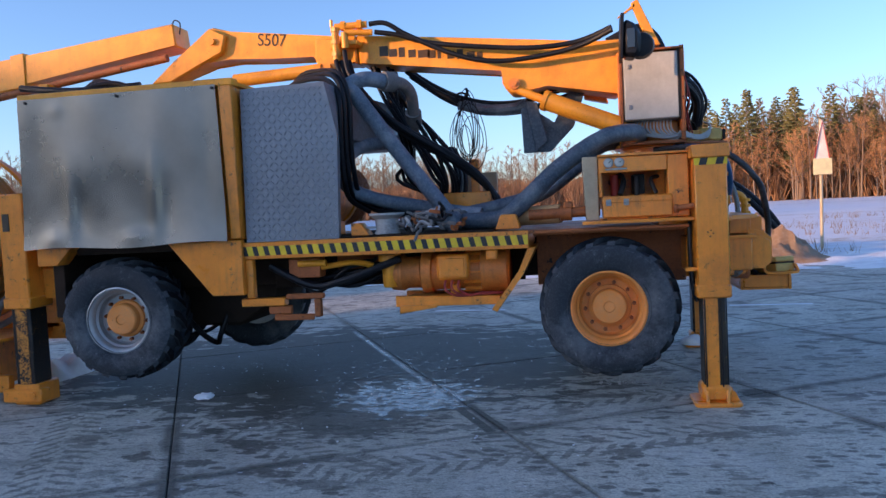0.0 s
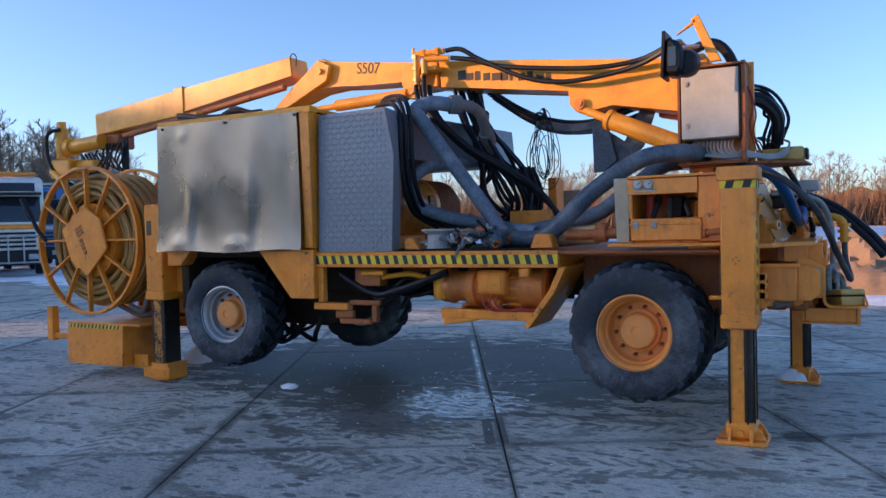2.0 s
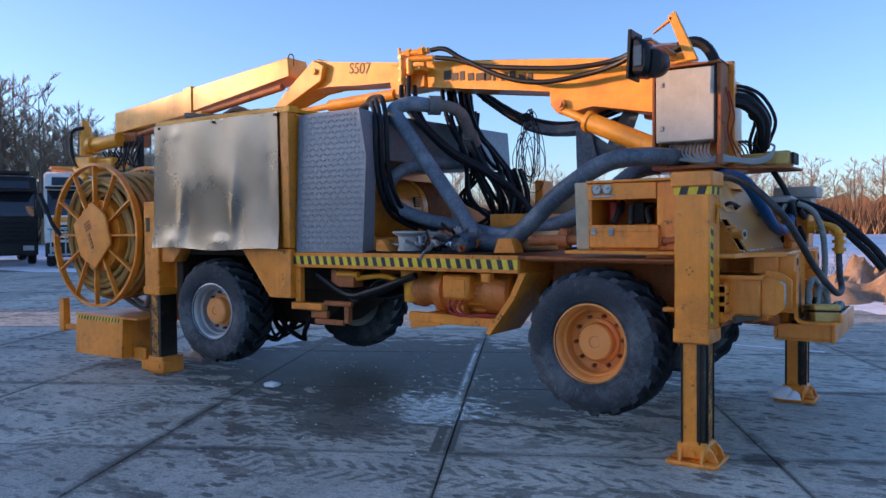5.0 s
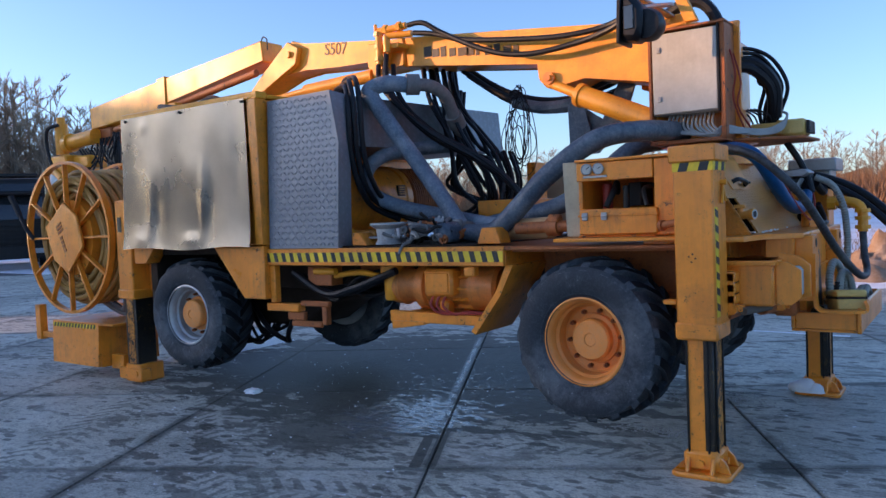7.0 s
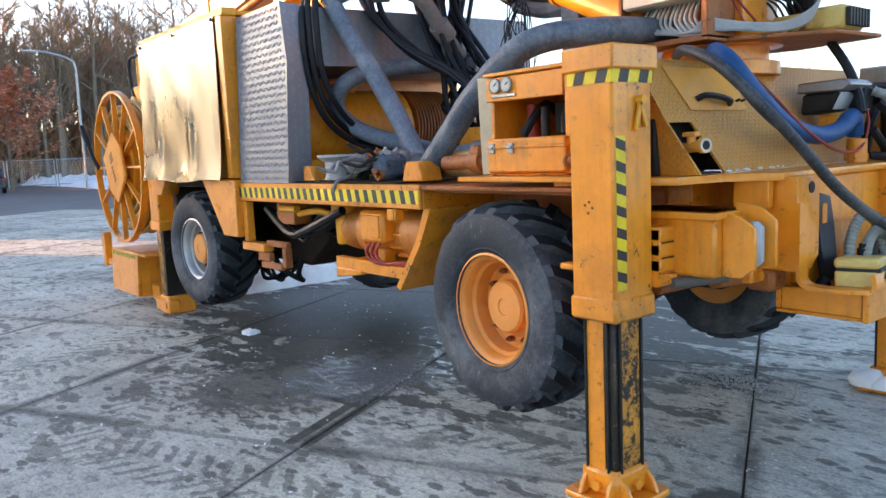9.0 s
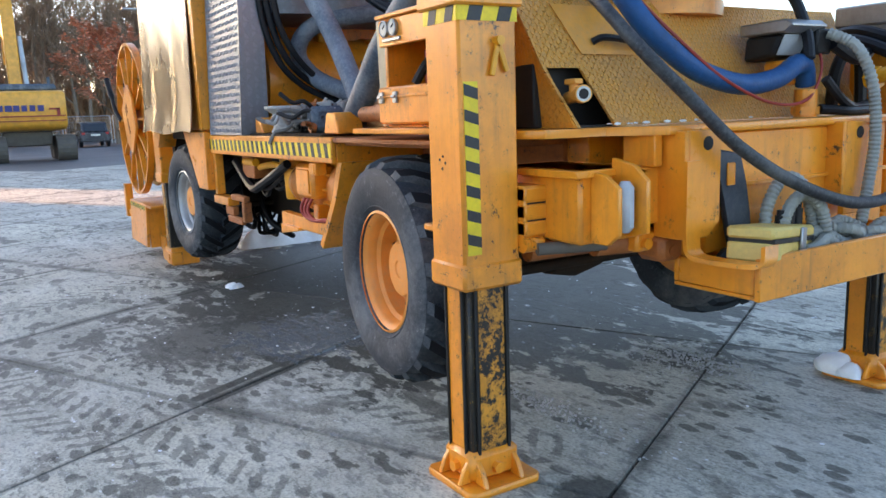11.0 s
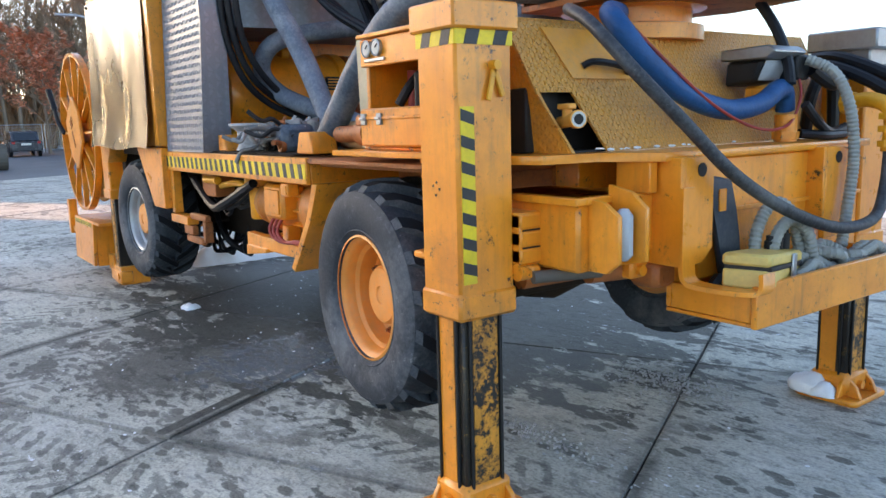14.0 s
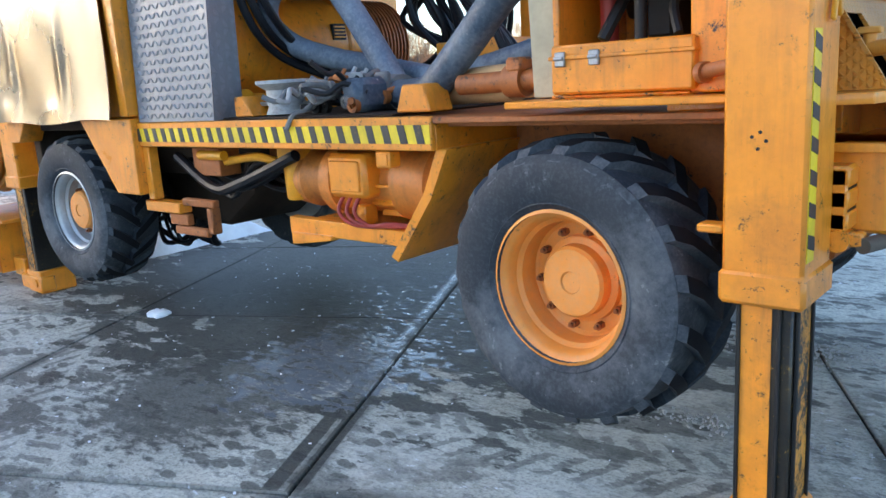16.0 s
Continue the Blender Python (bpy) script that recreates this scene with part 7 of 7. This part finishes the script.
# ---------- round the yard ----------
b = B()
rng = random.Random(6)
r = bmesh.ops.create_icosphere(b, subdivisions=3, radius=0.075)
for v in b.verts:
    k = 1 + 0.5 * noise.noise(v.co * 22)
    v.co = Vector((v.co.x * 1.1 * k, v.co.y * 0.8 * k, max(0.0, v.co.z * 0.55 * k)))
b.transform(Matrix.Translation((-3.02, 5.73, 0)))
solid("snow_lump", b, SNOWY, "trodden lump of snow on the wet slabs", "snow", (-3.02, 5.73, 0))
for x, y, s in ((1.03, 7.485, 0.095), (1.10, 7.475, 0.065), (0.975, 7.53, 0.07)):
    b = B()
    bmesh.ops.create_icosphere(b, subdivisions=3, radius=s)
    for v in b.verts:
        k = 1 + 0.35 * noise.fractal(v.co * 9 + Vector((x, y, 0)), 1.0, 2.0, 4)
        v.co = Vector((v.co.x * 1.0 * k, v.co.y * 0.8 * k, max(0.0, v.co.z * 0.85 * k)))
    b.transform(Matrix.Translation((x, y, 0.028)))
    solid("snow_clump", b, SNOWY, "small heap of snow against the outrigger foot", "snow", (x, y, 0.0), "snow at the far foot")
b = B()
for i in range(220):
    x, y = rng.choice((rng.uniform(-5, 2.5), rng.gauss(-2.0, 0.9))), rng.choice((rng.uniform(4.4, 9.5), rng.gauss(6.2, 0.7)))
    s = rng.choice((0.003, 0.003, 0.004, 0.005, 0.007))
    bmesh.ops.create_icosphere(b, subdivisions=1, radius=s, matrix=Matrix.Translation((x, y, s * 0.25)) @ Matrix.Rotation(rng.uniform(0, 6), 4, "Z") @ Matrix.Diagonal((1.6, 1, 0.55, 1)))
solid("ice_crumbs", b, SNOWY, "scattered crumbs of ice on the slabs", "ice", kind="stuff")
b = B()
for i in range(620):
    x, y = (rng.gauss(0.44, 0.17), rng.gauss(7.12, 0.11)) if i % 3 else (rng.gauss(0.47, 0.22), rng.gauss(6.12, 0.05))
    s = rng.uniform(0.003, 0.008)
    bmesh.ops.create_icosphere(b, subdivisions=1, radius=s, matrix=Matrix.Translation((x, y, s * 0.4)))
solid("spilled_grit", b, SCRAP, "spilled pale grit at a slab joint", "grit", kind="stuff")
# ridge of old snow behind the front foot
b = B()
nu, nv = 40, 10
grid = []
for i in range(nu + 1):
    row = []
    for j in range(nv + 1):
        y, w = 6.35 + 1.6 * i / nu, j / nv * 2 - 1
        k = noise.fractal(Vector((w * 1.5, y * 3, 2.0)), 1.0, 2.0, 5)
        end = max(0.0, 1 - (abs(i / nu - 0.5) * 2) ** 6)
        row.append(b.verts.new((-5.0 + w * (0.22 + 0.05 * k), y, max(-0.002, 0.15 * end * (1 - w * w) * (1 + 0.8 * k) - 0.003))))
    grid.append(row)
for i in range(nu):
    for j in range(nv):
        b.faces.new((grid[i][j], grid[i + 1][j], grid[i + 1][j + 1], grid[i][j + 1]))
solid("snow_ridge", b, SNOWY, "low ridge of old snow beside the front foot", "snow", (-5.0, 7.1, 0))

# snow bank and earth heap at the yard edge
def bank(name, x0, x1, y0, y1, h, mat, label, category, seed, nx=60, ny=16):
    b = B()
    rows = []
    for j in range(ny + 1):
        row = []
        for i in range(nx + 1):
            u, w = i / nx, j / ny
            x, y = x0 + (x1 - x0) * u, y0 + (y1 - y0) * w
            edge = min(1, 5 * min(u, 1 - u)) * math.sin(math.pi * w) ** 0.7 if 0 < w < 1 else 0
            k = 0.55 + 0.9 * noise.fractal(Vector((x * 0.8, y * 0.8, seed)), 1.0, 2.0, 5) + 0.25 * noise.noise(Vector((x * 5, y * 5, seed)))
            y += 0.35 * noise.noise(Vector((x * 0.7, seed, w)))
            row.append(b.verts.new((x, y, -0.03 + max(0.0, h * edge * k) + 0.012 * edge)))
        rows.append(row)
    for j in range(ny):
        for i in range(nx):
            b.faces.new((rows[j][i], rows[j][i + 1], rows[j + 1][i + 1], rows[j + 1][i]))
    return solid(name, b, mat, label, category, kind="stuff")
bank("snow_bank", -26, 26, 14.0, 18.5, 0.10, SNOWY, "low ploughed snow bank along the yard edge", "snow", 1.0, 150, 20)
bank("earth_heap", -0.6, 5.2, 15.6, 20.5, 0.95, EARTH, "heap of earth and rubble dusted with snow", "earth", 4.0, 70, 40)
bank("snow_bank_left", -84, -58, 17.5, 23, 0.8, SNOWY, "ploughed snow bank before the fence", "snow", 2.0, 60, 14)
# painted dashes across the yard
for x in (-2.0, 0.0, 1.85):
    b = B()
    prism(b, [(x, 10.30 - 0.06 * x), (x + 0.98, 10.24 - 0.06 * x), (x + 0.98, 10.31 - 0.06 * x), (x, 10.37 - 0.06 * x)], "z", 0.001, 0.004, 0)
    solid("road_marking", b, SNOWY, "worn white painted dash on the slabs", "marking", (x, 10.3, 0.001), "painted dashes", "structure")
# dry grass tufts
segs = []
rng = random.Random(15)
for _ in range(900):
    x, y = rng.uniform(-3, 16), rng.uniform(17, 40)
    if noise.noise(Vector((x * 0.35, y * 0.35, 3))) < 0.05:
        continue
    for k in range(5):
        p = np.array([x + rng.uniform(-0.15, 0.15), y + rng.uniform(-0.15, 0.15), -0.03])
        segs.append((p, p + np.array([rng.uniform(-0.12, 0.12), rng.uniform(-0.12, 0.12), rng.uniform(0.1, 0.32)]), 0.008, 0.002))
cloud_mesh("dry_grass", [segs_to_arrays(segs, 3)], surface("dry_grass_blades", (0.30, 0.19, 0.09), 0.9, dirty=0.4), "dry winter grass tufts in the snow", "grass")

# road sign seen from behind
sign = thing("road_sign", (5.75, 19.8, -0.03), "pale steel road sign post with triangle and yellow plate", "road sign")
b = B()
cyl(b, (5.75, 19.8, -0.03), (5.78, 19.8, 3.05), 0.038, n=14)
part("post", b, BEIGE, sign)
b = B()
prism(b, [(5.60, 2.12), (5.95, 2.10), (5.82, 3.02), (5.78, 3.02)], "y", 19.74, 19.755, 0.004)
part("triangle_plate", b, WHITE, sign)
b = B()
tube(b, [(5.61, 19.735, 2.13), (5.80, 19.735, 3.0), (5.95, 19.735, 2.12)], 0.02, 6, 1)
part("red_rim", b, RED, sign)
b = B()
bx(b, 5.58, 6.0, 19.73, 19.75, 1.74, 2.12, 0.004)
part("lower_plate", b, surface("cream_sign", (0.75, 0.68, 0.38), 0.5, dirty=0.2), sign)

# street lamp, fence, russet tree
P = Vector((-50.5, 16.6, -0.02))
sl = thing("street_lamp", P, "grey steel street lamp with curved arm", "street lamp")
b = B()
tube(b, [P, P + Vector((0, 0, 5)), P + Vector((0, 0, 7.6)), P + Vector((0.0, -0.35, 8.2)), P + Vector((0.05, -1.6, 8.55)), P + Vector((0.1, -2.3, 8.6))], 0.075, 10, 6)
part("lamp_post", b, STEEL, sl)
b = B()
bx(b, P.x - 0.1, P.x + 0.2, P.y - 3.1, P.y - 2.2, P.z + 8.52, P.z + 8.65, 0.04)
part("lamp_head", b, STEEL, sl)
for i in range(8):
    x0, y0 = -62.0, 4.5 + i * 3.4 - 4
    f = thing("fence_panel", (x0, y0 + 1.6, -0.02), "galvanised mesh site fence panel on snow", "fence panel", "site fence")
    b = B()
    for y in (y0, y0 + 3.2):
        cyl(b, (x0, y, -0.02), (x0, y, 2.1), 0.04, n=8)
    for z in (0.2, 2.08):
        cyl(b, (x0, y0, z), (x0, y0 + 3.2, z), 0.035, n=8)
    part("panel_frame", b, STEEL, f)
    b = B()
    for k in range(22):
        cyl(b, (x0, y0 + 0.14 * (k + 1), 0.2), (x0, y0 + 0.14 * (k + 1), 2.08), 0.009, n=4)
    for k in range(8):
        cyl(b, (x0, y0, 0.4 + 0.21 * k), (x0, y0 + 3.2, 0.4 + 0.21 * k), 0.009, n=4)
    part("wire_mesh", b, STEEL, f)
rt = thing("russet_tree", (-57.5, 13.6, -0.03), "small tree with russet dead leaves", "tree")
w, f = bare_tree(random.Random(77), 9.6, 4.6, 0.03, 0.12, 1.3)
def as_bm(VF, at):
    b = B()
    vs = [b.verts.new((v[0] + at[0], v[1] + at[1], v[2] + at[2])) for v in VF[0]]
    for q in VF[1]:
        b.faces.new([vs[i] for i in q])
    return b
part("trunk", as_bm(segs_to_arrays(w, 6), (-57.5, 13.6, -0.03)), BARK, rt)
part("branchwork", as_bm(segs_to_arrays(f, 3), (-57.5, 13.6, -0.03)), TWIG, rt)
b = B()
rng = random.Random(78)
for s in f:
    for k in range(6):
        p = s[0] + (s[1] - s[0]) * rng.random() + np.array([rng.uniform(-0.12, 0.12) for _ in range(3)])
        a = rng.uniform(0, 6.28)
        d1 = Vector((math.cos(a), math.sin(a), rng.uniform(-0.6, 0.6))) * 0.14
        d2 = Vector((-math.sin(a), math.cos(a), rng.uniform(-0.6, 0.6))) * 0.10
        c = Vector(p) + Vector((-57.5, 13.6, -0.03))
        b.faces.new([b.verts.new(c + q) for q in (-d1, d2, d1, -d2)])
part("crown", b, RUSSET, rt, "russet dead leaves")

# excavator
ex = thing("excavator", (-33.6, 6.3, 0), "yellow tracked excavator parked on the yard", "excavator")
b = B()
prism(b, [(-35.5, 1.2), (-32.5, 1.25), (-32.15, 1.45), (-32.1, 2.7), (-32.3, 2.82), (-35.5, 2.82)], "y", 4.95, 7.75, 0.08)
part("counterweight_body", b, EXCY, ex)
b = B()
bx(b, -35.4, -32.6, 5.05, 7.5, 2.82, 3.1, 0.08)
cyl(b, (-33.3, 7.3, 3.1), (-33.3, 7.3, 3.4), 0.06, n=10)
part("engine_hood", b, BIGHOSE, ex)
b = B()
for z0, z1 in ((1.78, 1.83), (1.60, 1.64)):
    bx(b, -32.115, -32.085, 5.0, 7.7, z0, z1, 0)
bx(b, -32.115, -32.085, 7.1, 7.5, 2.05, 2.12, 0)
bx(b, -32.115, -32.085, 7.38, 7.5, 1.84, 2.12, 0)
part("red_stripes", b, RED, ex)
b = B()
for i, w in enumerate((0.22, 0.26, 0.22, 0.2, 0.2, 0.22)):
    bx(b, -32.115, -32.085, 5.25 + i * 0.29, 5.25 + i * 0.29 + w, 2.0, 2.24, 0)
part("printed_bars", b, surface("navy_print", (0.03, 0.03, 0.16), 0.5, dirty=0.1), ex)
for y0 in (4.75, 7.25):
    b = B()
    prism(b, [(-36.2, 0.45), (-35.9, 0.05), (-35.5, 0.0), (-32.6, 0.0), (-32.2, 0.1), (-31.95, 0.5), (-32.1, 0.85), (-32.5, 1.0), (-35.6, 1.0), (-36.0, 0.85)], "y", y0 + 0.06, y0 + 0.66, 0.03)
    tr = part("track", b, TRACK, ex, "muddy steel crawler track")
    for k in range(9):
        bb = B()
        a = radians(-60 + k * 17)
        bx(bb, -0.03, 0.03, y0, y0 + 0.72, -0.1, 0.1, 0.01, Matrix.Translation((-32.45 + 0.5 * math.cos(a), 0, 0.5 + 0.5 * math.sin(a))) @ Matrix.Rotation(-a, 4, "Y"))
        part("track_shoe", bb, TRACK, tr)
b = B()
bx(b, -34.5, -33.0, 5.4, 7.2, 0.6, 1.2, 0.05)
part("undercarriage", b, TRACK, ex)
b = B()
bx(b, -36.6, -35.2, 4.95, 6.0, 1.4, 3.2, 0.08)
part("cab", b, EXCY, ex)
b = B()
prism(b, [(-35.3, 2.0), (-34.7, 2.2), (-35.2, 6.4), (-35.8, 7.6), (-36.2, 7.4), (-35.9, 5.8)], "y", 5.95, 6.45, 0.03)
prism(b, [(-35.8, 7.6), (-36.2, 7.3), (-38.5, 4.5), (-38.2, 4.2)], "y", 6.0, 6.4, 0.03)
part("digger_arm", b, EXCY, ex)
b = B()
cyl(b, (-34.6, 6.6, 2.9), (-35.2, 6.55, 5.2), 0.1, n=12)
part("arm_cylinder", b, STEEL, ex)

# car
C = Vector((-51.3, 11.3, -0.01))
car = thing("parked_car", C, "dark grey estate car seen from behind", "car")
def cy(b, pts, w0, w1, bev=0.05):
    prism(b, [(C.x + x, C.z + z) for x, z in pts], "y", C.y + w0, C.y + w1, bev)
b = B()
cy(b, [(0, 0.35), (0.02, 0.95), (-0.25, 1.0), (-4.3, 0.95), (-4.5, 0.6), (-4.4, 0.3)], -0.9, 0.9)
part("car_body", b, CARGREY, car)
b = B()
cy(b, [(-0.08, 0.98), (-0.45, 1.56), (-2.3, 1.62), (-3.3, 1.0)], -0.76, 0.76)
part("car_roof", b, CARGREY, car)
b = B()
cy(b, [(-0.06, 1.02), (-0.36, 1.48), (-0.34, 1.5), (-0.02, 1.02)], -0.62, 0.62, 0)
cy(b, [(-0.5, 1.05), (-0.6, 1.5), (-2.2, 1.54), (-2.9, 1.05)], -0.775, 0.775, 0)
part("car_glass", b, GLASS, car)
for y in (-0.8, 0.62):
    b = B()
    bx(b, C.x - 0.1, C.x + 0.03, C.y + y, C.y + y + 0.2, C.z + 0.8, C.z + 0.95, 0.02)
    part("tail_light", b, TAIL, car)
b = B()
bx(b, C.x + 0.0, C.x + 0.03, C.y - 0.28, C.y + 0.28, C.z + 0.72, C.z + 0.84, 0.004)
part("blank_plate", b, WHITE, car)
for x in (-0.75, -3.6):
    for y in (-0.92, 0.72):
        b = B()
        lathe(b, [(0.18, 0), (0.3, 0.0), (0.33, 0.04), (0.33, 0.16), (0.3, 0.2), (0.18, 0.2)], C + Vector((x, y, 0.33)), "y", 24)
        part("car_wheel", b, BLACK, car)


# lorries behind the reel
def lorry(x, y, turn, mat, label, roof):
    lo = thing("lorry", (x, y, 0), label, "lorry", "parked lorries")
    lo.rotation_euler = (0, 0, radians(turn))
    placed[lo] = Matrix.Identity(4)
    def put(name, b, m, lb=""):
        return part(name, b, m, lo, lb)
    b = B()
    prism(b, [(0.0, 0.9), (0.03, 2.0), (-0.25, 3.0), (-0.5, 3.6), (-2.1, 3.75), (-2.2, 0.9)], "y", -1.22, 1.22, 0.06)
    put("cab", b, mat)
    b = B()
    prism(b, [(0.045, 1.98), (-0.2, 2.92), (-0.24, 2.92), (0.0, 1.98)], "y", -1.1, 1.1, 0.01)
    for s in (-1, 1):
        prism(b, [(-0.4, 2.0), (-0.55, 2.8), (-1.4, 2.8), (-1.4, 2.0)], "y", s * 1.225 - 0.006, s * 1.225 + 0.006, 0)
    put("windscreen", b, GLASS)
    b = B()
    bx(b, -0.2, 0.12, -1.2, 1.2, 0.4, 0.95, 0.05)
    put("bumper", b, DARK)
    for k in range(4):
        b = B()
        bx(b, 0.02, 0.06, -0.9, 0.9, 1.05 + 0.16 * k, 1.13 + 0.16 * k, 0.01)
        put("grille_slat", b, DARK)
    b = B()
    bx(b, -0.6, 0.2, -1.15, 1.15, 2.98, 3.06, 0.02)
    put("sun_visor", b, DARK)
    b = B()
    prism(b, [(-0.27, 3.12), (-0.40, 3.44), (-0.44, 3.44), (-0.31, 3.12)], "y", -0.95, 0.95, 0.01)
    put("roof_window", b, GLASS)
    b = B()
    bx(b, 0.03, 0.09, -1.0, 1.0, 1.72, 1.9, 0.02)
    put("front_band", b, roof)
    for k in range(5 if mat is WHITE else 0):
        b = B()
        cyl(b, (0.2, -1.0 + 0.5 * k, 0.45), (0.2, -1.0 + 0.5 * k, 1.45), 0.03, n=8)
        put("guard_bar", b, STEEL)
    for z in (0.5, 1.45) if mat is WHITE else ():
        b = B()
        cyl(b, (0.2, -1.1, z), (0.2, 1.1, z), 0.035, n=8)
        put("guard_rail", b, STEEL)
    b = B()
    bx(b, -1.4, -0.6, -1.0, 1.0, 3.72, 3.86, 0.03)
    put("roof_bar", b, roof)
    b = B()
    bx(b, -9.0, -2.0, -0.5, 0.5, 0.7, 1.0, 0.02)
    bx(b, -8.8, -2.6, -1.2, 1.2, 1.0, 1.15, 0.02)
    put("load_bed", b, DARK)
    for s in (-0.85, 0.85):
        b = B()
        bx(b, 0.1, 0.14, s - 0.2, s + 0.2, 0.6, 0.8, 0.02)
        put("headlight", b, LENS)
        b = B()
        bx(b, -0.1, 0.1, s * 1.62 - 0.12, s * 1.62 + 0.12, 1.9, 2.6, 0.04)
        put("mirror", b, DARK)
    for px in (-1.2, -6.2, -7.5):
        for s in (-1.2, 0.9):
            b = B()
            lathe(b, [(0.25, 0), (0.48, 0.0), (0.52, 0.05), (0.52, 0.25), (0.48, 0.3), (0.25, 0.3)], (px, s, 0.52), "y", 28)
            put("lorry_wheel", b, BLACK)
    return lo


lorry(-25.6, 17.6, -32, WHITE, "white lorry cab with orange roof bar", ORANGE)
lorry(-30.5, 22.0, -30, LORRYBLUE, "blue lorry cab parked behind", STEEL)
lorry(-29.6, 16.8, -24, DARK, "dark flatbed lorry cab parked on the yard", DARK)

# ---------- yard slabs ----------
ANG, PU, PV = 27.6, 2.02, 1.98
U0, V0 = -0.245, 4.50
ca, sa = math.cos(radians(ANG)), math.sin(radians(ANG))


def slab_mesh(seed):
    b = B()
    rg = random.Random(seed)
    w, h, c = PU / 2 - 0.005, PV / 2 - 0.005, 0.005
    def rim(k, z, j):
        return [b.verts.new((x + rg.uniform(-j, j), y + rg.uniform(-j, j), z)) for x, y in ((-w + k, -h + k), (0, -h + k), (w - k, -h + k), (w - k, 0), (w - k, h - k), (0, h - k), (-w + k, h - k), (-w + k, 0))]
    lo, md, tp = rim(0, -0.02, 0), rim(0, -0.007, 0.002), rim(c, 0.0, 0.002)
    for A, C2 in ((lo, md), (md, tp)):
        for i in range(8):
            b.faces.new((A[i], A[(i + 1) % 8], C2[(i + 1) % 8], C2[i]))
    b.faces.new(tp)
    return to_mesh("concrete_slab", b, CONCRETE, False)


SLABS = [slab_mesh(i) for i in range(5)]
yard = thing("slab_pavement", (0, 0, 0), "wet grey concrete slabs with frozen puddles", "pavement", kind="structure")
near_list, rest = [], []
for i in range(-24, 16):
    for j in range(-20, 22):
        u, v = U0 + (i + 0.5) * PU, V0 + (j + 0.5) * PV
        x, y = u * ca - v * sa, u * sa + v * ca
        if -25 < x < 24 and -14 < y < 15.4:
            near_list.append((abs(x + 1.5) * 0.8 + abs(y - 5), x, y))
near_list.sort()
rng = random.Random(50)
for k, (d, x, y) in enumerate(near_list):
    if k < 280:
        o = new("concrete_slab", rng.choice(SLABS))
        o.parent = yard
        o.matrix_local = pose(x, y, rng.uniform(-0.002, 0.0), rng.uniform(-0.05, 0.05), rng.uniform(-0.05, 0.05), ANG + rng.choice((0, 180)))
    else:
        rest.append((x, y))
VS, FS = [], []
for x, y in rest:
    o = len(VS)
    for z, k in ((-0.02, 0.009), (0.0, 0.012)):
        for sx, sy in ((-1, -1), (1, -1), (1, 1), (-1, 1)):
            px, py = sx * (PU / 2 - k), sy * (PV / 2 - k)
            VS.append((x + px * ca - py * sa, y + px * sa + py * ca, z))
    FS += [(o + 4, o + 5, o + 6, o + 7)] + [(o + i, o + (i + 1) % 4, o + 4 + (i + 1) % 4, o + 4 + i) for i in range(4)]
me = bpy.data.meshes.new("outer_slabs")
me.from_pydata(VS, [], FS)
me.materials.append(CONCRETE)
o = tagged(new("outer_slabs", me), kind="stuff")
o.parent = yard
